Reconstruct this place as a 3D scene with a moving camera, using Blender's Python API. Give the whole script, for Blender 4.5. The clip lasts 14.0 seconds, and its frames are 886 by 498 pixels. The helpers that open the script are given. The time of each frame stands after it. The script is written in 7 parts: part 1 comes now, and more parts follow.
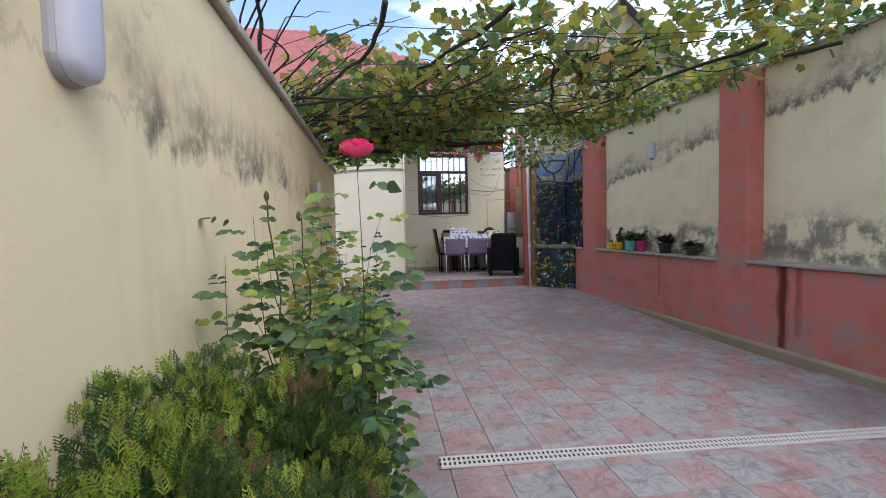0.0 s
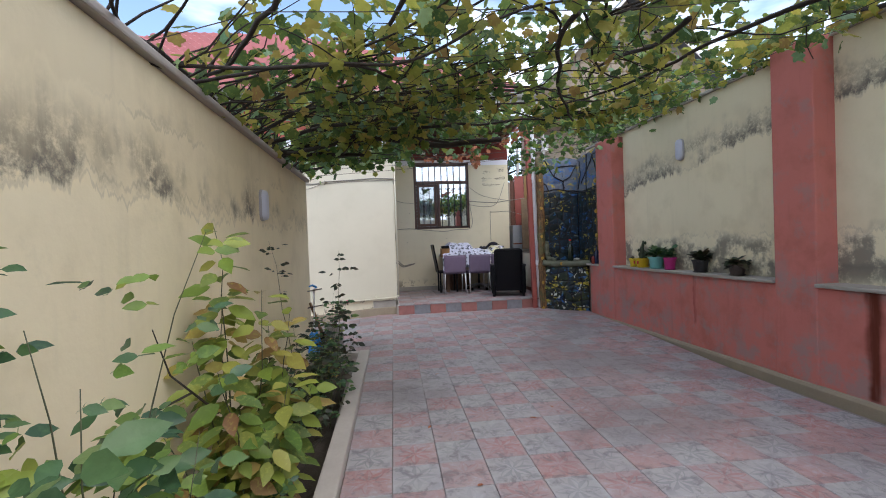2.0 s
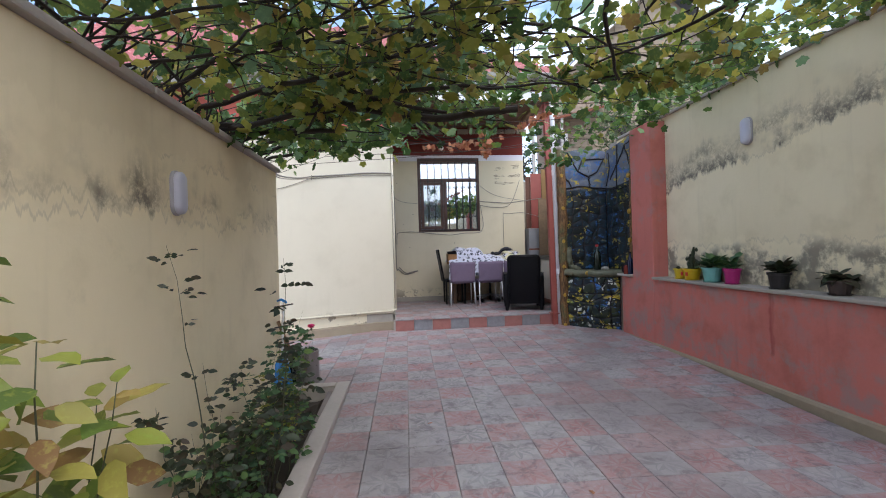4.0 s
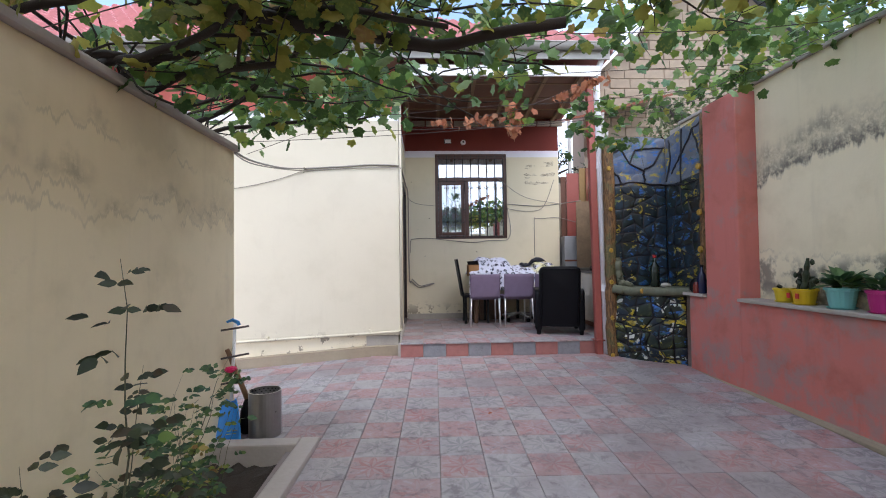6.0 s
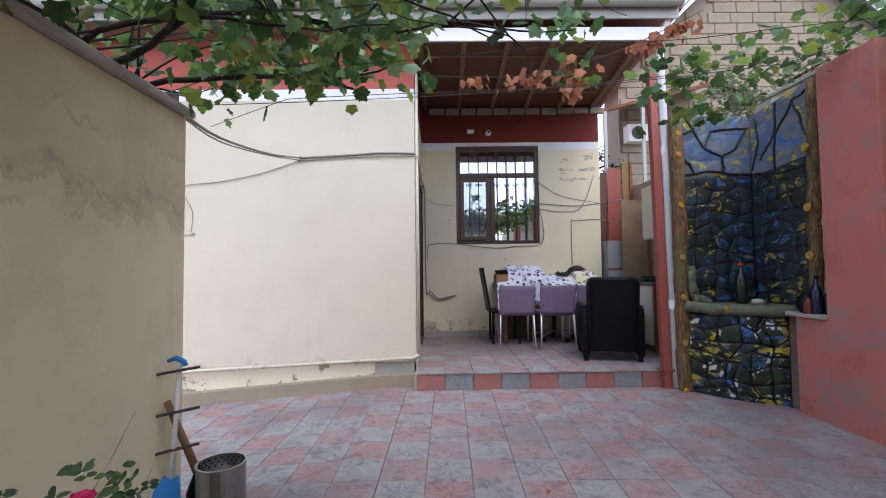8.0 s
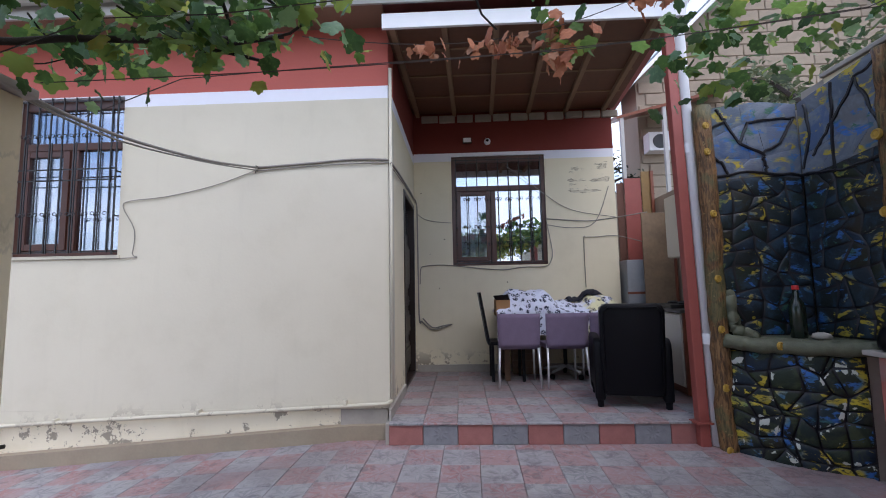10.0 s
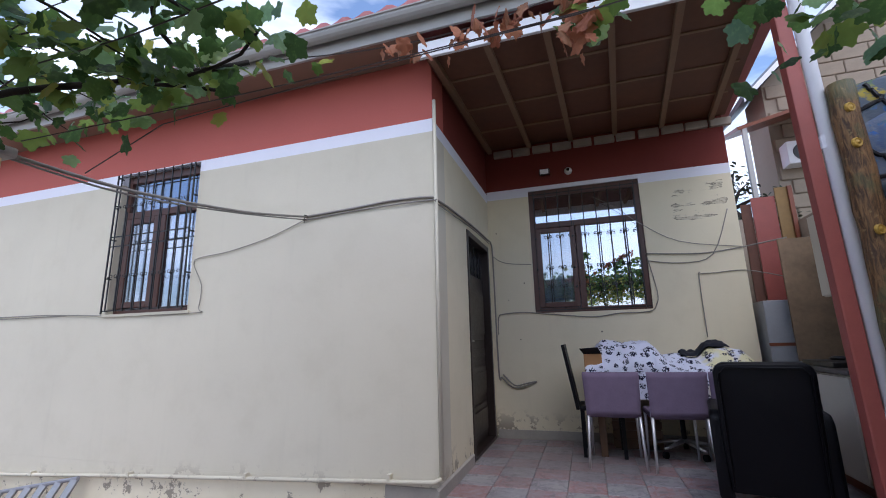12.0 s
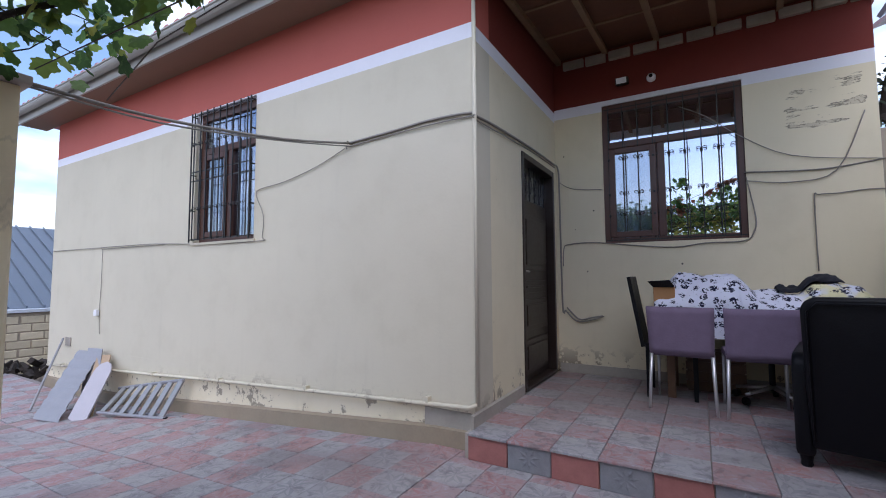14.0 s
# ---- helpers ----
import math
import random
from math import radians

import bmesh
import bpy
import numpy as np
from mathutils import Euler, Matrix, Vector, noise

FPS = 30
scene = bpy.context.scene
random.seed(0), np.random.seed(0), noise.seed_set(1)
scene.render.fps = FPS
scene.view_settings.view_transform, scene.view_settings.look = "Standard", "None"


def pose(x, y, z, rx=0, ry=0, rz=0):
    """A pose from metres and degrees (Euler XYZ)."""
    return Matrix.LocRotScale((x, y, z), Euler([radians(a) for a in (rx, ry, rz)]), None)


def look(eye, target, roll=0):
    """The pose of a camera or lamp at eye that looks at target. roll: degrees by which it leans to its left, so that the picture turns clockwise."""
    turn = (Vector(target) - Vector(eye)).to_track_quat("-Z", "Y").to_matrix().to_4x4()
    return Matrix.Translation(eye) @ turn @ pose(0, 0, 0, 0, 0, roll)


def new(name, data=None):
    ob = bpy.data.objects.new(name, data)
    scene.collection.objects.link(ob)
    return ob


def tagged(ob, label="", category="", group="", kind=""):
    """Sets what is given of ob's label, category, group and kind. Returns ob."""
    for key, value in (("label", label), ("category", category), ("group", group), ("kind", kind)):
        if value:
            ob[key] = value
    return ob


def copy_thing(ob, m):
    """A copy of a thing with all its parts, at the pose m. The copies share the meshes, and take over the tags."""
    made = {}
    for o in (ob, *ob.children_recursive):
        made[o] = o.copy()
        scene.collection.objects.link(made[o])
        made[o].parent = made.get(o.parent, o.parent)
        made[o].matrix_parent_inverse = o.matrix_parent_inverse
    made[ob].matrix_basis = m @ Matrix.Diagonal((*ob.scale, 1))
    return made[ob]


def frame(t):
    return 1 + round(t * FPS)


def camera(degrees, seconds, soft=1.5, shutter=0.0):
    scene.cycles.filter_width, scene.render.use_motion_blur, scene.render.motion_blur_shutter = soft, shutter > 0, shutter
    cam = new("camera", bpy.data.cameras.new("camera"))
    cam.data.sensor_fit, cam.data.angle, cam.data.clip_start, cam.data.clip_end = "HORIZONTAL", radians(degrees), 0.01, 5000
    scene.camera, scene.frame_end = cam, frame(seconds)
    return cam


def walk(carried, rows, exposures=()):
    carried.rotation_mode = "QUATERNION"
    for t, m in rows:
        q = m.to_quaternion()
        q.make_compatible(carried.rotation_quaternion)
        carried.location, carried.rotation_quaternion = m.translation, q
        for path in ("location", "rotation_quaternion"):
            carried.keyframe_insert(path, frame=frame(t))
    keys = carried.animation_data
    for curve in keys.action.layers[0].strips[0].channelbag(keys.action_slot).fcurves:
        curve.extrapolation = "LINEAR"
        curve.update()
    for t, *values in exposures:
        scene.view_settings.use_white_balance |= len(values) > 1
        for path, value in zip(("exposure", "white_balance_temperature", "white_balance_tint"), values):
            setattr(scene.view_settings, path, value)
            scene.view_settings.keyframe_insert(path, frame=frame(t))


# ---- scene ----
cam = camera(90.7, 14.0, soft=1.0)
PATH = [
    (0, (0.108, 0.414, 1.269), (0.423, 2.387, 1.179), -1.2),
    (0.5, (0.238, 0.549, 1.31), (0.553, 2.522, 1.225), -1.6),
    (1, (0.326, 0.743, 1.297), (0.623, 2.719, 1.224), -1.7),
    (1.5, (0.388, 1.043, 1.317), (0.673, 3.022, 1.282), -1.8),
    (2, (0.498, 1.327, 1.311), (0.77, 3.308, 1.283), -2.0),
    (2.5, (0.598, 1.575, 1.319), (0.866, 3.557, 1.307), -1.9),
    (3, (0.645, 1.873, 1.305), (0.901, 3.857, 1.297), -1.7),
    (3.2, (0.662, 1.982, 1.32), (0.914, 3.966, 1.312), -1.7),
    (5.3, (0.956, 3.132, 1.264), (1.082, 5.128, 1.294), -1.1),
    (5.5, (0.978, 3.281, 1.256), (1.094, 5.277, 1.298), -1.0),
    (6, (1.028, 3.558, 1.264), (1.115, 5.556, 1.316), -0.7),
    (6.5, (1.003, 3.864, 1.258), (1.061, 5.862, 1.322), -0.5),
    (7, (0.959, 4.11, 1.261), (1.001, 6.108, 1.334), -0.4),
    (7.5, (0.937, 4.395, 1.267), (0.967, 6.393, 1.345), -0.5),
    (7.7, (0.932, 4.478, 1.277), (0.96, 6.476, 1.359), -0.6),
    (9.8, (1.296, 5.25, 1.298), (1.257, 7.244, 1.456), -1.1),
    (10, (1.337, 5.328, 1.309), (1.257, 7.318, 1.499), -1.1),
    (10.5, (1.441, 5.526, 1.341), (1.26, 7.498, 1.623), -1.4),
    (11, (1.591, 5.688, 1.36), (1.283, 7.629, 1.731), -2.4),
    (11.5, (1.738, 5.808, 1.368), (1.273, 7.708, 1.785), -1.7),
    (12, (1.786, 5.926, 1.343), (1.193, 7.791, 1.755), -1.4),
    (12.5, (1.795, 6.067, 1.311), (1.018, 7.877, 1.658), -0.4),
    (13, (1.898, 6.156, 1.297), (0.957, 7.903, 1.548), -0.4),
    (13.5, (2.037, 6.212, 1.286), (1.026, 7.929, 1.463), -0.2),
    (14, (2.091, 6.298, 1.275), (1.082, 8.02, 1.409), -0.3),
]
EXPOSURES = [(0.0, 1.25, 6400, 9), (3.2, 1.33, 6350, 10), (5.5, 1.62, 6350, 12), (7.7, 1.44, 6250, 13), (9.8, 1.08, 6000, 14), (14.0, 0.85, 5850, 14)]
walk(cam, [(t, look(eye, target, roll)) for t, eye, target, roll in PATH], EXPOSURES)
SKY_STRENGTH, SUN_STRENGTH = 0.15, 0.35
world = bpy.data.worlds.new("sky_world")
scene.world = world
world.use_nodes = True
wn = world.node_tree.nodes
wn.clear()
sky = wn.new("ShaderNodeTexSky")
sky.sky_type = "NISHITA"
sky.sun_disc = False
sky.sun_elevation, sky.sun_rotation = radians(55), radians(152)
sky.air_density, sky.dust_density, sky.ozone_density = 1.0, 2.0, 1.2
# thin high cloud: white streaks mixed into the sky
wtc = wn.new("ShaderNodeTexCoord")
wmap = wn.new("ShaderNodeMapping")
wmap.inputs["Scale"].default_value = (1.2, 1.2, 4.0)
wno = wn.new("ShaderNodeTexNoise")
wno.inputs["Scale"].default_value, wno.inputs["Detail"].default_value = 2.2, 6.0
wra = wn.new("ShaderNodeValToRGB")
wra.color_ramp.elements[0].position, wra.color_ramp.elements[1].position = 0.42, 0.72
wmx = wn.new("ShaderNodeMixRGB")
wmx.inputs[2].default_value = (7.5, 7.8, 8.4, 1)
wbg = wn.new("ShaderNodeBackground")
wbg.inputs["Strength"].default_value = SKY_STRENGTH
wou = wn.new("ShaderNodeOutputWorld")
wl = world.node_tree.links
wl.new(wtc.outputs["Generated"], wmap.inputs[0])
wl.new(wmap.outputs[0], wno.inputs["Vector"])
wl.new(wno.outputs["Fac"], wra.inputs[0])
wl.new(wra.outputs["Color"], wmx.inputs[0])
wl.new(sky.outputs[0], wmx.inputs[1])
wl.new(wmx.outputs[0], wbg.inputs[0])
wl.new(wbg.outputs[0], wou.inputs[0])
sun = new("sun", bpy.data.lights.new("sun", "SUN"))
sun.data.energy, sun.data.angle, sun.data.color = SUN_STRENGTH, radians(30), (1.0, 0.96, 0.90)
# the sun stands high behind the walk, veiled
sun.matrix_world = look((3.69, -1.06, 8.69), (1.0, 4.0, 0.5))
# ---- building tools ----
class Shape:
    """Collects faces of one mesh."""

    def __init__(self):
        self.v, self.f, self.m = [], [], None

    def add(self, verts, faces):
        n = len(self.v)
        if self.m is not None:
            verts = [tuple(self.m @ Vector(p)) for p in verts]
        self.v += [tuple(p) for p in verts]
        self.f += [tuple(i + n for i in q) for q in faces]
        return self

    def box(self, x0, x1, y0, y1, z0, z1):
        return self.add([(x, y, z) for z in (z0, z1) for y in (y0, y1) for x in (x0, x1)],
                        [(0, 2, 3, 1), (4, 5, 7, 6), (0, 1, 5, 4), (2, 6, 7, 3), (0, 4, 6, 2), (1, 3, 7, 5)])

    def slab(self, x0, x1, y0, y1, z0, z1, c):
        """A box with chamfered top edges."""
        return self.add([(x0, y0, z0), (x1, y0, z0), (x1, y1, z0), (x0, y1, z0),
                         (x0, y0, z1 - c), (x1, y0, z1 - c), (x1, y1, z1 - c), (x0, y1, z1 - c),
                         (x0 + c, y0 + c, z1), (x1 - c, y0 + c, z1), (x1 - c, y1 - c, z1), (x0 + c, y1 - c, z1)],
                        [(0, 1, 5, 4), (1, 2, 6, 5), (2, 3, 7, 6), (3, 0, 4, 7),
                         (4, 5, 9, 8), (5, 6, 10, 9), (6, 7, 11, 10), (7, 4, 8, 11), (8, 9, 10, 11)])

    def prism(self, poly, axis, a, b):
        """A polygon of two coordinates, pulled along the third axis from a to b."""
        n = len(poly)
        put = {"x": lambda p, q: (q, p[0], p[1]), "y": lambda p, q: (p[0], q, p[1]), "z": lambda p, q: (p[0], p[1], q)}[axis]
        return self.add([put(p, a) for p in poly] + [put(p, b) for p in poly],
                        [tuple(range(n))[::-1], tuple(range(n, 2 * n))] + [(i, (i + 1) % n, n + (i + 1) % n, n + i) for i in range(n)])

    def tube(self, pts, r, n=6, cap=True):
        pts = [Vector(p) for p in pts]
        rs = r if isinstance(r, (list, tuple)) else [r] * len(pts)
        vs, up = [], Vector((0.13, 0.31, 0.94))
        for i, p in enumerate(pts):
            d = (pts[min(i + 1, len(pts) - 1)] - pts[max(i - 1, 0)])
            d = d.normalized() if d.length > 1e-9 else Vector((0, 0, 1))
            a = d.cross(up)
            if a.length < 0.15:
                a = d.cross(Vector((1, 0.2, 0)))
            a.normalize()
            b = d.cross(a)
            vs += [tuple(p + rs[i] * (math.cos(2 * math.pi * k / n) * a + math.sin(2 * math.pi * k / n) * b)) for k in range(n)]
        fs = [(i * n + k, i * n + (k + 1) % n, (i + 1) * n + (k + 1) % n, (i + 1) * n + k) for i in range(len(pts) - 1) for k in range(n)]
        if cap:
            fs += [tuple(range(n))[::-1], tuple(range((len(pts) - 1) * n, len(pts) * n))]
        return self.add(vs, fs)

    def lathe(self, prof, c=(0, 0, 0), n=20):
        """Rings of (radius, height) round an upright axis through c."""
        vs = [(c[0] + r * math.cos(2 * math.pi * k / n), c[1] + r * math.sin(2 * math.pi * k / n), c[2] + z) for r, z in prof for k in range(n)]
        fs = [(i * n + k, i * n + (k + 1) % n, (i + 1) * n + (k + 1) % n, (i + 1) * n + k) for i in range(len(prof) - 1) for k in range(n)]
        fs += [tuple(range(n))[::-1], tuple(range((len(prof) - 1) * n, len(prof) * n))]
        return self.add(vs, fs)

    def sheet(self, fn, nu, nv):
        """A grid of fn(u, v), u and v from 0 to 1."""
        vs = [fn(i / nu, j / nv) for j in range(nv + 1) for i in range(nu + 1)]
        w = nu + 1
        return self.add(vs, [(j * w + i, j * w + i + 1, (j + 1) * w + i + 1, (j + 1) * w + i) for j in range(nv) for i in range(nu)])

    def mesh(self, name, material, smooth=False, bevel=0.0, thick=0.0):
        me = bpy.data.meshes.new(name)
        me.from_pydata(self.v, [], self.f)
        if bevel or thick:
            bm = bmesh.new()
            bm.from_mesh(me)
            bmesh.ops.recalc_face_normals(bm, faces=bm.faces)
            if thick:
                bmesh.ops.solidify(bm, geom=bm.faces[:], thickness=thick)
            if bevel:
                bmesh.ops.bevel(bm, geom=[e for e in bm.edges if len(e.link_faces) == 2 and e.calc_face_angle(0) > 0.6], offset=bevel, segments=2, profile=0.6, affect="EDGES", clamp_overlap=True)
            bm.to_mesh(me)
            bm.free()
        me.materials.append(material)
        if smooth:
            for p in me.polygons:
                p.use_smooth = True
        me.update()
        return me


def part(name, shape, material, parent=None, label="", smooth=False, bevel=0.0, thick=0.0):
    ob = new(name, shape.mesh(name, material, smooth, bevel, thick))
    if parent is not None:
        ob.parent = parent
    if label:
        ob["label"] = label
    return ob


def thing(name, label, category, group="", kind=""):
    return tagged(new(name), label, category, group, kind)


def structure(name, shape, material, label="", category="", bevel=0.0, smooth=False):
    return tagged(part(name, shape, material, None, "", smooth, bevel), label, category, "", "structure")


# ---- materials ----
class Nodes:
    def __init__(self, name):
        self.mat = bpy.data.materials.new(name)
        self.mat.use_nodes = True
        self.n, self.l = self.mat.node_tree.nodes, self.mat.node_tree.links
        self.b = self.n["Principled BSDF"]

    def link(self, a, b):
        self.l.new(a, b)

    def put(self, sock, val):
        if hasattr(val, "links"):
            self.l.new(val, sock)
        elif isinstance(val, tuple) and len(val) == 3 and sock.type == "RGBA":
            sock.default_value = (*val, 1)
        else:
            sock.default_value = val

    def pos(self):
        return self.n.new("ShaderNodeNewGeometry").outputs["Position"]

    def obj(self):
        return self.n.new("ShaderNodeTexCoord").outputs["Object"]

    def mapped(self, vec, scale=(1, 1, 1), loc=(0, 0, 0), rot=(0, 0, 0)):
        m = self.n.new("ShaderNodeMapping")
        self.l.new(vec, m.inputs[0])
        m.inputs["Scale"].default_value, m.inputs["Location"].default_value, m.inputs["Rotation"].default_value = scale, loc, rot
        return m.outputs[0]

    def noise(self, vec, scale, detail=4.0, rough=0.55, dist=0.0):
        t = self.n.new("ShaderNodeTexNoise")
        self.l.new(vec, t.inputs["Vector"])
        t.inputs["Scale"].default_value, t.inputs["Detail"].default_value = scale, detail
        t.inputs["Roughness"].default_value, t.inputs["Distortion"].default_value = rough, dist
        return t.outputs["Fac"]

    def voronoi(self, vec, scale, feature="F1", out="Distance", rnd=1.0):
        t = self.n.new("ShaderNodeTexVoronoi")
        t.feature = feature
        self.l.new(vec, t.inputs["Vector"])
        t.inputs["Scale"].default_value = scale
        t.inputs["Randomness"].default_value = rnd
        return t.outputs[out]

    def math(self, op, a, b=0.0, c=0.0):
        m = self.n.new("ShaderNodeMath")
        m.operation = op
        for i, v in enumerate((a, b, c)):
            self.put(m.inputs[i], v)
        return m.outputs[0]

    def step(self, v, lo, hi):
        """0 below lo, 1 above hi, smooth between (lo may be above hi)."""
        m = self.n.new("ShaderNodeMapRange")
        m.interpolation_type = "SMOOTHSTEP"
        self.put(m.inputs[0], v)
        if lo < hi:
            m.inputs[1].default_value, m.inputs[2].default_value = lo, hi
        else:
            m.inputs[1].default_value, m.inputs[2].default_value, m.inputs[3].default_value, m.inputs[4].default_value = hi, lo, 1, 0
        return m.outputs[0]

    def mix(self, fac, a, b, mode="MIX"):
        m = self.n.new("ShaderNodeMixRGB")
        m.blend_type = mode
        self.put(m.inputs[0], fac)
        self.put(m.inputs[1], a)
        self.put(m.inputs[2], b)
        return m.outputs[0]

    def xyz(self, vec):
        s = self.n.new("ShaderNodeSeparateXYZ")
        self.l.new(vec, s.inputs[0])
        return s.outputs

    def rnd(self):
        return self.n.new("ShaderNodeObjectInfo").outputs["Random"]

    def island(self):
        return self.n.new("ShaderNodeNewGeometry").outputs["Random Per Island"]

    def ramp(self, fac, stops):
        r = self.n.new("ShaderNodeValToRGB")
        self.put(r.inputs[0], fac)
        e = r.color_ramp.elements
        while len(e) < len(stops):
            e.new(0.5)
        for q, (p, c) in zip(e, stops):
            q.position, q.color = p, (*c, 1)
        return r.outputs[0]

    def bump(self, h, strength=0.3, dist=0.01):
        b = self.n.new("ShaderNodeBump")
        self.put(b.inputs["Height"], h)
        b.inputs["Strength"].default_value, b.inputs["Distance"].default_value = strength, dist
        self.l.new(b.outputs[0], self.b.inputs["Normal"])

    def end(self, color, rough=0.7, metal=0.0, spec=0.5):
        self.put(self.b.inputs["Base Color"], color)
        self.put(self.b.inputs["Roughness"], rough)
        self.b.inputs["Metallic"].default_value = metal
        self.b.inputs["Specular IOR Level"].default_value = spec
        return self.mat


def plain(name, color, rough=0.6, metal=0.0, vary=0.15, scale=9.0, bump=0.1, spec=0.5, objrand=0.0):
    k = Nodes(name)
    p = k.obj()
    n1, n2 = k.noise(p, scale, 5), k.noise(p, scale * 7, 3)
    dark = tuple(c * (1 - vary) for c in color)
    lite = tuple(min(1, c * (1 + vary * 0.7)) for c in color)
    col = k.mix(k.math("ADD", k.math("MULTIPLY", n1, 0.7), k.math("MULTIPLY", n2, 0.3)), dark, lite)
    if objrand:
        col = k.mix(k.math("MULTIPLY", k.rnd(), objrand), col, tuple(c * 0.55 for c in color))
    k.bump(n2, bump, 0.004)
    return k.end(col, k.math("ADD", k.math("MULTIPLY", n1, 0.2), rough - 0.1), metal, spec)


def plaster(name, color, bands, flake=None, grime=0.25, scar=(0.16, 0.145, 0.12), runs=(), tides=(), peel=None):
    """Painted render. bands: (low, high, strength, threshold, tilt along y) of black mould; flake: height under which the paint has come off in spots."""
    k = Nodes(name)
    p = k.pos()
    x, y, z = k.xyz(p)
    big, mid, fine = k.noise(p, 0.7, 5), k.noise(p, 3.0, 6, 0.6), k.noise(p, 40, 4)
    col = k.mix(k.step(big, 0.3, 0.7), tuple(c * 0.93 for c in color), color)
    col = k.mix(k.math("MULTIPLY", k.step(mid, 0.45, 0.75), grime), col, tuple(c * f for c, f in zip(color, (0.72, 0.7, 0.64))))
    streak = k.noise(k.mapped(p, (5, 5, 0.5)), 2.0, 5)
    col = k.mix(k.math("MULTIPLY", k.step(streak, 0.55, 0.8), grime), col, tuple(c * 0.78 for c in color))
    wob = k.math("MULTIPLY", k.math("SUBTRACT", k.noise(p, 1.3, 5), 0.5), 0.5)
    blot = k.math("ADD", k.math("MULTIPLY", k.noise(p, 4.4, 10, 0.68), 0.85), k.math("MULTIPLY", k.noise(k.mapped(p, (12, 12, 2.5)), 1.5, 4), 0.15))
    for lo, hi, amt, thr, tilt, *ends in bands:
        zz = k.math("ADD", k.math("ADD", z, wob), k.math("MULTIPLY", y, tilt))
        w = (hi - lo) * 0.5
        band = k.math("MULTIPLY", k.step(zz, lo - w * 0.5, lo + w), k.step(zz, hi + w * 0.2, hi - w * 0.35))
        m = k.math("MULTIPLY", k.math("MULTIPLY", band, k.step(blot, thr - 0.05, thr + 0.08)), amt)
        if ends:
            m = k.math("MULTIPLY", m, k.step(k.math("ADD", y, wob), ends[1], ends[0]))
        col = k.mix(m, col, scar)
    drip = k.noise(k.mapped(p, (1, 1, 0.12)), 9.0, 6, 0.65)
    mott = k.noise(p, 16, 8, 0.72)
    for z0, tilt, high, amt, thr, seed, *fade in tides:
        # damp that rose or ran to an uneven line, mould thickest just above it
        patch = k.noise(k.mapped(p, (1, 1, 0.8), (seed, seed, seed)), 1.9, 4, 0.55)
        line = k.math("ADD", k.math("ADD", z, k.math("MULTIPLY", y, tilt)), k.math("MULTIPLY", wob, 0.5))
        e = k.math("ADD", k.math("SUBTRACT", line, z0), k.math("MULTIPLY", k.math("SUBTRACT", drip, 0.5), 0.34))
        m = k.math("MULTIPLY", k.math("MULTIPLY", k.step(e, -0.01, 0.03), k.step(e, high, 0.02)), k.step(patch, thr, thr + 0.14))
        m = k.math("MULTIPLY", k.math("MULTIPLY", m, k.step(mott, 0.30, 0.58)), amt)
        if fade:
            m = k.math("MULTIPLY", m, k.math("ADD", k.math("MULTIPLY", k.step(y, fade[0] + 0.9, fade[0]), 0.75), 0.25))
        rim = k.math("MULTIPLY", k.step(k.math("ABSOLUTE", e), 0.016, 0.003), k.math("MULTIPLY", k.step(patch, thr - 0.1, thr), 0.22))
        col = k.mix(k.math("MULTIPLY", k.step(e, 0.0, 0.03), k.math("MULTIPLY", k.step(e, high * 3.5, 0.0), 0.14)), col, tuple(c * f for c, f in zip(color, (0.62, 0.58, 0.52))))
        col = k.mix(k.math("MAXIMUM", m, rim), col, scar)
    if peel:
        # flaked render: ragged pale hollows with a dark broken lip
        x0, x1, z0, z1 = peel
        box = k.math("MULTIPLY", k.math("MULTIPLY", k.step(x, x0 - 0.08, x0 + 0.12), k.step(x, x1 + 0.06, x1 - 0.05)), k.math("MULTIPLY", k.step(z, z0 - 0.04, z0 + 0.06), k.step(z, z1 + 0.03, z1 - 0.05)))
        hol = k.math("MULTIPLY", k.noise(k.mapped(p, (1.15, 1, 6.0), (2.2, 0, 0.4)), 1.5, 7, 0.62), k.math("ADD", k.math("MULTIPLY", box, 0.5), 0.5))
        col = k.mix(k.math("MULTIPLY", k.step(hol, 0.50, 0.53), 0.55), col, (0.47, 0.40, 0.29))
        lip = k.math("MULTIPLY", k.step(hol, 0.485, 0.50), k.step(hol, 0.535, 0.505))
        col = k.mix(k.math("MULTIPLY", k.math("MULTIPLY", lip, k.step(mott, 0.42, 0.55)), 0.85), col, (0.13, 0.11, 0.085))
        col = k.mix(k.math("MULTIPLY", k.math("MULTIPLY", k.step(hol, 0.50, 0.53), k.step(k.noise(p, 48, 3), 0.56, 0.64)), 0.7), col, (0.17, 0.14, 0.105))
        nail = k.math("MULTIPLY", k.step(k.voronoi(k.mapped(p, (1, 1, 1), (0.3, 0, 0.1)), 4.2), 0.045, 0.03), k.step(k.noise(p, 1.1, 2), 0.42, 0.5))
        col = k.mix(nail, col, (0.10, 0.085, 0.07))
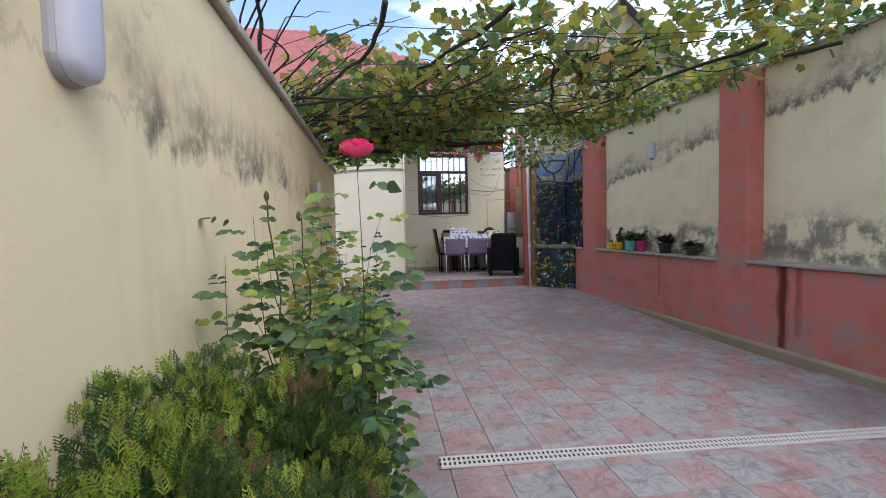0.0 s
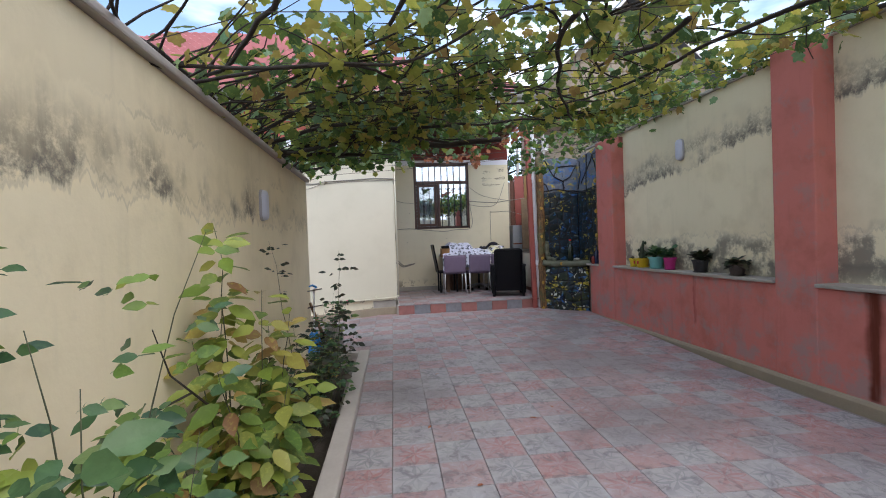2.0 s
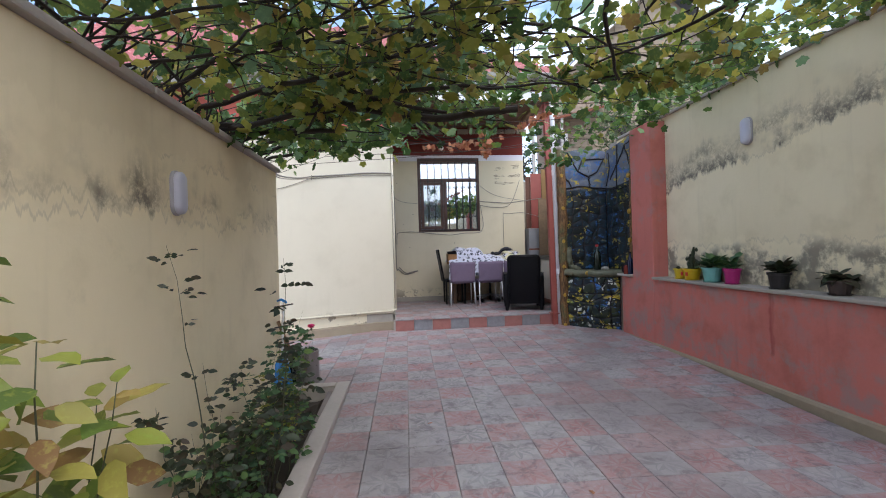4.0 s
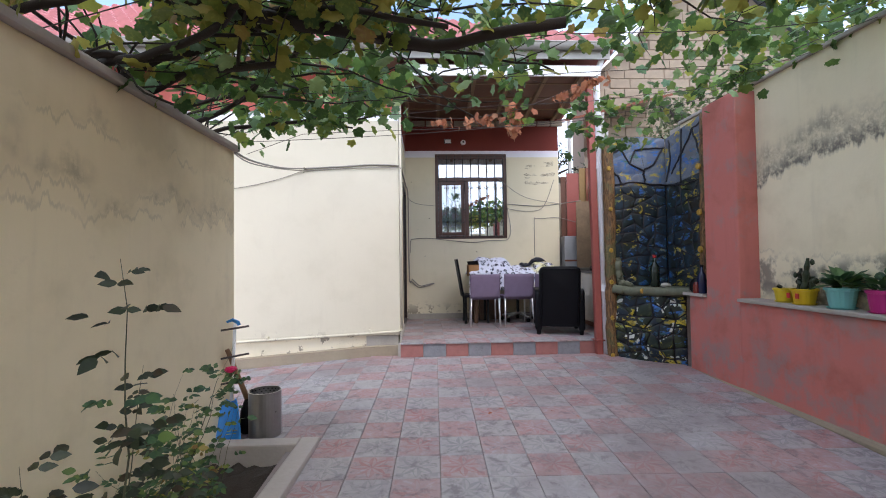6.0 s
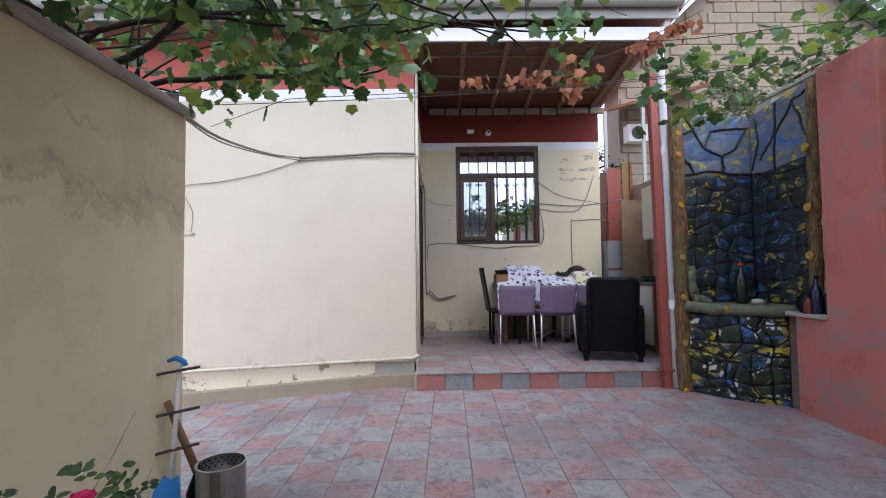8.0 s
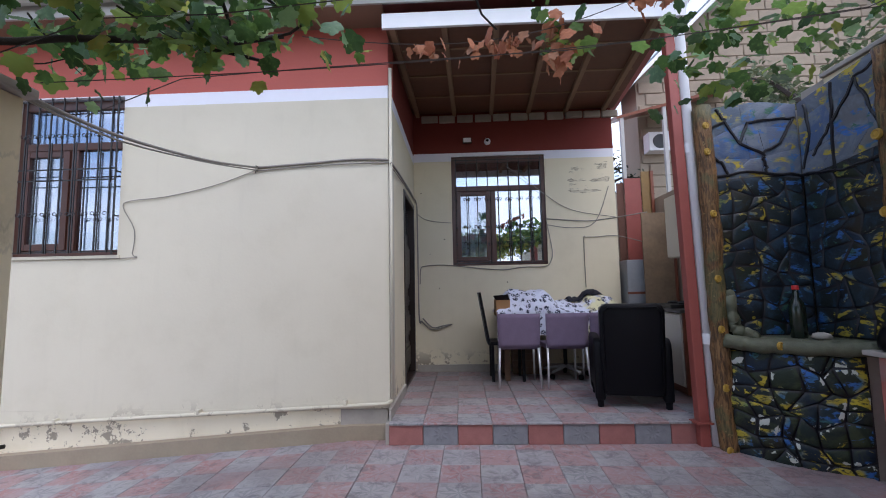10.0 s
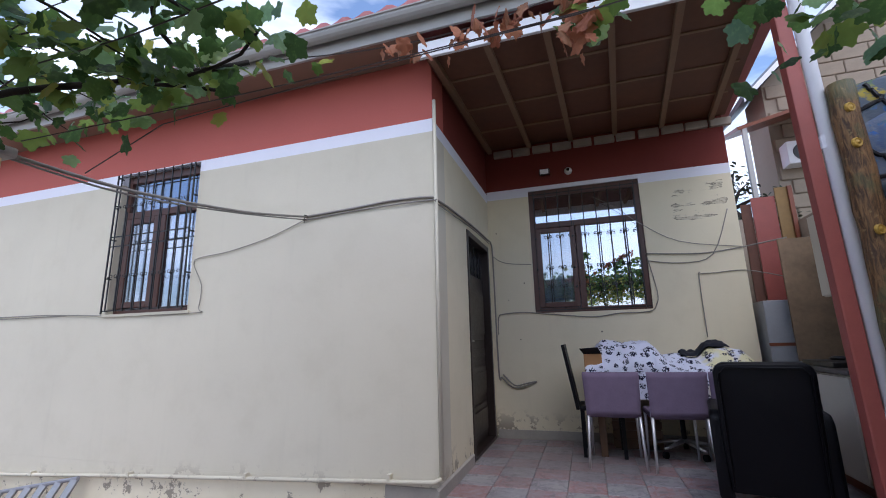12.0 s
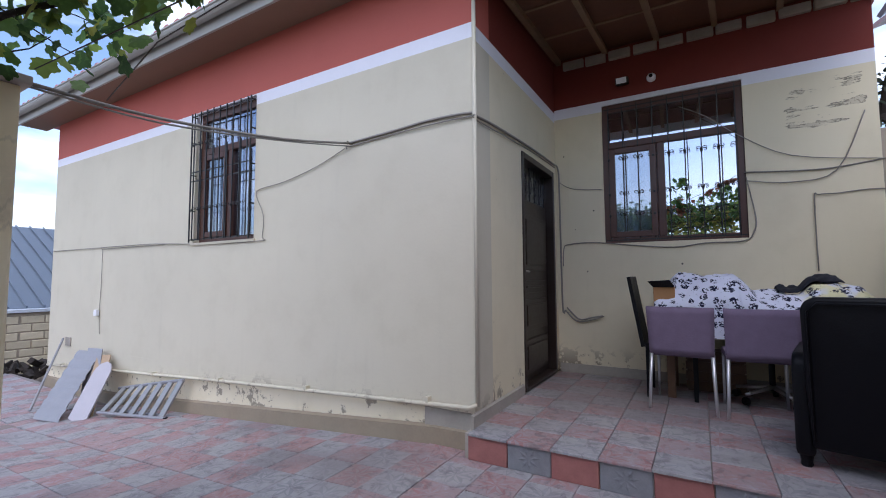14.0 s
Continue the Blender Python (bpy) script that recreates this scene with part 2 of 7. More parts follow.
    for at, wide, low, high, tone, amt in runs:
        yy = k.math("ADD", k.math("SUBTRACT", y, at), k.math("MULTIPLY", k.math("SUBTRACT", k.noise(k.mapped(p, (1, 2, 3)), 1.3, 3), 0.5), 0.12))
        m = k.math("MULTIPLY", k.step(k.math("ABSOLUTE", yy), wide, wide * 0.25), k.math("MULTIPLY", k.step(z, low, low + 0.05), k.step(z, high, high - 0.02)))
        col = k.mix(k.math("MULTIPLY", m, k.math("MULTIPLY", k.step(streak, 0.2, 0.6), amt)), col, tone)
    rough = 0.82
    if flake is not None:
        spots = k.math("MULTIPLY", k.step(k.math("ADD", k.math("MULTIPLY", k.noise(p, 11, 7, 0.7), 0.6), k.math("MULTIPLY", k.noise(p, 2.2, 3), 0.4)), 0.545, 0.565), k.step(k.math("ADD", k.math("SUBTRACT", z, k.math("MULTIPLY", k.math("MINIMUM", x, 0.0), 0.052)), k.math("MULTIPLY", wob, 0.35)), flake + 0.14, flake - 0.12))
        col = k.mix(spots, col, (0.30, 0.26, 0.20))
        k.bump(k.math("SUBTRACT", k.math("MULTIPLY", fine, 0.3), spots), 0.5, 0.006)
    else:
        k.bump(k.math("ADD", k.math("MULTIPLY", fine, 0.4), mid), 0.35, 0.008)
    return k.end(col, rough, 0.0, 0.3)


CREAM, PINK = (0.84, 0.73, 0.495), (0.55, 0.185, 0.155)
M_left = plaster("cream_plaster_left", CREAM, [(1.0, 1.5, 0.10, 0.60, 0.0)], grime=0.42, scar=(0.10, 0.092, 0.085), tides=((1.52, 0.0, 0.36, 0.85, 0.45, 3.1, 5.3), (1.56, -0.006, 0.16, 0.45, 0.50, 8.4), (1.86, 0.0, 0.16, 0.4, 0.56, 5.0)))
M_right = plaster("cream_plaster_right", (0.78, 0.70, 0.50), [(0.86, 1.28, 0.8, 0.485, 0.0), (0.84, 1.04, 0.6, 0.45, 0.0)], grime=0.4, scar=(0.14, 0.128, 0.115), tides=((2.82, 0.12, 0.28, 0.95, 0.33, 1.7), (3.02, 0.12, 0.20, 0.6, 0.44, 6.3), (1.30, 0.0, 0.10, 0.35, 0.50, 4.0)))
M_house = plaster("cream_plaster_house", (0.60, 0.555, 0.44), [], flake=0.36, grime=0.18)
# same cream as the house front, base colour lightened against the porch's shade
M_porch = plaster("cream_plaster_porch_lifted", (0.74, 0.665, 0.485), [], flake=0.46, grime=0.2, peel=(2.74, 3.36, 2.56, 3.04))
M_plinth = plaster("plinth_plaster", (0.74, 0.665, 0.50), [], flake=0.9, grime=0.3)
M_pinkwall = plaster("pink_paint_wall", PINK, [(-0.3, 3.2, 0.45, 0.56, 0.0), (-0.4, 0.45, 0.6, 0.50, 0.0), (0.65, 1.0, 0.5, 0.50, 0.0)], grime=0.9, scar=(0.30, 0.24, 0.23), runs=((3.95, 0.075, 0.05, 0.88, (0.12, 0.025, 0.012), 1.0), (3.80, 0.05, 0.2, 0.88, (0.25, 0.07, 0.03), 0.8), (5.75, 0.03, 0.3, 0.88, (0.25, 0.05, 0.04), 0.7), (2.3, 0.04, 0.2, 0.88, (0.22, 0.05, 0.04), 0.6)))
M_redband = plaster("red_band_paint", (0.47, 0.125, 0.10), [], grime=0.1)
# the porch's stretch of the band, far darker than the front's
M_porchband = plaster("dark_red_porch_band", (0.17, 0.032, 0.024), [], grime=0.2)
M_postred = plain("dull_red_post_paint", (0.30, 0.075, 0.06), 0.55, vary=0.25)
M_white = plain("white_paint", (0.78, 0.78, 0.80), 0.6, vary=0.08)
M_strip = plain("lavender_white_paint", (0.76, 0.76, 0.82), 0.7, vary=0.06)
M_concrete = plain("grey_concrete", (0.36, 0.33, 0.29), 0.85, vary=0.35, scale=5, bump=0.4)
M_kerb = plain("pale_kerb_concrete", (0.42, 0.38, 0.34), 0.85, vary=0.25, scale=6, bump=0.4)
M_skirt = plain("tan_skirting_concrete", (0.30, 0.245, 0.175), 0.85, vary=0.3, scale=6, bump=0.4)
M_soil = plain("dark_soil", (0.035, 0.026, 0.018), 0.95, vary=0.6, scale=14, bump=1.0)
M_ground = plain("bare_ground", (0.22, 0.18, 0.14), 0.95, vary=0.4, scale=2, bump=0.6)
M_grout = plain("dusty_grout", (0.25, 0.215, 0.20), 0.9, vary=0.3, scale=6)
M_rooftile = plain("red_metal_roof", (0.43, 0.15, 0.15), 0.6, vary=0.45, scale=2.2)
M_gutter = plain("grey_white_gutter", (0.38, 0.37, 0.35), 0.5, vary=0.15)
M_plywood = plain("brown_plywood", (0.155, 0.064, 0.033), 0.6, vary=0.6, scale=2.2)
M_joist = plain("pale_joist", (0.27, 0.17, 0.10), 0.7, vary=0.3)
M_block = plain("raw_stone_block", (0.36, 0.30, 0.24), 0.9, vary=0.4, scale=6, bump=0.6)
M_woodframe = plain("dark_brown_frame", (0.075, 0.028, 0.018), 0.4, vary=0.25)
M_iron = plain("black_iron", (0.012, 0.011, 0.011), 0.45, vary=0.2)
M_door = plain("dark_brown_steel_door", (0.026, 0.017, 0.014), 0.34, vary=0.2, scale=20)
M_cable = plain("grey_cable", (0.24, 0.22, 0.19), 0.6)
M_chrome = plain("brushed_metal", (0.55, 0.55, 0.56), 0.32, metal=0.9, vary=0.1)
M_steel = plain("silver_chair_leg", (0.60, 0.60, 0.62), 0.35, metal=0.7, vary=0.1)
M_purple = plain("mauve_suede", (0.19, 0.145, 0.215), 0.95, vary=0.25, scale=12, bump=0.3, spec=0.2)
M_black = plain("black_leatherette", (0.003, 0.003, 0.005), 0.5, vary=0.3, scale=14, bump=0.25, spec=0.2)


def tile_material(name, color, worn, deepc):
    k = Nodes(name)
    p = k.pos()
    q = k.mapped(p, (1, 1, 1), (0, 0, 0), (0, 0, TILE_TURN))
    x, y, z = k.xyz(q)
    u = k.math("SUBTRACT", k.math("FRACT", k.math("DIVIDE", k.math("SUBTRACT", x, TILE_X), TILE)), 0.5)
    v = k.math("SUBTRACT", k.math("FRACT", k.math("DIVIDE", k.math("SUBTRACT", y, TILE_Y), TILE)), 0.5)
    r = k.math("SQRT", k.math("ADD", k.math("MULTIPLY", u, u), k.math("MULTIPLY", v, v)))
    th = k.math("ARCTAN2", v, u)
    # an eight-petalled star pressed into each tile, one half of each petal cut deeper, its facet shade put into the
    # colour
    sect = k.math("SUBTRACT", k.math("FRACT", k.math("ADD", k.math("DIVIDE", th, math.pi / 4), 0.5)), 0.5)
    across = k.math("MULTIPLY", r, k.math("SINE", k.math("MULTIPLY", sect, math.pi / 4)))
    wide = k.math("MULTIPLY", k.math("SINE", k.math("MULTIPLY", k.math("MINIMUM", k.math("DIVIDE", r, 0.46), 1.0), math.pi)), 0.085)
    petal = k.step(k.math("SUBTRACT", wide, k.math("ABSOLUTE", across)), 0.0, 0.012)
    line = k.math("MULTIPLY", k.step(k.math("ABSOLUTE", k.math("SUBTRACT", wide, k.math("ABSOLUTE", across))), 0.02, 0.004), k.step(r, 0.46, 0.44))
    deep = k.math("MULTIPLY", petal, k.step(across, -0.002, 0.004))
    corner = k.math("MULTIPLY", k.step(k.math("MINIMUM", k.math("ABSOLUTE", u), k.math("ABSOLUTE", v)), 0.27, 0.29), k.step(k.math("MAXIMUM", k.math("ABSOLUTE", u), k.math("ABSOLUTE", v)), 0.45, 0.43))
    lost = k.step(k.noise(k.mapped(p, (1, 1, 1), (7, 2, 0)), 2.6, 5, 0.6), 0.62, 0.36)
    flower = k.math("MULTIPLY", k.math("MAXIMUM", k.math("MULTIPLY", line, 0.9), k.math("MAXIMUM", k.math("MULTIPLY", deep, 0.8), k.math("MULTIPLY", corner, 0.6))), k.math("ADD", k.math("MULTIPLY", lost, 0.75), 0.25))
    big, mid, fine = k.noise(p, 0.55, 5), k.noise(p, 3.2, 6, 0.65), k.noise(p, 26, 5, 0.65)
    one = k.math("ADD", k.math("MULTIPLY", k.rnd(), 0.6), k.math("MULTIPLY", k.island(), 0.4))
    col = k.mix(k.math("ADD", k.math("MULTIPLY", one, 0.75), 0.2), color, worn)
    blot = k.noise(k.mapped(p, (1, 1, 1), (4, 9, 0)), 9.0, 7, 0.7, 0.6)
    col = k.mix(k.math("MULTIPLY", k.step(mid, 0.40, 0.64), 0.48), col, (0.29, 0.27, 0.29))
    col = k.mix(k.math("MULTIPLY", k.step(blot, 0.50, 0.64), 0.62), col, (0.12, 0.105, 0.115))
    col = k.mix(k.math("MULTIPLY", k.step(blot, 0.47, 0.33), 0.5), col, (0.40, 0.385, 0.42))
    col = k.mix(k.math("MULTIPLY", k.step(fine, 0.50, 0.7), 0.3), col, (0.37, 0.355, 0.385))
    col = k.mix(k.math("MULTIPLY", flower, 0.58), col, deepc)
    col = k.mix(k.math("MULTIPLY", k.step(big, 0.47, 0.62), 0.55), col, (0.15, 0.125, 0.13))
    k.bump(k.math("ADD", k.math("MULTIPLY", flower, -0.7), k.math("MULTIPLY", fine, 0.5)), 0.35, 0.005)
    return k.end(col, k.math("ADD", k.math("MULTIPLY", mid, 0.25), 0.42), 0.0, 0.4)


TILE, TILE_TURN, TILE_X, TILE_Y = 0.2745, 0.024, 0.0, 0.0
# one joint crossing lies at (0.854, 6.915)
jx, jy = 0.854 * math.cos(TILE_TURN) - 6.915 * math.sin(TILE_TURN), 0.854 * math.sin(TILE_TURN) + 6.915 * math.cos(TILE_TURN)
TILE_X, TILE_Y = jx % TILE, jy % TILE
M_tilepink = tile_material("worn_pink_tile", (0.36, 0.19, 0.18), (0.325, 0.265, 0.265), (0.32, 0.09, 0.08))
M_tilegrey = tile_material("worn_grey_tile", (0.325, 0.33, 0.335), (0.34, 0.31, 0.31), (0.14, 0.15, 0.17))
M_tilered = plain("red_riser_tile", (0.34, 0.14, 0.125), 0.6, vary=0.45, scale=12)
M_tileblue = plain("blue_grey_riser_tile", (0.23, 0.235, 0.26), 0.6, vary=0.45, scale=16)
# ---- the large structure ----
def ground_z(x, y):
    """The paving rises towards the porch and falls away to the yard beside the house."""
    z = 0.085 * min(1.0, max(0.0, (y - 5.2) / 3.6))
    z -= 0.016 * min(1.9, max(0.0, x - 2.0)) * min(1.0, max(0.0, (6.5 - y) / 2.0))
    if y > 6.0:
        z -= 0.077 * max(0.0, 0.45 - x) * min(1.0, (y - 6.0) / 2.0) * (1 if x > -4.5 else 4.95 / max(0.45 - x, 0.1))
    return z


def left_x(y):
    """The face of the garden wall, which runs slightly askew."""
    return -0.42 + 0.008 * (y - 6.97)


# the ground sheet, far out
g = Shape()
g.sheet(lambda u, v: (-200 + 400 * u, -200 + 400 * v, -0.62), 8, 8)
structure("ground", g, M_ground, "bare brown earth around the yard", "ground")
# bedding of the paving
g = Shape()
g.sheet(lambda u, v: (0.10 + 4.1 * u, -3.0 + 12.1 * v, ground_z(0.1 + 4.1 * u, -3.0 + 12.1 * v) - 0.012), 12, 44)
g.sheet(lambda u, v: (-9.5 + 9.6 * u, 6.62 + 2.5 * v, ground_z(-9.5 + 9.6 * u, 6.62 + 2.5 * v) - 0.012), 24, 10)
floor = structure("floor", g, M_grout, "worn pink and grey patterned cement paving tiles", "floor")

# garden wall on the bed's side
LW_TOP = 2.12
w = Shape()
w.prism([(left_x(-3.0), -3.0), (left_x(6.97), 6.97), (left_x(6.97) - 0.22, 6.97), (left_x(-3.0) - 0.22, -3.0)], "z", -0.6, LW_TOP)
structure("wall_west", w, M_left, "cream plastered garden wall with black mould streaks", "wall", bevel=0.012)
c = Shape()
for a, b in ((-3.0, 0.6), (0.61, 2.4), (2.41, 4.7), (4.71, 7.0)):
    c.prism([(left_x(a) + 0.035, a), (left_x(b) + 0.035, b), (left_x(b) - 0.25, b), (left_x(a) - 0.25, a)], "z", LW_TOP + 0.002, LW_TOP + 0.045)
structure("coping", c, M_kerb, "rough grey concrete coping on the garden wall", "coping", bevel=0.012)

# wall with ledge and pillars opposite
LEDGE, RW_TOP = 0.885, 2.84
w = Shape().box(3.90, 4.35, -3.0, 8.2, -0.6, LEDGE - 0.03)
structure("wall_east_base", w, M_pinkwall, "faded pink-red painted low wall with worn patches", "wall", bevel=0.015)
w = Shape().box(4.09, 4.35, -3.0, 8.6, LEDGE - 0.03, RW_TOP)
structure("wall_east", w, M_right, "cream plastered wall with black mould above the ledge", "wall")
c = Shape().box(4.06, 4.38, -3.0, 8.6, RW_TOP, RW_TOP + 0.035)
structure("coping_east", c, M_concrete, "thin grey capping on the tall wall", "coping", bevel=0.008)
for i, (a, b) in enumerate(((-3.0, 0.95), (1.35, 4.355), (4.735, 7.43))):
    c = Shape().box(3.865, 4.10, a, b, LEDGE - 0.03, LEDGE)
    structure("ledge_sill_%d" % (i + 1), c, M_concrete, "grey stone ledge on the low pink wall", "ledge", bevel=0.008)
for i, (a, b) in enumerate(((0.95, 1.35), (4.355, 4.735), (7.43, 7.90))):
    c = Shape().box(3.895, 4.12, a, b, -0.3, RW_TOP + 0.02 if i < 2 else 2.80)
    structure("pillar_%d" % (i + 1), c, M_pinkwall, "pink-red painted pillar set into the wall", "pillar", bevel=0.015)
c = Shape()
c.prism([(3.905, -0.12), (3.872, -0.12), (3.868, 0.045), (3.882, 0.066), (3.905, 0.076)], "y", -3.0, 8.25)
structure("baseboard", c, M_skirt, "rough tan concrete skirting along the pink wall", "skirting", bevel=0.006)

# closing wall behind the walk
w = Shape().box(-1.0, 4.4, -3.2, -3.0, -0.6, 2.6)
structure("wall_south", w, M_left, "plain cream plastered wall", "wall")

# flower bed: kerbs and soil
def kerb_x(y):
    return 0.30 + 0.026 * (y - 6.62)
c = Shape()
c.prism([(kerb_x(-2.9), -2.9), (kerb_x(6.64), 6.64), (kerb_x(6.64) - 0.125, 6.64), (kerb_x(-2.9) - 0.10, -2.9)], "z", -0.2, 0.065)
c.prism([(kerb_x(6.5) - 0.125, 6.52), (kerb_x(6.5) - 0.125, 6.64), (left_x(6.6), 6.64), (left_x(6.6), 6.52)], "z", -0.2, 0.063)
structure("kerb", c, M_kerb, "pale concrete kerb round the flower bed", "kerb", bevel=0.012)
g = Shape()
g.sheet(lambda u, v: (-0.60 + 0.80 * u, -2.95 + 9.5 * v, -0.07 + 0.05 * noise.noise((9 * u, 30 * v, 0.3)) + 0.02 * noise.noise((30 * u, 130 * v, 2.3))), 16, 90)
structure("bed_soil", g, M_soil, "dark loose soil of the flower bed", "soil")

# the house: walls with openings
HX0, HX1, HY, BY, BX = -6.5, 0.72, 9.07, 11.17, 3.42
WTOP = 3.78


def wall_with_holes(s, axis, at, thick, a0, a1, z0, z1, holes):
    """Panels round rectangular holes (a, b, low, high) in a wall along x or y."""
    def put(a, b, lo, hi):
        if b - a > 1e-4 and hi - lo > 1e-4:
            if axis == "x":
                s.box(a, b, at, at + thick, lo, hi)
            else:
                s.box(at + min(thick, 0), at + max(thick, 0), a, b, lo, hi)
    cur = a0
    for a, b, lo, hi in sorted(holes):
        put(cur, a, z0, z1)
        put(a, b, z0, lo)
        put(a, b, hi, z1)
        cur = b
    put(cur, a1, z0, z1)
    return s


STRIP0, STRIP1 = 3.035, 3.15
W1 = (1.235, 2.495, 1.635, 3.13)     # porch window: x0 x1 z0 z1
W2 = (-2.745, -1.705, 1.68, 3.14)    # window in the front
DY0, DY1, DZ0, DZ1 = 10.06, 11.06, 0.27, 2.44
w = Shape()
wall_with_holes(w, "x", HY, 0.3, HX0, HX1, 0.34, STRIP0, [(W2[0], W2[1], W2[2], STRIP0)])
w.prism([(HX0, 0.02), (-4.58, 0.12), (-2.0, 0.26), (-0.32, 0.339), (HX0, 0.339)], "y", HY, HY + 0.018)
structure("wall_house_front", w, M_house, "smooth pale cream plastered house front", "wall")
w = Shape()
wall_with_holes(w, "x", HY, 0.3, HX0, HX1, STRIP0, STRIP1, [(W2[0], W2[1], STRIP0, W2[3])])
wall_with_holes(w, "x", BY, 0.3, HX1, BX, STRIP0 + 0.03, STRIP1 + 0.03, [(W1[0], W1[1], STRIP0 + 0.03, W1[3])])
w.box(HX1 - 0.3, HX1, HY + 0.3, BY + 0.3, STRIP0, STRIP1)
structure("trim", w, M_strip, "pale lavender-white painted strip under the red band", "trim")
w = Shape()
w.box(HX0, HX1, HY, HY + 0.3, STRIP1, WTOP + 0.02)
structure("wall_house_band", w, M_redband, "brick-red painted band under the eaves", "wall")
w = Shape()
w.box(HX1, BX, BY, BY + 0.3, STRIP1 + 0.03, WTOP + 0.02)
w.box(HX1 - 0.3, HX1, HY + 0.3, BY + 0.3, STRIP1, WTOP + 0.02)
structure("wall_porch_band", w, M_porchband, "dark maroon band round the porch", "wall")
w = Shape()
wall_with_holes(w, "y", HX1, -0.3, HY + 0.3, BY + 0.3, 0.27, STRIP0, [(DY0, DY1, DZ0, DZ1)])
structure("wall_porch_side", w, M_porch, "cream plastered porch wall beside the entrance door", "wall")
w = Shape()
wall_with_holes(w, "x", BY, 0.3, HX1, BX, 0.27, STRIP0 + 0.03, [(W1[0], W1[1], W1[2], STRIP0 + 0.03)])
structure("wall_porch", w, M_porch, "cream plastered porch walls with a peeling patch", "wall")
w = Shape()
w.box(HX0, HX1 - 0.02, HY + 0.02, HY + 0.3, -0.6, 0.34)
structure("wall_plinth", w, M_plinth, "cream plinth with flaking paint and bare patches", "wall")
w = Shape()
w.box(HX0 - 0.001, HX0 + 0.3, HY + 0.3, 16.0, -0.6, WTOP)
w.box(HX0 + 0.3, BX, 15.7, 16.0, -0.6, WTOP)
w.box(BX - 0.3, BX, BY + 0.3, 15.7, -0.6, WTOP)
structure("wall_house_rear", w, M_house, "plain cream house walls round the back", "wall")
# rooms behind the windows: floor, dark inside walls
w = Shape().box(HX0 + 0.3, BX - 0.3, 15.0, 15.2, 0.0, WTOP)
w.box(HX0 + 0.3, HX1 - 0.31, HY + 0.31, 15.0, 0.0, 0.2)
structure("room_inside", w, M_plywood, "dim room behind the windows", "room")
# concrete toe along the plinth, following the falling ground
c = Shape()
n = 24
for i in range(n):
    xa, xb = HX0 + (HX1 - 0.02 - HX0) * i / n, HX0 + (HX1 - 0.02 - HX0) * (i + 1) / n
    za, zb = ground_z(xa, 9.0), ground_z(xb, 9.0)
    c.add([(xa, HY - 0.02, za - 0.1), (xb, HY - 0.02, zb - 0.1), (xb, HY - 0.02, zb + 0.125), (xa, HY - 0.02, za + 0.125),
           (xb, HY + 0.03, zb + 0.14), (xa, HY + 0.03, za + 0.14)], [(0, 1, 2, 3), (3, 2, 4, 5)])
structure("plinth_toe", c, M_skirt, "tan cement fillet at the foot of the plinth", "skirting")
c = Shape().box(0.30, 0.70, HY + 0.004, HY + 0.05, 0.155, 0.335)
structure("plinth_patch", c, M_concrete, "bare grey cement patch on the plinth corner", "patch", bevel=0.006)

# porch platform
PZ = 0.262
p = Shape().box(0.70, 4.35, 8.95, 11.4, -0.3, PZ - 0.014)
platform = structure("porch_platform", p, M_concrete, "raised tiled porch floor, one step up", "platform")
c = Shape()
c.prism([(HX1 + 0.001, PZ - 0.01), (HX1 + 0.02, PZ - 0.01), (HX1 + 0.02, PZ + 0.08), (HX1 + 0.001, PZ + 0.09)], "y", 9.0, DY0 - 0.05)
c.box(HX1 + 0.02, BX, BY - 0.018, BY - 0.001, PZ - 0.01, PZ + 0.085)
structure("porch_skirting", c, M_concrete, "rough grey cement skirting of the porch", "skirting")

# porch ceiling, joists, fascia
c = Shape()
c.add([(HX1, 8.80, 3.60), (3.16, 8.80, 3.60), (3.46, 11.17, 3.745), (HX1, 11.17, 3.745),
       (HX1, 8.80, 3.63), (3.16, 8.80, 3.63), (3.46, 11.17, 3.775), (HX1, 11.17, 3.775)],
      [(0, 3, 2, 1), (4, 5, 6, 7), (0, 1, 5, 4), (1, 2, 6, 5), (2, 3, 7, 6), (3, 0, 4, 7)])
structure("ceiling", c, M_plywood, "dark brown plywood porch ceiling", "ceiling")
c = Shape()
for i in range(6):
    f = (i + 0.03) / 5.35
    xa, xb = HX1 + 0.03 + f * (3.12 - HX1), HX1 + 0.03 + f * (3.42 - HX1)
    c.add([(xa, 8.8, 3.545), (xa + 0.05, 8.8, 3.545), (xb + 0.05, 11.16, 3.69), (xb, 11.16, 3.69),
           (xa, 8.8, 3.60), (xa + 0.05, 8.8, 3.60), (xb + 0.05, 11.16, 3.745), (xb, 11.16, 3.745)],
          [(0, 3, 2, 1), (0, 1, 5, 4), (1, 2, 6, 5), (3, 0, 4, 7)])
for yy in (9.35, 9.95, 10.55):
    zz = 3.60 + 0.0612 * (yy - 8.8)
    c.box(HX1 + 0.01, 3.10 + 0.1266 * (yy - 8.8), yy - 0.014, yy + 0.014, zz - 0.010, zz - 0.001)
structure("ceiling_joists", c, M_joist, "pale brown joists under the porch ceiling", "joists")
c = Shape().box(HX1 + 0.005, 3.20, 8.745, 8.775, 3.485, 3.615)
structure("fascia", c, M_white, "white painted fascia board of the porch roof", "fascia", bevel=0.004)

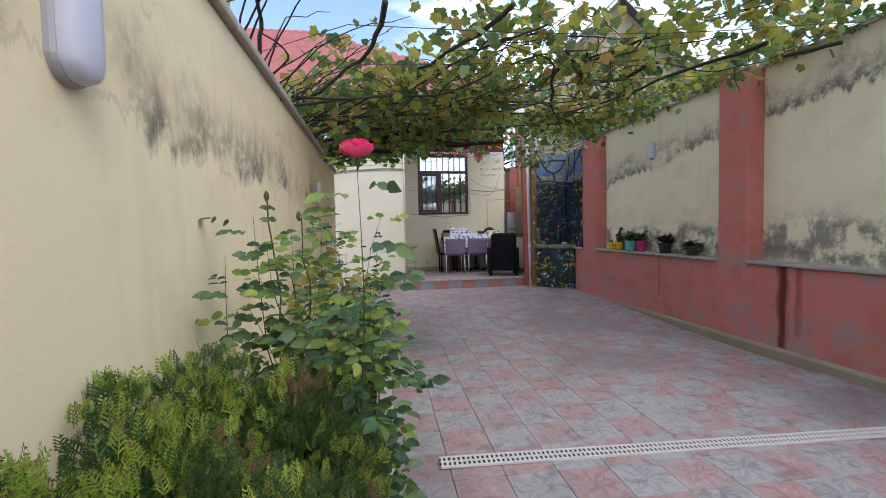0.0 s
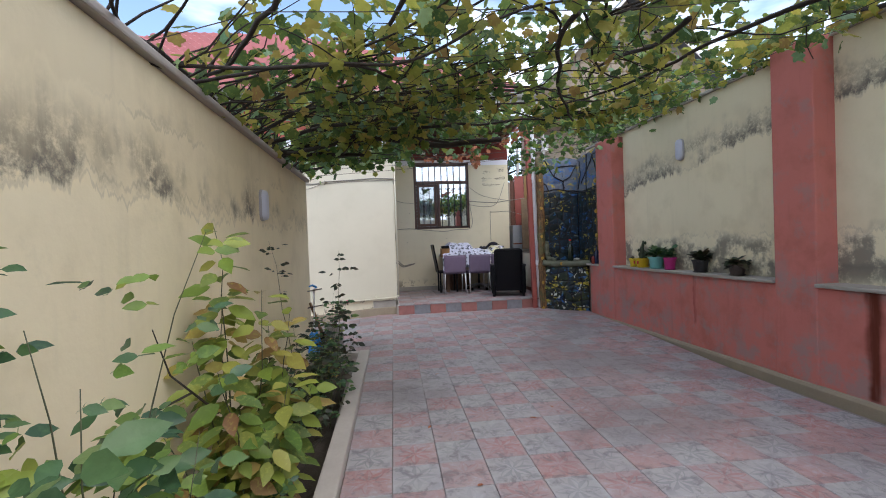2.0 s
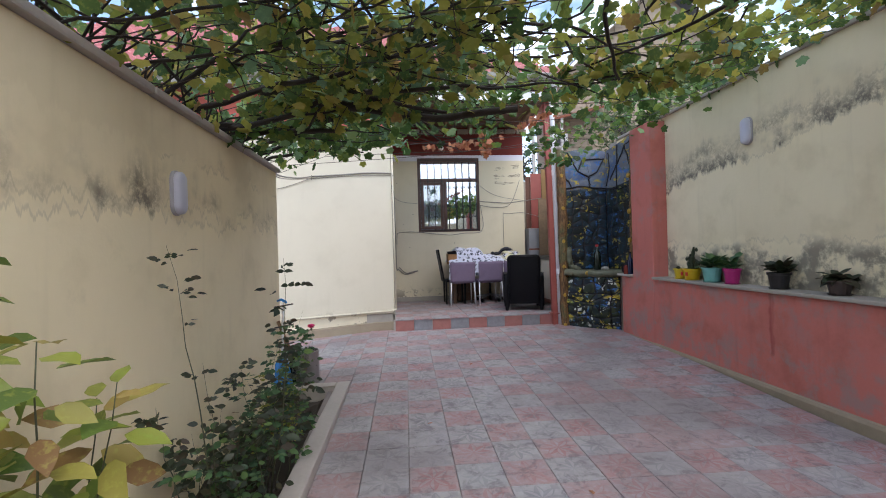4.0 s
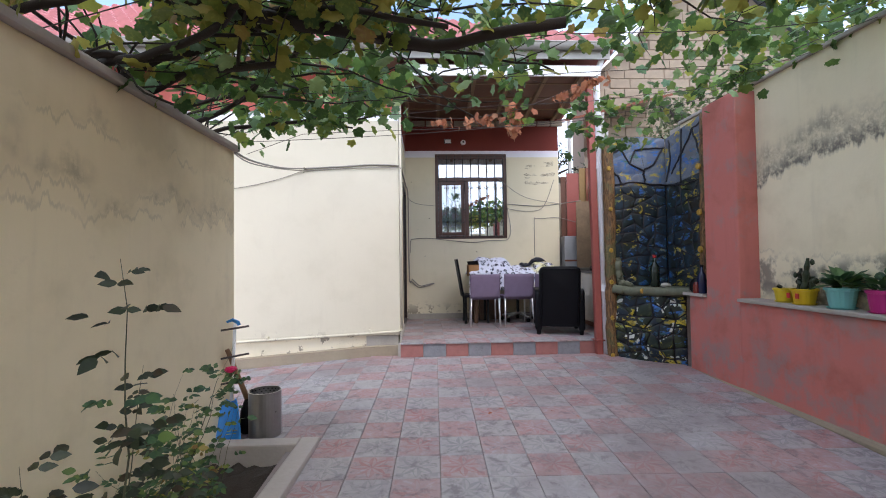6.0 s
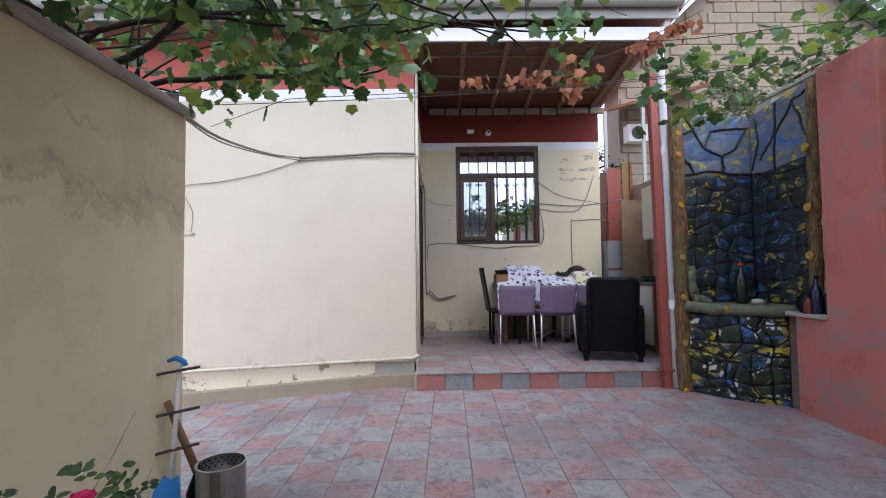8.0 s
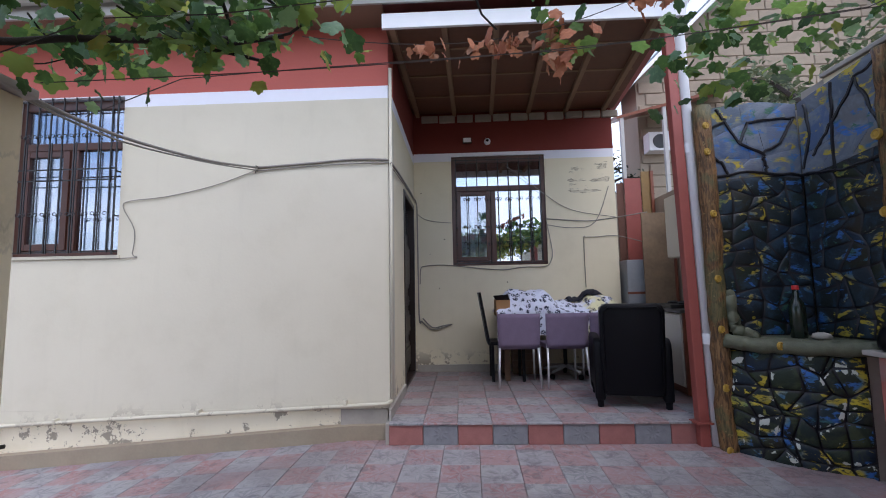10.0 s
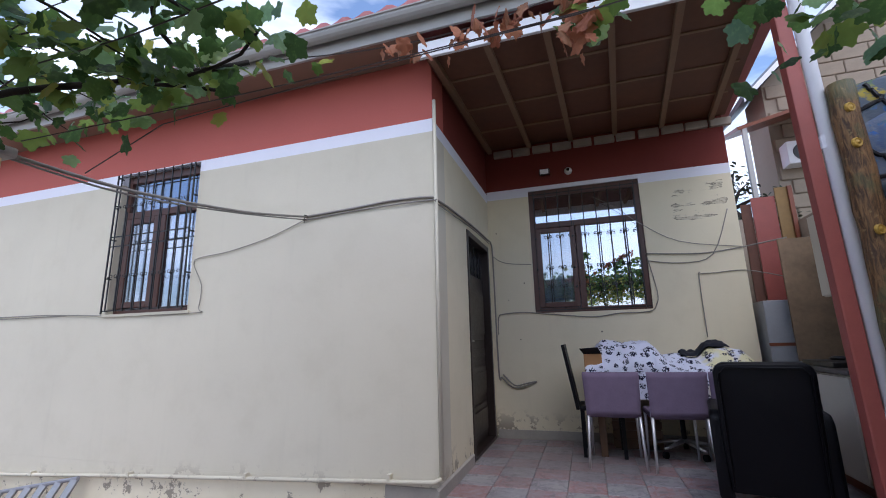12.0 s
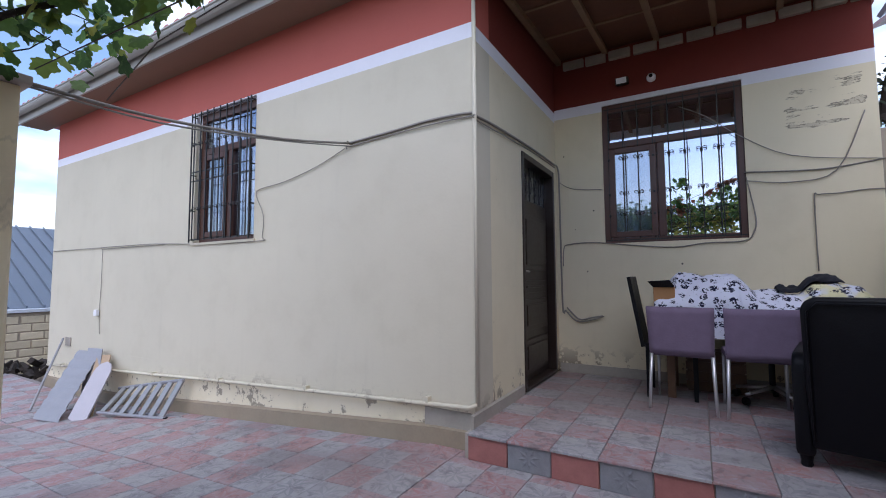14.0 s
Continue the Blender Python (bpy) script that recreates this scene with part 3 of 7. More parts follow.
# roof: hipped, red pressed-metal tiles
EY, EZ = 8.70, 3.80
RIDGE = ((-4.2, 12.7, 6.5), (-1.44, 12.7, 6.5))
EV = [(-7.0, EY, EZ), (3.35, EY, EZ), (3.9, 16.6, EZ), (-7.0, 16.6, EZ)]
r = Shape()
r.add([EV[0], EV[1], RIDGE[1], RIDGE[0]], [(0, 1, 2, 3)])
r.add([EV[1], EV[2], RIDGE[1]], [(0, 1, 2)])
r.add([EV[2], EV[3], RIDGE[0], RIDGE[1]], [(0, 1, 2, 3)])
r.add([EV[3], EV[0], RIDGE[0]], [(0, 1, 2)])
r.add([(EV[0][0], EY, EZ - 0.03), (EV[1][0], EY, EZ - 0.03), (3.9, 16.6, EZ - 0.03), (-7, 16.6, EZ - 0.03)], [(3, 2, 1, 0)])
roof = structure("roof", r, M_rooftile, "red pressed-metal tile hipped roof", "roof")
# ---- house fittings ----
def glass_material(name, tint, mirror):
    k = Nodes(name)
    k.b.inputs["Base Color"].default_value = (*tint, 1)
    k.b.inputs["Metallic"].default_value, k.b.inputs["Roughness"].default_value = 1.0, 0.015
    clear = k.n.new("ShaderNodeBsdfTransparent")
    clear.inputs[0].default_value = (0.8, 0.85, 0.9, 1)
    mx = k.n.new("ShaderNodeMixShader")
    mx.inputs[0].default_value = mirror
    k.link(clear.outputs[0], mx.inputs[1])
    k.link(k.b.outputs[0], mx.inputs[2])
    k.link(mx.outputs[0], k.n["Material Output"].inputs[0])
    return k.mat


M_glass = glass_material("reflective_window_glass", (0.74, 0.78, 0.86), 0.58)
M_glassdim = glass_material("dim_window_glass", (0.70, 0.76, 0.88), 0.34)
M_glasslow = glass_material("window_glass", (0.85, 0.88, 0.95), 0.25)
M_curtain = plain("pale_blue_curtain", (0.55, 0.60, 0.72), 0.9, vary=0.3, scale=14)


def curl(s, x, y, z, r, flip):
    """A small scroll of bent iron in an xz plane."""
    pts = []
    for i in range(13):
        a = math.pi * (1.7 * i / 12)
        q = r * (1 - 0.055 * i)
        pts.append((x + flip * (r - q * math.cos(a)), y, z + q * math.sin(a)))
    s.tube(pts, 0.0035, 5)


def window(name, x0, x1, z0, z1, y, label, left_sash, grille_y, nbars, out):
    glass = M_glassdim if out else M_glass
    """A framed window with transom, sash and iron grille, in a wall that faces -y. y: the frame's front."""
    win = tagged(new(name), label, "window", "", "structure")
    tz = z0 + 0.70 * (z1 - z0)
    fw = 0.055
    f = Shape()
    f.box(x0, x0 + fw, y, y + 0.07, z0, z1).box(x1 - fw, x1, y, y + 0.07, z0, z1)
    f.box(x0 + fw, x1 - fw, y, y + 0.07, z0, z0 + fw).box(x0 + fw, x1 - fw, y, y + 0.07, z1 - fw - 0.03, z1)
    f.box(x0 + fw, x1 - fw, y - 0.006, y + 0.07, tz - 0.035, tz + 0.035)
    part("window_frame", f, M_woodframe, win, "dark brown frame", bevel=0.006)
    mx = x0 + left_sash * (x1 - x0)
    m = Shape().box(mx - 0.035, mx + 0.035, y - 0.004, y + 0.07, z0 + fw, tz - 0.035)
    part("mullion", m, M_woodframe, win, bevel=0.006)
    s = Shape()
    a, b, lo, hi = x0 + fw + 0.004, mx - 0.04, z0 + fw + 0.004, tz - 0.04
    s.box(a, a + 0.06, y - 0.016, y + 0.03, lo, hi).box(b - 0.06, b, y - 0.016, y + 0.03, lo, hi)
    s.box(a + 0.06, b - 0.06, y - 0.016, y + 0.03, lo, lo + 0.06).box(a + 0.06, b - 0.06, y - 0.016, y + 0.03, hi - 0.06, hi)
    sash = part("sash", s, M_woodframe, win, "dark brown opening sash", bevel=0.006)
    for nm, q, mat in (("pane", (x0 + fw, x1 - fw, tz + 0.035, z1 - fw - 0.03), glass), ("pane", (mx + 0.035, x1 - fw, z0 + fw, tz - 0.035), glass)):
        g_ = Shape().box(q[0], q[1], y + 0.025, y + 0.031, q[2], q[3])
        o = part(nm, g_, mat, win, "reflecting glass pane")
        o.visible_shadow = False
    g_ = Shape().box(a + 0.06, b - 0.06, y + 0.005, y + 0.011, lo + 0.06, hi - 0.06)
    o = part("pane", g_, M_glasslow, sash, "clear glass pane")
    o.visible_shadow = False
    c = Shape()
    c.sheet(lambda u, v: (x0 + 0.02 + (mx - x0) * u, y + 0.14 + 0.015 * math.sin(u * 40), z0 + 0.03 + (tz - z0) * v), 40, 2)
    part("curtain", c, M_curtain, win, "pale bluish curtain behind the sash")
    # iron grille
    gr = tagged(new("window_grille"), "black wrought-iron grille with scrolls before the window", "window grille")
    gy = grille_y
    xs = [x0 + 0.06 + (x1 - x0 - 0.12) * i / (nbars - 1) for i in range(nbars)]
    for i, bx in enumerate(xs):
        bar = Shape()
        dbl = 0.012 if i % 2 else 0.0
        bar.box(bx - 0.005, bx + 0.005, gy - 0.005, gy + 0.005, z0 + 0.02, z1 - 0.02)
        if dbl:
            bar.box(bx + 0.018, bx + 0.026, gy - 0.004, gy + 0.004, z0 + 0.02, tz)
        part("bar", bar, M_iron, gr)
    levels = [z0 + 0.03, z1 - 0.05] + ([z0 + 0.6 * (z1 - z0) - 0.1, z0 + 0.6 * (z1 - z0) - 0.2] if out else [])
    for lz in levels:
        rail = Shape().box(x0 + 0.01, x1 - 0.01, gy + 0.006, gy + 0.014, lz - 0.006, lz + 0.006)
        part("rail", rail, M_iron, gr)
    for lz in ((z0 + 0.25 * (z1 - z0), z0 + 0.74 * (z1 - z0)) if out else (z0 + 0.2 * (z1 - z0), z0 + 0.35 * (z1 - z0), z0 + 0.6 * (z1 - z0))):
        for i in range(nbars - 1):
            for sx_, fl_ in ((xs[i] + 0.008, 1), (xs[i + 1] - 0.008, -1)):
                sc = Shape()
                curl(sc, sx_, gy - 0.004, lz, 0.022, fl_)
                part("scroll", sc, M_iron, gr)
            sc = Shape()
            sc.lathe([(0.001, -0.016), (0.012, -0.008), (0.014, 0), (0.012, 0.008), (0.001, 0.016)], (xs[i], gy - 0.006, lz - 0.01), 8)
            part("bead", sc, M_iron, gr)
    if out:
        for bx in (x0 + 0.008, x1 - 0.008):
            for lz in (z0 + 0.03, z0 + 0.35, z0 + 0.75, z1 - 0.35, z1 - 0.05):
                part("bracket", Shape().box(bx - 0.006, bx + 0.006, gy, HY + 0.004, lz - 0.006, lz + 0.006), M_iron, gr)
            part("bar", Shape().box(bx - 0.006, bx + 0.006, gy - 0.006, gy + 0.006, z0, z1 - 0.02), M_iron, gr)
    return win


window("window_1", *W1, BY + 0.02, "dark brown framed porch window with reflecting panes", 0.44, BY + 0.012, 9, False)
window("window_2", *W2, HY + 0.065, "dark brown framed window in the house front", 0.52, HY - 0.055, 9, True)
# reveal sill under the front window
part("window_sill", Shape().box(W2[0] - 0.03, W2[1] + 0.03, HY - 0.02, HY + 0.1, W2[2] - 0.03, W2[2] - 0.002), M_house, bpy.data.objects["window_2"], bevel=0.004)

# steel entrance door, closed
door = tagged(new("door_1"), "closed dark brown embossed steel entrance door with barred top light", "door", "", "structure")
f = Shape()
dx = HX1 - 0.075
f.box(dx - 0.03, HX1 + 0.012, DY0, DY0 + 0.05, DZ0, DZ1).box(dx - 0.03, HX1 + 0.012, DY1 - 0.05, DY1, DZ0, DZ1)
f.box(dx - 0.03, HX1 + 0.012, DY0 + 0.05, DY1 - 0.05, DZ1 - 0.06, DZ1).box(dx - 0.03, HX1 + 0.012, DY0 + 0.05, DY1 - 0.05, DZ0, DZ0 + 0.03)
part("door_frame", f, M_door, door, bevel=0.006)
leaf = Shape().box(dx - 0.05, dx, DY0 + 0.052, DY1 - 0.052, DZ0 + 0.032, DZ1 - 0.40)
leaf_ob = part("door_leaf", leaf, M_door, door, bevel=0.004)
for lo, hi in ((0.10, 0.42), (0.50, 0.80), (0.86, 0.98), (1.08, 1.62)):
    for a, b in (((DY0 + 0.14, DY1 - 0.14),)):
        fr = Shape()
        fr.box(dx + 0.001, dx + 0.024, a, b, DZ0 + lo, DZ0 + hi)
        fr.box(dx + 0.024, dx + 0.044, a + 0.06, b - 0.06, DZ0 + lo + 0.05, DZ0 + hi - 0.05)
        part("door_panel", fr, M_door, leaf_ob, bevel=0.008)
part("top_light", Shape().box(dx - 0.03, dx - 0.024, DY0 + 0.052, DY1 - 0.052, DZ1 - 0.39, DZ1 - 0.062), M_glasslow, door, "dark glass top light")
for i in range(6):
    yy = DY0 + 0.12 + i * (DY1 - DY0 - 0.24) / 5
    sc = Shape().box(dx - 0.004, dx + 0.006, yy - 0.005, yy + 0.005, DZ1 - 0.40, DZ1 - 0.06)
    pts = [(dx + 0.008, yy + 0.04 * math.sin(a), DZ1 - 0.24 + 0.09 * math.cos(a)) for a in [0.3 * j for j in range(18)]]
    sc.tube(pts, 0.005, 5)
    part("top_grille", sc, M_iron, door)
h = Shape().box(dx + 0.001, dx + 0.012, DY0 + 0.075, DY0 + 0.115, 1.22, 1.48)
h.tube([(dx + 0.01, DY0 + 0.095, 1.34), (dx + 0.055, DY0 + 0.095, 1.34), (dx + 0.06, DY0 + 0.11, 1.34), (dx + 0.06, DY0 + 0.21, 1.335)], 0.009, 8)
part("door_handle", h, M_chrome, door, "chrome lever handle on a plate")

# pressed-metal roof courses on the slope over the front
def slope_x(edge, f):
    a, b = (EV[0], RIDGE[0]) if edge == 0 else (EV[1], RIDGE[1])
    return a[0] + (b[0] - a[0]) * f


rows = 15
for i in range(rows):
    f0, f1 = i / rows, (i + 1) / rows
    ya, yb = EY + (12.7 - EY) * f0, EY + (12.7 - EY) * f1
    za, zb = EZ + (6.5 - EZ) * f0, EZ + (6.5 - EZ) * f1
    xa, xb = slope_x(0, f0), slope_x(1, f0)
    n = int((xb - xa) / 0.05)
    vs, fs = [], []
    for j in range(n + 1):
        u = j / n
        x = xa + (xb - xa) * u
        wv = 0.06 * abs(math.sin(x * math.pi / 0.2))
        x2 = slope_x(0, f1) + (slope_x(1, f1) - slope_x(0, f1)) * u
        vs += [(x, ya - 0.02, za + 0.012), (x, ya - 0.022, za + 0.12 + wv), (x2, yb, zb + 0.012 + wv)]
    for j in range(n):
        k = 3 * j
        fs += [(k, k + 3, k + 4, k + 1), (k + 1, k + 4, k + 5, k + 2)]
    part("roof_course", Shape().add(vs, fs), M_rooftile, roof)
for a, b in ((EV[1], RIDGE[1]), (EV[0], RIDGE[0]), (RIDGE[0], RIDGE[1])):
    part("ridge_cap", Shape().tube([Vector(a) + Vector((0, 0, 0.04)), Vector(b) + Vector((0, 0, 0.04))], 0.07, 8), M_rooftile, roof)

# eaves: soffit board, gutter, with brackets
c = Shape().box(-7.0, HX1, EY + 0.03, HY - 0.002, EZ - 0.10, EZ - 0.07)
structure("soffit", c, plain("brown_soffit_board", (0.24, 0.15, 0.10), 0.7), "weathered brown soffit under the eaves", "soffit")
gut = thing("gutter", "pale grey metal rain gutter along the eaves", "gutter")
half = [(EY - 0.07 + 0.058 * math.cos(a), EZ + 0.02 + 0.066 * math.sin(a)) for a in [math.pi + math.pi * i / 8 for i in range(9)]]
inner = [(EY - 0.07 + 0.052 * math.cos(a), EZ + 0.02 + 0.060 * math.sin(a)) for a in [2 * math.pi - math.pi * i / 8 for i in range(9)]]
part("trough", Shape().prism(half + inner, "x", -7.05, 3.30), M_gutter, gut, smooth=False)
part("lip", Shape().tube([(-7.05, EY - 0.13, EZ + 0.022), (3.30, EY - 0.13, EZ + 0.022)], 0.010, 6), M_gutter, gut)
part("back_board", Shape().box(-7.05, 3.30, EY - 0.012, EY + 0.012, EZ - 0.13, EZ + 0.02), M_gutter, gut)
for i in range(13):
    bx = -6.8 + i * 0.82
    part("bracket", Shape().box(bx - 0.012, bx + 0.012, EY - 0.13, EY - 0.01, EZ + 0.026, EZ + 0.032), M_gutter, gut)

# red post and white downpipe at the porch corner
post = thing("porch_post", "brick-red painted steel porch post", "post")
part("shaft", Shape().add([(3.135, 8.86, PZ - 0.25), (3.215, 8.86, PZ - 0.25), (3.215, 8.94, PZ - 0.25), (3.135, 8.94, PZ - 0.25), (3.07, 8.86, 3.62), (3.15, 8.86, 3.62), (3.15, 8.94, 3.62), (3.07, 8.94, 3.62)], [(0, 3, 2, 1), (4, 5, 6, 7), (0, 1, 5, 4), (1, 2, 6, 5), (2, 3, 7, 6), (3, 0, 4, 7)]), M_postred, post, bevel=0.01)
part("foot_plate", Shape().box(3.10, 3.23, 8.84, 8.96, PZ - 0.006, PZ + 0.008), M_postred, post)
dp = thing("downpipe", "white plastic rain downpipe strapped to the red post", "downpipe")
part("pipe", Shape().tube([(3.23, 8.72, 3.74), (3.20, 8.80, 3.60), (3.195, 8.86, 3.45), (3.255, 8.87, 0.10)], 0.036, 14), M_white, dp, smooth=True)
for zz in (0.9, 2.42, 3.3):
    cx_ = 3.255 - 0.0179 * (zz - 0.1)
    part("collar", Shape().tube([(cx_, 8.87, zz - 0.04), (cx_, 8.87, zz + 0.04)], 0.042, 14), M_white, dp)

# plastic corner pipe and heating pipe along the front
pp = thing("heating_pipe", "cream painted pipe along the foot of the house", "pipe")
part("run", Shape().tube([(-6.4, HY - 0.03, 0.02), (-4.58, HY - 0.03, 0.12), (-2.0, HY - 0.03, 0.26), (HX1 - 0.03, HY - 0.035, 0.385), (HX1 + 0.025, HY - 0.02, 0.41)], 0.016, 8), M_house, pp, smooth=True)
part("riser", Shape().tube([(HX1 + 0.025, HY - 0.015, 0.40), (HX1 + 0.022, HY - 0.015, 3.30)], 0.015, 8), M_house, pp, smooth=True)
for i in range(6):
    bx = -5.9 + i * 1.25
    part("clip", Shape().box(bx - 0.012, bx + 0.012, HY - 0.05, HY + 0.022, 0.045 + 0.0545 * (bx + 5.95) - 0.012, 0.045 + 0.0545 * (bx + 5.95) + 0.03), M_house, pp)

# flood light and camera over the porch window
fl = thing("floodlight", "small white floodlight on the red porch wall", "floodlight")
part("body", Shape().prism([(BY, 3.31), (BY - 0.10, 3.29), (BY - 0.115, 3.35), (BY - 0.02, 3.385), (BY, 3.385)], "x", 1.40, 1.52), M_iron, fl, bevel=0.006)
part("lens", Shape().add([(1.41, BY - 0.104, 3.292), (1.51, BY - 0.104, 3.292), (1.51, BY - 0.118, 3.348), (1.41, BY - 0.118, 3.348)], [(0, 1, 2, 3)]), M_white, fl, "white diffuser")
cc = thing("cctv_camera", "small white dome camera on the red porch wall", "camera")
s = Shape()
s.m = pose(1.735, BY, 3.325, 90, 0, 0)
s.lathe([(0.045, 0), (0.045, 0.02), (0.035, 0.045), (0.02, 0.06)], (0, 0, 0), 16)
part("dome", s, M_white, cc, smooth=True)
s = Shape()
s.m = pose(1.735, BY - 0.055, 3.325, 90, 0, 0)
s.lathe([(0.018, 0), (0.018, 0.012), (0.008, 0.016)], (0, 0, 0), 12)
part("lens", s, M_black, cc)

# old block ends showing above the porch ceiling's back edge
for i in range(11):
    bx = HX1 + 0.12 + i * 0.245
    s = Shape().box(bx, bx + 0.20 + 0.03 * random.random(), BY - 0.045, BY + 0.01, 3.60 + 0.015 * random.random(), 3.70)
    part("stone_block", s, M_block, bpy.data.objects["wall_porch"], bevel=0.01)
# ---- painted stone fountain wall in the corner ----
def stone_material(name, dark, rim, bright, white, much=0.55):
    """Glossy painted stone: dark ground, brushed strokes of colour that pass over the joints."""
    k = Nodes(name)
    p = k.pos()
    r = k.rnd()
    tone = k.noise(p, 7, 5, 0.65, 0.5)
    col = k.ramp(r, dark)
    col = k.mix(k.step(tone, 0.44, 0.66), col, rim)
    hue = k.noise(k.mapped(p, (1, 1, 1), (5, 2, 1)), 3.4, 2)
    paint = k.ramp(hue, [(0.34, (0.04, 0.12, 0.07)), (0.42, (0.03, 0.12, 0.42)), (0.47, (0.05, 0.13, 0.22)), (0.52, (0.36, 0.28, 0.03)), (0.60, (0.50, 0.38, 0.02)), (0.70, (0.07, 0.15, 0.07))])
    dab = k.noise(k.mapped(p, (1, 1, 1.5), (3, 1, 7)), 8.5, 4, 0.55, 0.8)
    hair = k.noise(k.mapped(p, (30, 30, 80), (0, 0, 0), (0.4, 0.3, 0.2)), 1.0, 3)
    col = k.mix(k.math("MULTIPLY", k.math("MULTIPLY", k.step(dab, much, much + 0.06), k.step(hair, 0.30, 0.52)), bright), col, paint)
    dash = k.noise(k.mapped(p, (1, 1, 0.8), (9, 4, 3)), 11, 3, 0.5, 0.4)
    col = k.mix(k.math("MULTIPLY", k.step(dash, 0.60, 0.63), white), col, (0.55, 0.56, 0.50))
    k.bump(k.math("ADD", tone, hair), 0.35, 0.006)
    return k.end(col, k.math("ADD", k.math("MULTIPLY", tone, 0.3), 0.42), 0.0, 0.35)


DARK = [(0.0, (0.005, 0.007, 0.010)), (0.3, (0.007, 0.014, 0.012)), (0.55, (0.007, 0.016, 0.034)), (0.8, (0.010, 0.020, 0.010)), (1.0, (0.018, 0.012, 0.008))]
LIGHT = [(0.0, (0.07, 0.095, 0.13)), (0.35, (0.11, 0.13, 0.17)), (0.6, (0.06, 0.10, 0.20)), (0.85, (0.14, 0.135, 0.125)), (1.0, (0.15, 0.155, 0.17))]
M_stone_dark = stone_material("dark_painted_stone", DARK, (0.016, 0.036, 0.060), 0.75, 0.0)
M_stone_light = stone_material("grey_blue_painted_stone", LIGHT, (0.15, 0.175, 0.21), 0.95, 0.0, 0.52)
M_stone_low = stone_material("black_yellow_painted_stone", DARK, (0.035, 0.045, 0.02), 0.95, 0.9, 0.53)
M_joint = plain("black_painted_joint", (0.005, 0.005, 0.009), 0.45, vary=0.3)


def bark_material(name):
    """Cement bark painted brown and green, with upright grooves."""
    k = Nodes(name)
    p = k.pos()
    groove = k.noise(k.mapped(p, (60, 60, 9)), 1.0, 4, 0.6, 0.8)
    patch = k.noise(p, 4.5, 5, 0.6)
    col = k.mix(k.step(groove, 0.35, 0.65), (0.06, 0.03, 0.013), (0.24, 0.13, 0.05))
    col = k.mix(k.math("MULTIPLY", k.step(patch, 0.50, 0.60), 0.55), col, (0.07, 0.095, 0.04))
    col = k.mix(k.math("MULTIPLY", k.step(k.noise(p, 30, 3), 0.62, 0.7), 0.5), col, (0.30, 0.22, 0.09))
    k.bump(groove, 0.8, 0.012)
    return k.end(col, 0.55, 0.0, 0.4)


M_bark = bark_material("brown_green_cement_bark")
M_knot = plain("yellow_painted_knot", (0.44, 0.27, 0.035), 0.55, vary=0.55, scale=40)
M_cementgreen = plain("greenish_cement", (0.115, 0.12, 0.075), 0.6, vary=0.7, scale=18, bump=0.5)

grotto = thing("fountain_wall", "corner fountain wall of dark painted stones with bark-like frame", "fountain")


def back_at(u, v, h):
    """The panel across the corner: u along, v up, h out of its face."""
    top = 2.71 + 0.04 * math.sin(u * math.pi)
    return (3.32 + 0.66 * u, 8.80 - h - 0.05 * u, 0.93 + (top - 0.93) * v)


def side_at(u, v, h):
    top = 2.71 + 0.13 * u
    return (3.985 - h + 0.10 * u, 8.74 - 0.60 * u, 0.93 + (top - 0.93) * v)


def basin_at(u, v, h):
    a = u * math.pi
    bulge = 0.07 * math.sin(a) + 0.03 * math.sin(v * math.pi) + h
    x, y = 3.33 + 0.62 * u, 8.80 - 0.47 * u
    return (x - 0.60 * bulge, y - 0.80 * bulge, 0.03 + 0.80 * v)


def stone_field(fn, nu, nv, seed, mats, depth, gap, holder):
    """Uneven cells of a lattice, each a domed stone of its own."""
    rg = random.Random(seed)
    off = {}
    for j in range(nv + 1):
        for i in range(nu + 1):
            ju = 0 if i in (0, nu) else rg.uniform(-0.42, 0.42)
            jv = 0 if j in (0, nv) else rg.uniform(-0.40, 0.40)
            off[i, j] = ((i + ju + (0.22 if 0 < i < nu and j % 2 else 0)) / nu, (j + jv) / nv)
    for j in range(nv):
        for i in range(nu):
            cs = [off[i, j], off[i + 1, j], off[i + 1, j + 1], off[i, j + 1]]
            cu, cv = sum(c[0] for c in cs) / 4, sum(c[1] for c in cs) / 4
            ring = []
            for a in range(4):
                p, q = cs[a], cs[(a + 1) % 4]
                ring += [p, ((p[0] + q[0]) / 2 + rg.uniform(-0.02, 0.02) / nu, (p[1] + q[1]) / 2 + rg.uniform(-0.02, 0.02) / nv)]
            hgt = depth * rg.uniform(0.6, 1.2)
            s = Shape()
            vs = []
            for f_, h in ((1.0, 0.001), (0.89, hgt * 0.75), (0.6, hgt)):
                for a, (u, v) in enumerate(ring):
                    k = f_ * (0.93 if a % 2 == 0 and f_ < 0.95 else 1.0)
                    vs.append(fn(cu + (u - cu) * k, cv + (v - cv) * k, h))
            vs.append(fn(cu, cv, hgt * 1.1))
            fs = [(r_ * 8 + a, r_ * 8 + (a + 1) % 8, r_ * 8 + 8 + (a + 1) % 8, r_ * 8 + 8 + a) for r_ in range(2) for a in range(8)]
            fs += [(16 + a, 16 + (a + 1) % 8, 24) for a in range(8)]
            s.add(vs, fs)
            st_ob = part("stone", s, mats(cu, cv, rg), holder, smooth=True)
            st_ob.data.materials.append(M_joint)
            if st_ob.data.materials[0] is not M_stone_light:
                for pg_ in st_ob.data.polygons[:8]:
                    pg_.material_index = 1


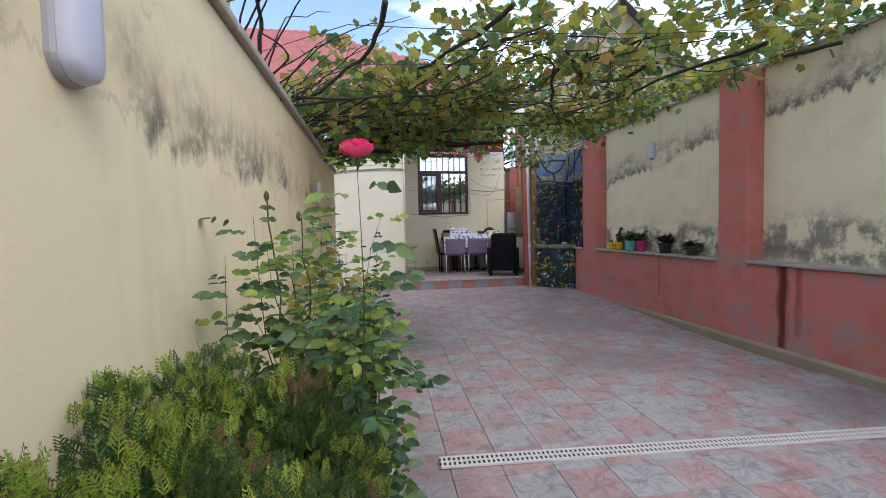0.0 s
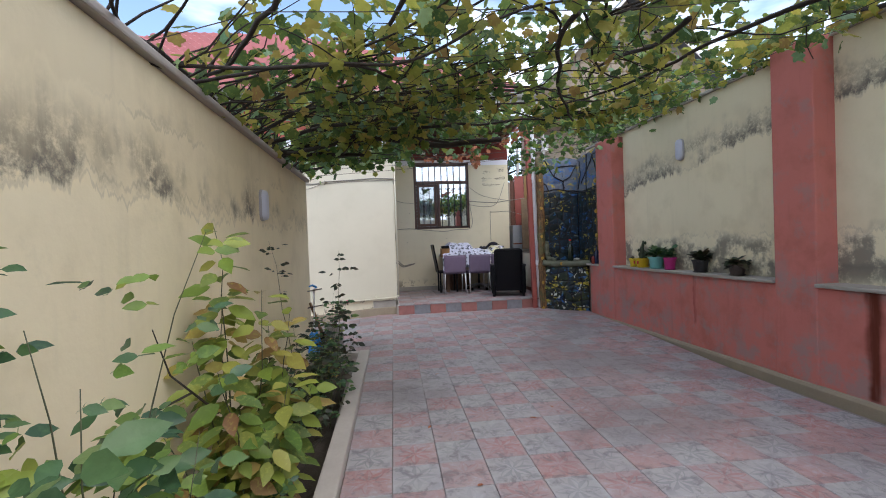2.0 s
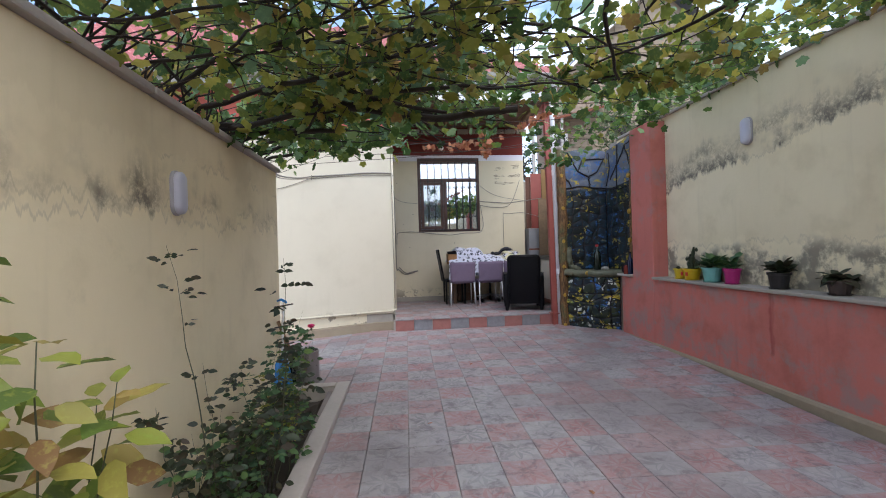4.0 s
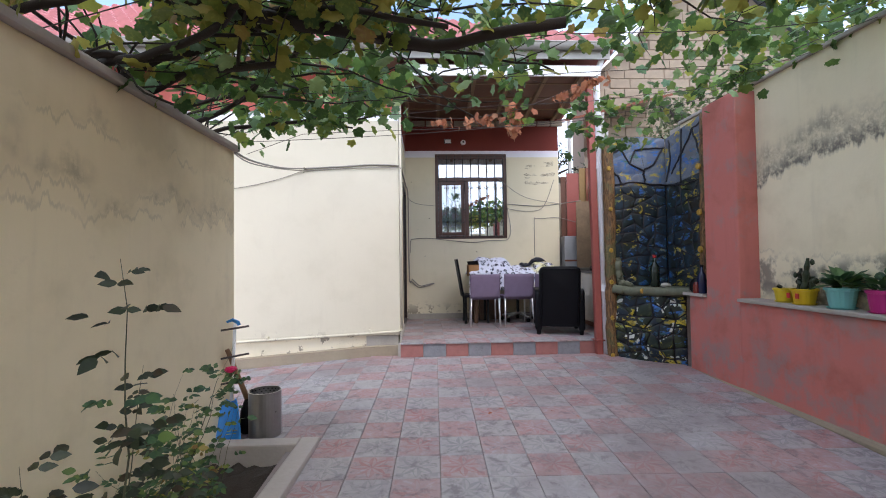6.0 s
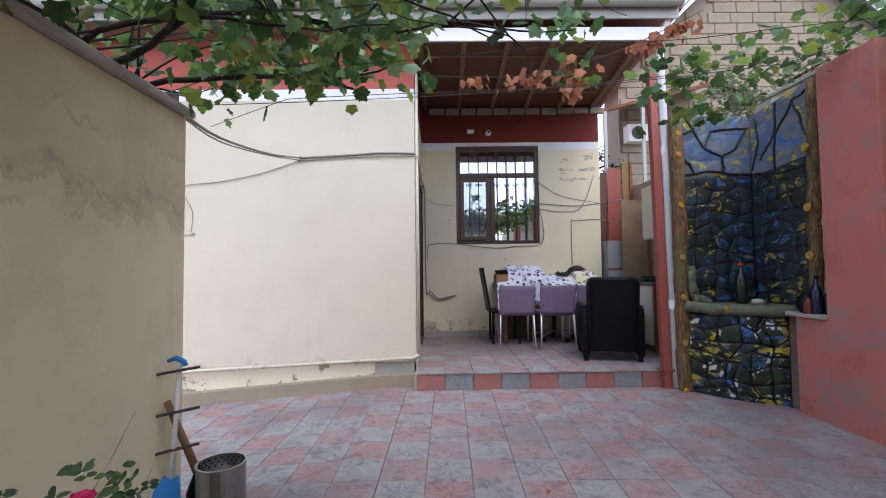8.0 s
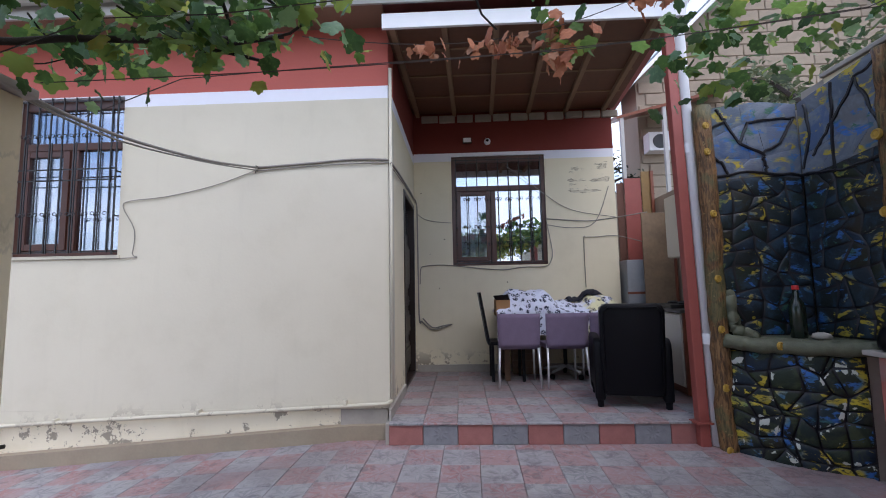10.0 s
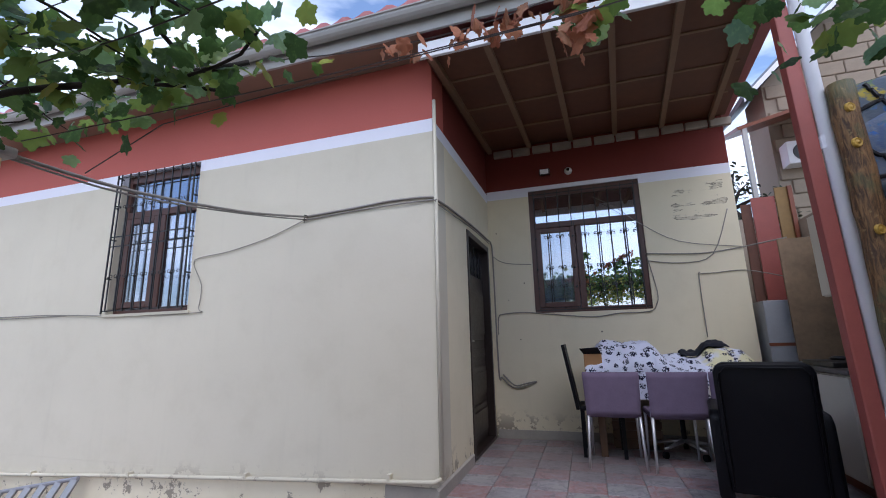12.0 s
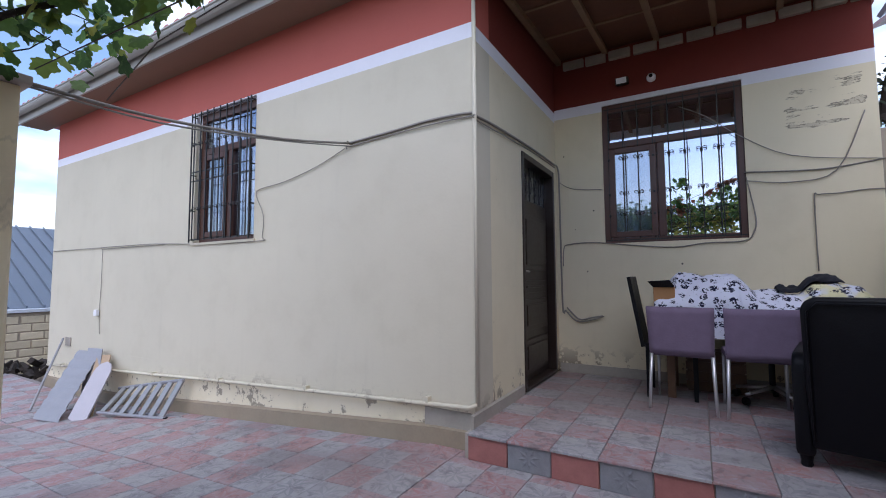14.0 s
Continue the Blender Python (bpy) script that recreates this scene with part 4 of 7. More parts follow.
for nm, fn in (("back_panel", back_at), ("side_panel", side_at)):
    s = Shape().sheet(lambda u, v: fn(u, v, 0.0), 8, 8)
    panel = part(nm, s, M_joint, grotto, "dark painted panel set with stones")
    sd = 11 if fn is back_at else 12
    stone_field(lambda u, v, h: fn(u, 0.67 * v, h), 5, 10, sd, lambda u, v, rg: M_stone_dark, 0.008, 0.07, panel)
    stone_field(lambda u, v, h: fn(u, 0.67 + 0.33 * v, h), 3, 3, sd + 20, lambda u, v, rg: M_stone_light, 0.006, 0.07, panel)
s = Shape().sheet(lambda u, v: basin_at(u, v, 0.0), 12, 6)
basin = part("basin_front", s, M_joint, grotto, "bulging basin front set with black and yellow stones")
stone_field(basin_at, 6, 7, 15, lambda u, v, rg: M_stone_low, 0.018, 0.07, basin)
# solid core behind the faces
s = Shape()
s.prism([(3.24, 8.845), (3.33, 8.815), (3.93, 8.345), (4.08, 8.30), (4.08, 8.95), (3.24, 8.95)], "z", -0.2, 0.86)
s.box(3.24, 4.34, 8.835, 9.0, 0.86, 2.70)
s.box(4.10, 4.34, 8.0, 8.834, 0.86, 2.84)
part("core", s, M_concrete, grotto)
# ledge over the basin and bark frame
def wavy(pts, r, seed, n=26):
    out, rad = [], []
    for i in range(n + 1):
        f_ = i / n * (len(pts) - 1)
        k = min(int(f_), len(pts) - 2)
        p = Vector(pts[k]).lerp(Vector(pts[k + 1]), f_ - k)
        w_ = Vector((noise.noise((i * 0.4, seed, 0)), noise.noise((i * 0.4, seed, 5)), noise.noise((i * 0.4, seed, 9)))) * 0.02
        out.append(p + w_)
        rad.append(r * (1 + 0.22 * noise.noise((i * 0.7, seed, 3))))
    return out, rad


def bark(name, pts, r, seed, mat):
    p, q = wavy(pts, r, seed)
    return part(name, Shape().tube(p, q, 10), mat, grotto, "", smooth=True)


bark("trunk", [(3.30, 8.80, 0.0), (3.295, 8.80, 0.9), (3.30, 8.80, 1.8), (3.29, 8.80, 2.74)], 0.066, 1, M_bark)
bark("ledge_branch", [(3.30, 8.74, 0.90), (3.45, 8.60, 0.875), (3.70, 8.42, 0.875), (3.98, 8.28, 0.885)], 0.052, 2, M_cementgreen)
bark("inner_curve", [(3.37, 8.77, 1.25), (3.375, 8.76, 1.05), (3.41, 8.74, 0.955), (3.50, 8.70, 0.93)], 0.045, 3, M_cementgreen)
bark("side_trunk", [(4.06, 8.17, 0.92), (4.07, 8.16, 1.6), (4.075, 8.15, 2.2), (4.085, 8.14, 2.82)], 0.05, 4, M_bark)
part("ledge_top", Shape().prism([(3.34, 8.76), (3.95, 8.29), (4.10, 8.26), (4.10, 8.80), (3.34, 8.80)], "z", 0.86, 0.925), M_cementgreen, grotto, "greenish cement shelf of the basin", bevel=0.012)
for i, (x, y, z) in enumerate(((3.275, 8.745, 0.10), (3.28, 8.745, 0.55), (3.275, 8.74, 0.98), (3.28, 8.742, 1.36), (3.285, 8.742, 1.86), (3.275, 8.744, 2.35), (3.28, 8.744, 2.56), (3.52, 8.49, 0.885))):
    s = Shape()
    s.m = pose(x, y, z, 90, 0, 20)
    s.lathe([(0.029, 0), (0.029, 0.010), (0.024, 0.016), (0.016, 0.012), (0.004, 0.016)], (0, 0, 0), 12)
    part("knot", s, M_knot, grotto, "yellow painted branch knot")
for i, z in enumerate((1.35, 1.75, 2.25)):
    s = Shape()
    s.m = pose(4.012, 8.15, z, 0, -90, 0)
    s.lathe([(0.036, 0), (0.036, 0.012), (0.03, 0.02), (0.02, 0.016), (0.004, 0.02)], (0, 0, 0), 14)
    part("knot", s, M_knot, grotto, "yellow painted branch knot")
# black moulded branches across the upper stones, u along and w up the upper field
twigs = {back_at: (((0, 0.03), (0.4, 0.08), (1, 0.02)), ((0, 0.72), (0.2, 0.78), (0.35, 0.45), (0.6, 0.3)), ((0.35, 0.45), (0.45, 0.72), (0.7, 0.76), (0.97, 0.82)), ((0.6, 0.3), (0.8, 0.45), (0.95, 0.8)), ((0, 0.38), (0.14, 0.22), (0.2, 0.05)), ((0.6, 0.3), (0.62, 0.05)), ((0.2, 0.78), (0.12, 0.97))),
         side_at: (((0, 0.03), (0.5, -0.10), (1, -0.12)), ((0.1, 0.92), (0.15, 0.5), (0.02, 0.1)), ((0.45, 0.97), (0.42, 0.5), (0.4, -0.05)), ((0.42, 0.5), (0.16, 0.22)), ((0.42, 0.5), (0.72, 0.84), (0.98, 0.9)), ((0.72, 0.84), (0.85, 0.4), (0.98, 0.1)))}
for fn, lines in twigs.items():
    for i, uw in enumerate(lines):
        p, q = wavy([fn(u, 0.67 + 0.33 * w_, 0.006) for u, w_ in uw], 0.012, 20 + i, 12)
        p = [v_ - Vector((0, noise.noise((k * 0.4, 20 + i, 5)) * 0.02, 0)) if fn is back_at else v_ - Vector((noise.noise((k * 0.4, 20 + i, 0)) * 0.02, 0, 0)) for k, v_ in enumerate(p)]
        part("painted_branch", Shape().tube(p, q, 6), M_joint, grotto, "thin black branch moulding")

# pink stub wall with ledge between pillar and fountain: things left on it
part("ledge_cap", Shape().box(3.86, 4.10, 7.91, 8.26, LEDGE - 0.03, LEDGE + 0.002), M_kerb, bpy.data.objects["wall_east_base"], bevel=0.006)
M_botglass = plain("dark_bottle_glass", (0.012, 0.02, 0.014), 0.12, vary=0.1)
M_redcap = plain("red_cap", (0.5, 0.03, 0.03), 0.4)


def bottle(x, y, z, h, mat, cap, label):
    b = thing("bottle", label, "bottle", "bottles by the fountain")
    r = h * 0.14
    part("body", Shape().lathe([(r * 0.9, 0), (r, 0.01), (r, h * 0.58), (r * 0.8, h * 0.68), (r * 0.38, h * 0.78), (r * 0.36, h * 0.95)], (x, y, z), 14), mat, b, smooth=True)
    part("cap", Shape().lathe([(r * 0.42, h * 0.93), (r * 0.42, h), (r * 0.36, h * 1.01)], (x, y, z), 12), cap, b)


bottle(3.74, 8.60, 0.925, 0.37, M_botglass, M_redcap, "dark glass bottle with a red cap on the fountain shelf")
bottle(3.93, 8.02, LEDGE, 0.30, plain("navy_glass", (0.01, 0.015, 0.05), 0.15), M_black, "dark blue bottle on the pink ledge")
bottle(3.98, 7.97, LEDGE, 0.22, M_botglass, M_black, "short dark bottle on the pink ledge")
lan = thing("lantern_bag", "small dark bundle with a red lantern on the ledge", "bundle")
s = Shape()
s.lathe([(0.05, 0), (0.075, 0.03), (0.08, 0.08), (0.06, 0.13), (0.03, 0.16)], (3.94, 8.12, LEDGE + 0.002), 10)
part("bundle", s, M_black, lan, smooth=True)
part("lantern", Shape().lathe([(0.03, 0), (0.034, 0.02), (0.03, 0.09), (0.015, 0.12)], (3.885, 8.05, LEDGE + 0.002), 10), plain("red_brown_glass", (0.16, 0.02, 0.015), 0.25), lan, "red-brown glass lantern")
rk = thing("pale_stone", "pale rough stone on the fountain shelf", "stone")
part("rock", Shape().lathe([(0.03, 0), (0.06, 0.015), (0.05, 0.04), (0.02, 0.05)], (3.80, 8.48, 0.925), 8), M_concrete, rk, smooth=True)
# ---- porch furniture ----
def rounded(s, x0, x1, y0, y1, z0, z1):
    return s.box(x0, x1, y0, y1, z0, z1)


def dining_chair():
    """Mauve chair with silver legs; its back faces -y, origin under the middle of the seat."""
    ch = thing("dining_chair", "mauve suede chair with silver tube legs at the table", "chair", "chairs at the porch table")
    part("seat", Shape().box(-0.215, 0.215, -0.20, 0.22, 0.40, 0.455), M_purple, ch, bevel=0.018)
    b = Shape()
    b.sheet(lambda u, v: (-0.225 + 0.45 * u + 0.012 * (v - 0.5) * (2 * u - 1), -0.215 - 0.05 * v - 0.02 * math.sin(u * math.pi), 0.42 + 0.36 * v), 10, 8)
    part("backrest", b, M_purple, ch, "mauve suede covered back", smooth=True, thick=0.034)
    for sx in (-1, 1):
        part("leg", Shape().tube([(sx * 0.205, -0.19, 0.46), (sx * 0.215, -0.235, 0.20), (sx * 0.225, -0.26, 0.0)], [0.015, 0.013, 0.010], 8), M_steel, ch, "silver metal leg", smooth=True)
        part("leg", Shape().tube([(sx * 0.20, 0.19, 0.41), (sx * 0.205, 0.21, 0.0)], [0.014, 0.010], 8), M_steel, ch, "silver metal leg", smooth=True)
    return ch


first = dining_chair()
first.matrix_basis = pose(1.95, 10.36, PZ, 0, 0, -2)
copy_thing(first, pose(2.44, 10.34, PZ, 0, 0, 3))
copy_thing(first, pose(2.93, 10.36, PZ, 0, 0, -1))

# black high-backed chair seen edge-on at the table's end
ch = thing("side_chair", "slim black chair at the end of the table", "chair")
b = Shape()
b.sheet(lambda u, v: (1.66 - 0.10 * v, 10.45 + 0.40 * u, PZ + 0.42 + 0.60 * v), 4, 8)
part("backrest", b, M_black, ch, "black back slats", thick=0.03, smooth=False)
part("seat", Shape().box(1.66, 2.05, 10.45, 10.85, PZ + 0.41, PZ + 0.45), M_black, ch, bevel=0.012)
for xx, yy in ((1.68, 10.47), (1.68, 10.83), (2.03, 10.47), (2.03, 10.83)):
    part("leg", Shape().box(xx - 0.016, xx + 0.016, yy - 0.016, yy + 0.016, PZ, PZ + 0.42), M_black, ch)

# black armchair with its back to the yard
ac = thing("armchair", "black leatherette armchair with its back to the yard", "armchair")
A0, A1, AY = 2.53, 3.06, 9.20
b = Shape()
prof = [(A0 + 0.02, PZ + 0.11), (A1 - 0.02, PZ + 0.11), (A1 - 0.005, PZ + 0.45), (A1, PZ + 0.84), (A1 - 0.018, PZ + 0.885), (A1 - 0.06, PZ + 0.905), (A0 + 0.06, PZ + 0.905), (A0 + 0.018, PZ + 0.885), (A0, PZ + 0.84), (A0 + 0.005, PZ + 0.45)]
b.prism(prof, "y", AY, AY + 0.13)
b.v = [(x, y - 0.10 * (z - PZ - 0.11) + 0.06, z) for x, y, z in b.v]
part("backrest", b, M_black, ac, "black padded back", smooth=True, bevel=0.022)
part("piping", Shape().tube([(A0 + 0.035, AY + 0.02, PZ + 0.16), (A0 + 0.03, AY - 0.025, PZ + 0.83), (A0 + 0.07, AY - 0.03, PZ + 0.875), (A1 - 0.07, AY - 0.03, PZ + 0.875), (A1 - 0.03, AY - 0.025, PZ + 0.83), (A1 - 0.035, AY + 0.02, PZ + 0.16)], 0.006, 6), M_black, ac, "raised seam", smooth=True)
part("seat", Shape().box(A0 + 0.03, A1 - 0.03, AY + 0.20, AY + 0.70, PZ + 0.24, PZ + 0.44), M_black, ac, bevel=0.03)
for sx, xx in ((-1, A0 - 0.012), (1, A1 + 0.012)):
    arm = Shape()
    arm.prism([(AY + 0.06, PZ + 0.50), (AY + 0.07, PZ + 0.56), (AY + 0.12, PZ + 0.60), (AY + 0.66, PZ + 0.60), (AY + 0.72, PZ + 0.57), (AY + 0.73, PZ + 0.50), (AY + 0.71, PZ + 0.06), (AY + 0.62, PZ + 0.06), (AY + 0.58, PZ + 0.13), (AY + 0.22, PZ + 0.13), (AY + 0.16, PZ + 0.06), (AY + 0.07, PZ + 0.06)], "x", xx - 0.042, xx + 0.042)
    part("armrest", arm, M_black, ac, bevel=0.026, smooth=True)
    for yy in (AY + 0.115, AY + 0.665):
        part("foot", Shape().lathe([(0.022, 0), (0.028, 0.008), (0.026, 0.03), (0.032, 0.07)], (xx, yy, PZ), 10), M_black, ac)

turn_c = Vector((2.79, 9.20, 0))
ac.matrix_basis = Matrix.Translation(turn_c) @ pose(0, 0, 0, 0, 0, -12) @ Matrix.Translation(-turn_c)

# table with a heap under a printed cloth
tb = thing("table", "porch table hidden under a printed cloth", "table")
TX0, TX1, TY0, TY1, TZ = 1.80, 3.18, 10.50, 11.08, PZ + 0.74
M_tablewood = plain("brown_table_wood", (0.12, 0.06, 0.03), 0.5, vary=0.3)
part("tabletop", Shape().box(TX0, TX1, TY0, TY1, TZ - 0.03, TZ), M_tablewood, tb, bevel=0.006)
for xx in (TX0 + 0.05, TX1 - 0.05):
    for yy in (TY0 + 0.05, TY1 - 0.05):
        part("leg", Shape().box(xx - 0.03, xx + 0.03, yy - 0.03, yy + 0.03, PZ, TZ - 0.03), M_tablewood, tb)


def cloth_material():
    k = Nodes("printed_white_cloth")
    p = k.pos()
    flat = k.mapped(p, (1, 1, 1))
    d = k.voronoi(flat, 14.0, "F1", "Distance", 0.8)
    wob = k.noise(flat, 60, 3)
    motif = k.math("MULTIPLY", k.step(k.math("ADD", d, k.math("MULTIPLY", wob, 0.5)), 0.72, 0.64), k.step(k.noise(flat, 70, 2), 0.45, 0.49))
    dots = k.step(k.voronoi(flat, 34.0), 0.13, 0.10)
    ink = k.math("MAXIMUM", motif, k.math("MULTIPLY", dots, 0.7))
    x, y, z = k.xyz(p)
    tint = k.math("MULTIPLY", k.step(x, 2.72, 2.80), k.step(k.noise(p, 5, 2), 0.45, 0.55))
    white = k.mix(tint, (0.66, 0.68, 0.80), (0.70, 0.66, 0.42))
    col = k.mix(ink, white, (0.012, 0.014, 0.04))
    k.bump(k.noise(p, 16, 5), 0.35, 0.02)
    return k.end(col, 0.85, 0.0, 0.2)


M_cloth = cloth_material()


def heap(x, y):
    """Height of the heap under the cloth above the table."""
    h = 0.02 + 0.10 * max(0.0, 1 - ((x - 2.45) / 0.72) ** 6) * max(0.0, 1 - ((y - 10.82) / 0.30) ** 4)
    for cx, cy, rx, ry, hh in ((2.00, 10.80, 0.20, 0.25, 0.24), (2.22, 10.76, 0.26, 0.27, 0.22), (2.55, 10.82, 0.20, 0.22, 0.09), (2.98, 10.80, 0.22, 0.24, 0.15), (1.86, 10.70, 0.12, 0.2, 0.12)):
        h = max(h, 0.03 + (hh + 0.03) * math.exp(-(((x - cx) / rx) ** 4 + ((y - cy) / ry) ** 4)))
    return h + 0.028 * noise.noise((8 * x, 8 * y, 0)) + 0.016 * noise.noise((17 * x, 17 * y, 3))


def cloth_at(u, v):
    # u along the table, v from the hanging front hem over the top to the back
    x = TX0 - 0.06 + (TX1 - TX0 + 0.12) * u
    drop = 0.26 + 0.10 * noise.noise((3 * u, 1.7, 0)) + (0.12 if 0.42 < u < 0.6 else 0)
    s_ = v * (drop + 0.66)
    fold = 0.02 * math.sin(u * 46 + 2 * noise.noise((4 * u, 0, 0)))
    if s_ < drop:
        t_ = 1 - s_ / drop
        return (x, TY0 - 0.035 + fold * t_ - 0.012, TZ + 0.004 + heap(x, TY0) * 0.6 * (1 - t_) - drop * t_ + 0.002)
    y = TY0 - 0.03 + (s_ - drop)
    return (x, y, TZ + 0.006 + heap(x, y))


s = Shape().sheet(cloth_at, 90, 50)
me = s.mesh("tablecloth", M_cloth, True)
uvl = me.uv_layers.new(name="UVMap")
for lp in me.loops:
    i = lp.vertex_index
    uvl.data[lp.index].uv = ((i % 91) / 90 * 1.5, (i // 91) / 50 * 0.92)
tagged(new("tablecloth", me), "white cloth with dark blue print draped over a heap", "tablecloth")
bx = thing("cardboard_box", "brown cardboard box under the cloth's end", "box")
part("carton", Shape().box(1.735, 1.90, 10.50, 10.80, TZ - 0.02 + 0.022, TZ + 0.19), plain("tan_cardboard", (0.36, 0.19, 0.08), 0.8, vary=0.2), bx, bevel=0.006)
part("flap", Shape().add([(1.735, 10.50, TZ + 0.19), (1.90, 10.50, TZ + 0.19), (1.87, 10.43, TZ + 0.25), (1.70, 10.44, TZ + 0.24)], [(0, 1, 2, 3)]), M_black, bx, thick=0.004)
gm = thing("garment", "crumpled black garment lying on the heap", "garment")
s = Shape()
s.sheet(lambda u, v: (2.62 + 0.42 * u, 10.72 + 0.26 * v, TZ + 0.03 + heap(2.62 + 0.42 * u, 10.72 + 0.26 * v) + 0.05 * math.sin(u * 3.14) ** 0.5 * math.sin(v * 3.14) ** 0.5 + 0.02 * noise.noise((9 * u, 9 * v, 2))), 16, 12)
part("cloth", s, plain("black_navy_cloth", (0.008, 0.009, 0.018), 0.85, vary=0.3), gm, smooth=True, thick=0.006)
# office chair base and dark cartons under the table
ofc = thing("office_chair_base", "chrome five-star base with casters under the table", "chair base")
for i in range(5):
    a = 2 * math.pi * i / 5 + 0.15
    ex, ey = 2.56 + 0.27 * math.cos(a), 10.72 + 0.24 * math.sin(a)
    arm_ = part("spoke", Shape().tube([(2.56, 10.72, PZ + 0.13), (ex, ey, PZ + 0.085)], [0.02, 0.013], 8), M_chrome, ofc, smooth=True)
    w_ = Shape()
    w_.m = pose(ex, ey, PZ + 0.032, 90, 0, math.degrees(a))
    w_.lathe([(0.020, -0.022), (0.030, -0.016), (0.030, 0.016), (0.020, 0.022)], (0, 0, 0), 12)
    w2_ = part("caster", w_, M_black, ofc)
part("column", Shape().tube([(2.56, 10.72, PZ + 0.10), (2.56, 10.72, PZ + 0.46)], 0.022, 10), M_black, ofc)
cr = thing("crate", "dark wooden crate in the shade below the table", "crate")
for i in range(4):
    part("slat", Shape().box(1.95, 2.40, 10.86, 10.88, PZ + 0.02 + i * 0.085, PZ + 0.09 + i * 0.085), M_tablewood, cr)
part("body", Shape().box(1.96, 2.39, 10.88, 11.10, PZ + 0.002, PZ + 0.35), M_tablewood, cr)

# ---- outdoor kitchen behind the post ----
M_cabwhite = plain("cream_laminate", (0.66, 0.60, 0.50), 0.45, vary=0.1)
M_cabbrown = plain("red_brown_laminate", (0.20, 0.06, 0.03), 0.4, vary=0.25, scale=4)
M_ply = plain("raw_plywood", (0.24, 0.165, 0.10), 0.75, vary=0.75, scale=4)
kc = thing("kitchen_cabinet", "low cream cabinet with red-brown end panel", "cabinet")
part("body", Shape().box(3.46, 3.98, 9.68, 10.80, PZ + 0.08, PZ + 0.78), M_cabwhite, kc, bevel=0.004)
part("plinth", Shape().box(3.50, 3.98, 9.70, 10.78, PZ, PZ + 0.08), M_cabbrown, kc)
part("end_panel", Shape().box(3.45, 3.98, 9.66, 9.68, PZ + 0.02, PZ + 0.79), M_cabbrown, kc, "red-brown end panel")
for i in range(2):
    dr = part("cabinet_door", Shape().box(3.44, 3.459, 9.70 + i * 0.55, 10.23 + i * 0.55, PZ + 0.10, PZ + 0.77), M_cabwhite, kc, bevel=0.003)
    part("handle", Shape().box(3.425, 3.44, 10.14 + i * 0.1, 10.17 + i * 0.1, PZ + 0.50, PZ + 0.55), M_iron, dr, "dark handle")
wt = thing("worktop", "dark grey worktop on the low cabinet", "worktop")
part("slab", Shape().box(3.42, 4.00, 9.64, 10.82, PZ + 0.79, PZ + 0.82), plain("dark_worktop", (0.07, 0.06, 0.055), 0.4, vary=0.2), wt, bevel=0.005)
st = thing("gas_hob", "black two-burner gas hob on the worktop", "hob")
part("plate", Shape().box(3.48, 3.92, 9.95, 10.45, PZ + 0.82, PZ + 0.86), M_iron, st, bevel=0.008)
for i in range(2):
    part("burner", Shape().lathe([(0.05, 0), (0.06, 0.015), (0.035, 0.03)], (3.68, 10.08 + i * 0.24, PZ + 0.86), 14), M_iron, st)
uc = thing("wall_cabinet", "cream wall cabinet in the outdoor kitchen", "cabinet")
part("body", Shape().box(3.66, 4.02, 9.70, 10.30, 1.62, 2.30), M_cabwhite, uc, bevel=0.004)
part("cabinet_door", Shape().box(3.64, 3.659, 9.71, 10.29, 1.63, 2.29), M_cabwhite, uc, bevel=0.003)
pl = thing("plywood_screen", "raw plywood sheets closing the kitchen corner", "plywood sheet")
part("sheet_board", Shape().box(3.65, 4.05, 10.95, 10.97, 1.08, 2.25), M_ply, pl)
part("batten", Shape().box(4.02, 4.05, 10.93, 10.95, 1.08, 2.25), M_cabbrown, pl)
fr = thing("fridge", "old grey-white fridge behind the table", "fridge")
part("body", Shape().box(3.47, 3.72, 11.05, 11.55, PZ, 1.66), plain("grey_white_enamel", (0.30, 0.31, 0.33), 0.4, vary=0.2), fr, bevel=0.01)
part("band", Shape().box(3.465, 3.725, 11.045, 11.05, 1.22, 1.25), M_cabbrown, fr)
w = Shape().box(4.10, 4.35, 9.0, 14.0, -0.3, 2.55)
w.box(3.43, 4.10, 12.6, 12.8, -0.3, 2.85)
structure("wall_kitchen", w, M_block, "rough stone boundary wall behind the kitchen", "wall")
rp = thing("red_panel", "dull red metal sheet over the boundary wall", "metal sheet")
part("sheet", Shape().box(3.70, 3.93, 11.58, 11.60, 0.2, 2.86), M_postred, rp)
part("side_sheet", Shape().box(3.60, 3.70, 11.61, 11.63, 0.2, 2.80), plain("rusty_brown_sheet", (0.13, 0.055, 0.035), 0.7, vary=0.5, scale=5), rp, "rusty brown sheet")
yb = thing("ochre_board", "weathered ochre board standing against the boundary wall", "board")
part("board", Shape().box(3.935, 4.095, 11.56, 11.58, 0.2, 2.95), plain("ochre_board_paint", (0.26, 0.16, 0.06), 0.75, vary=0.4, scale=4), yb)
part("batten", Shape().box(4.05, 4.09, 11.53, 11.56, 0.2, 2.95), M_cabbrown, yb)
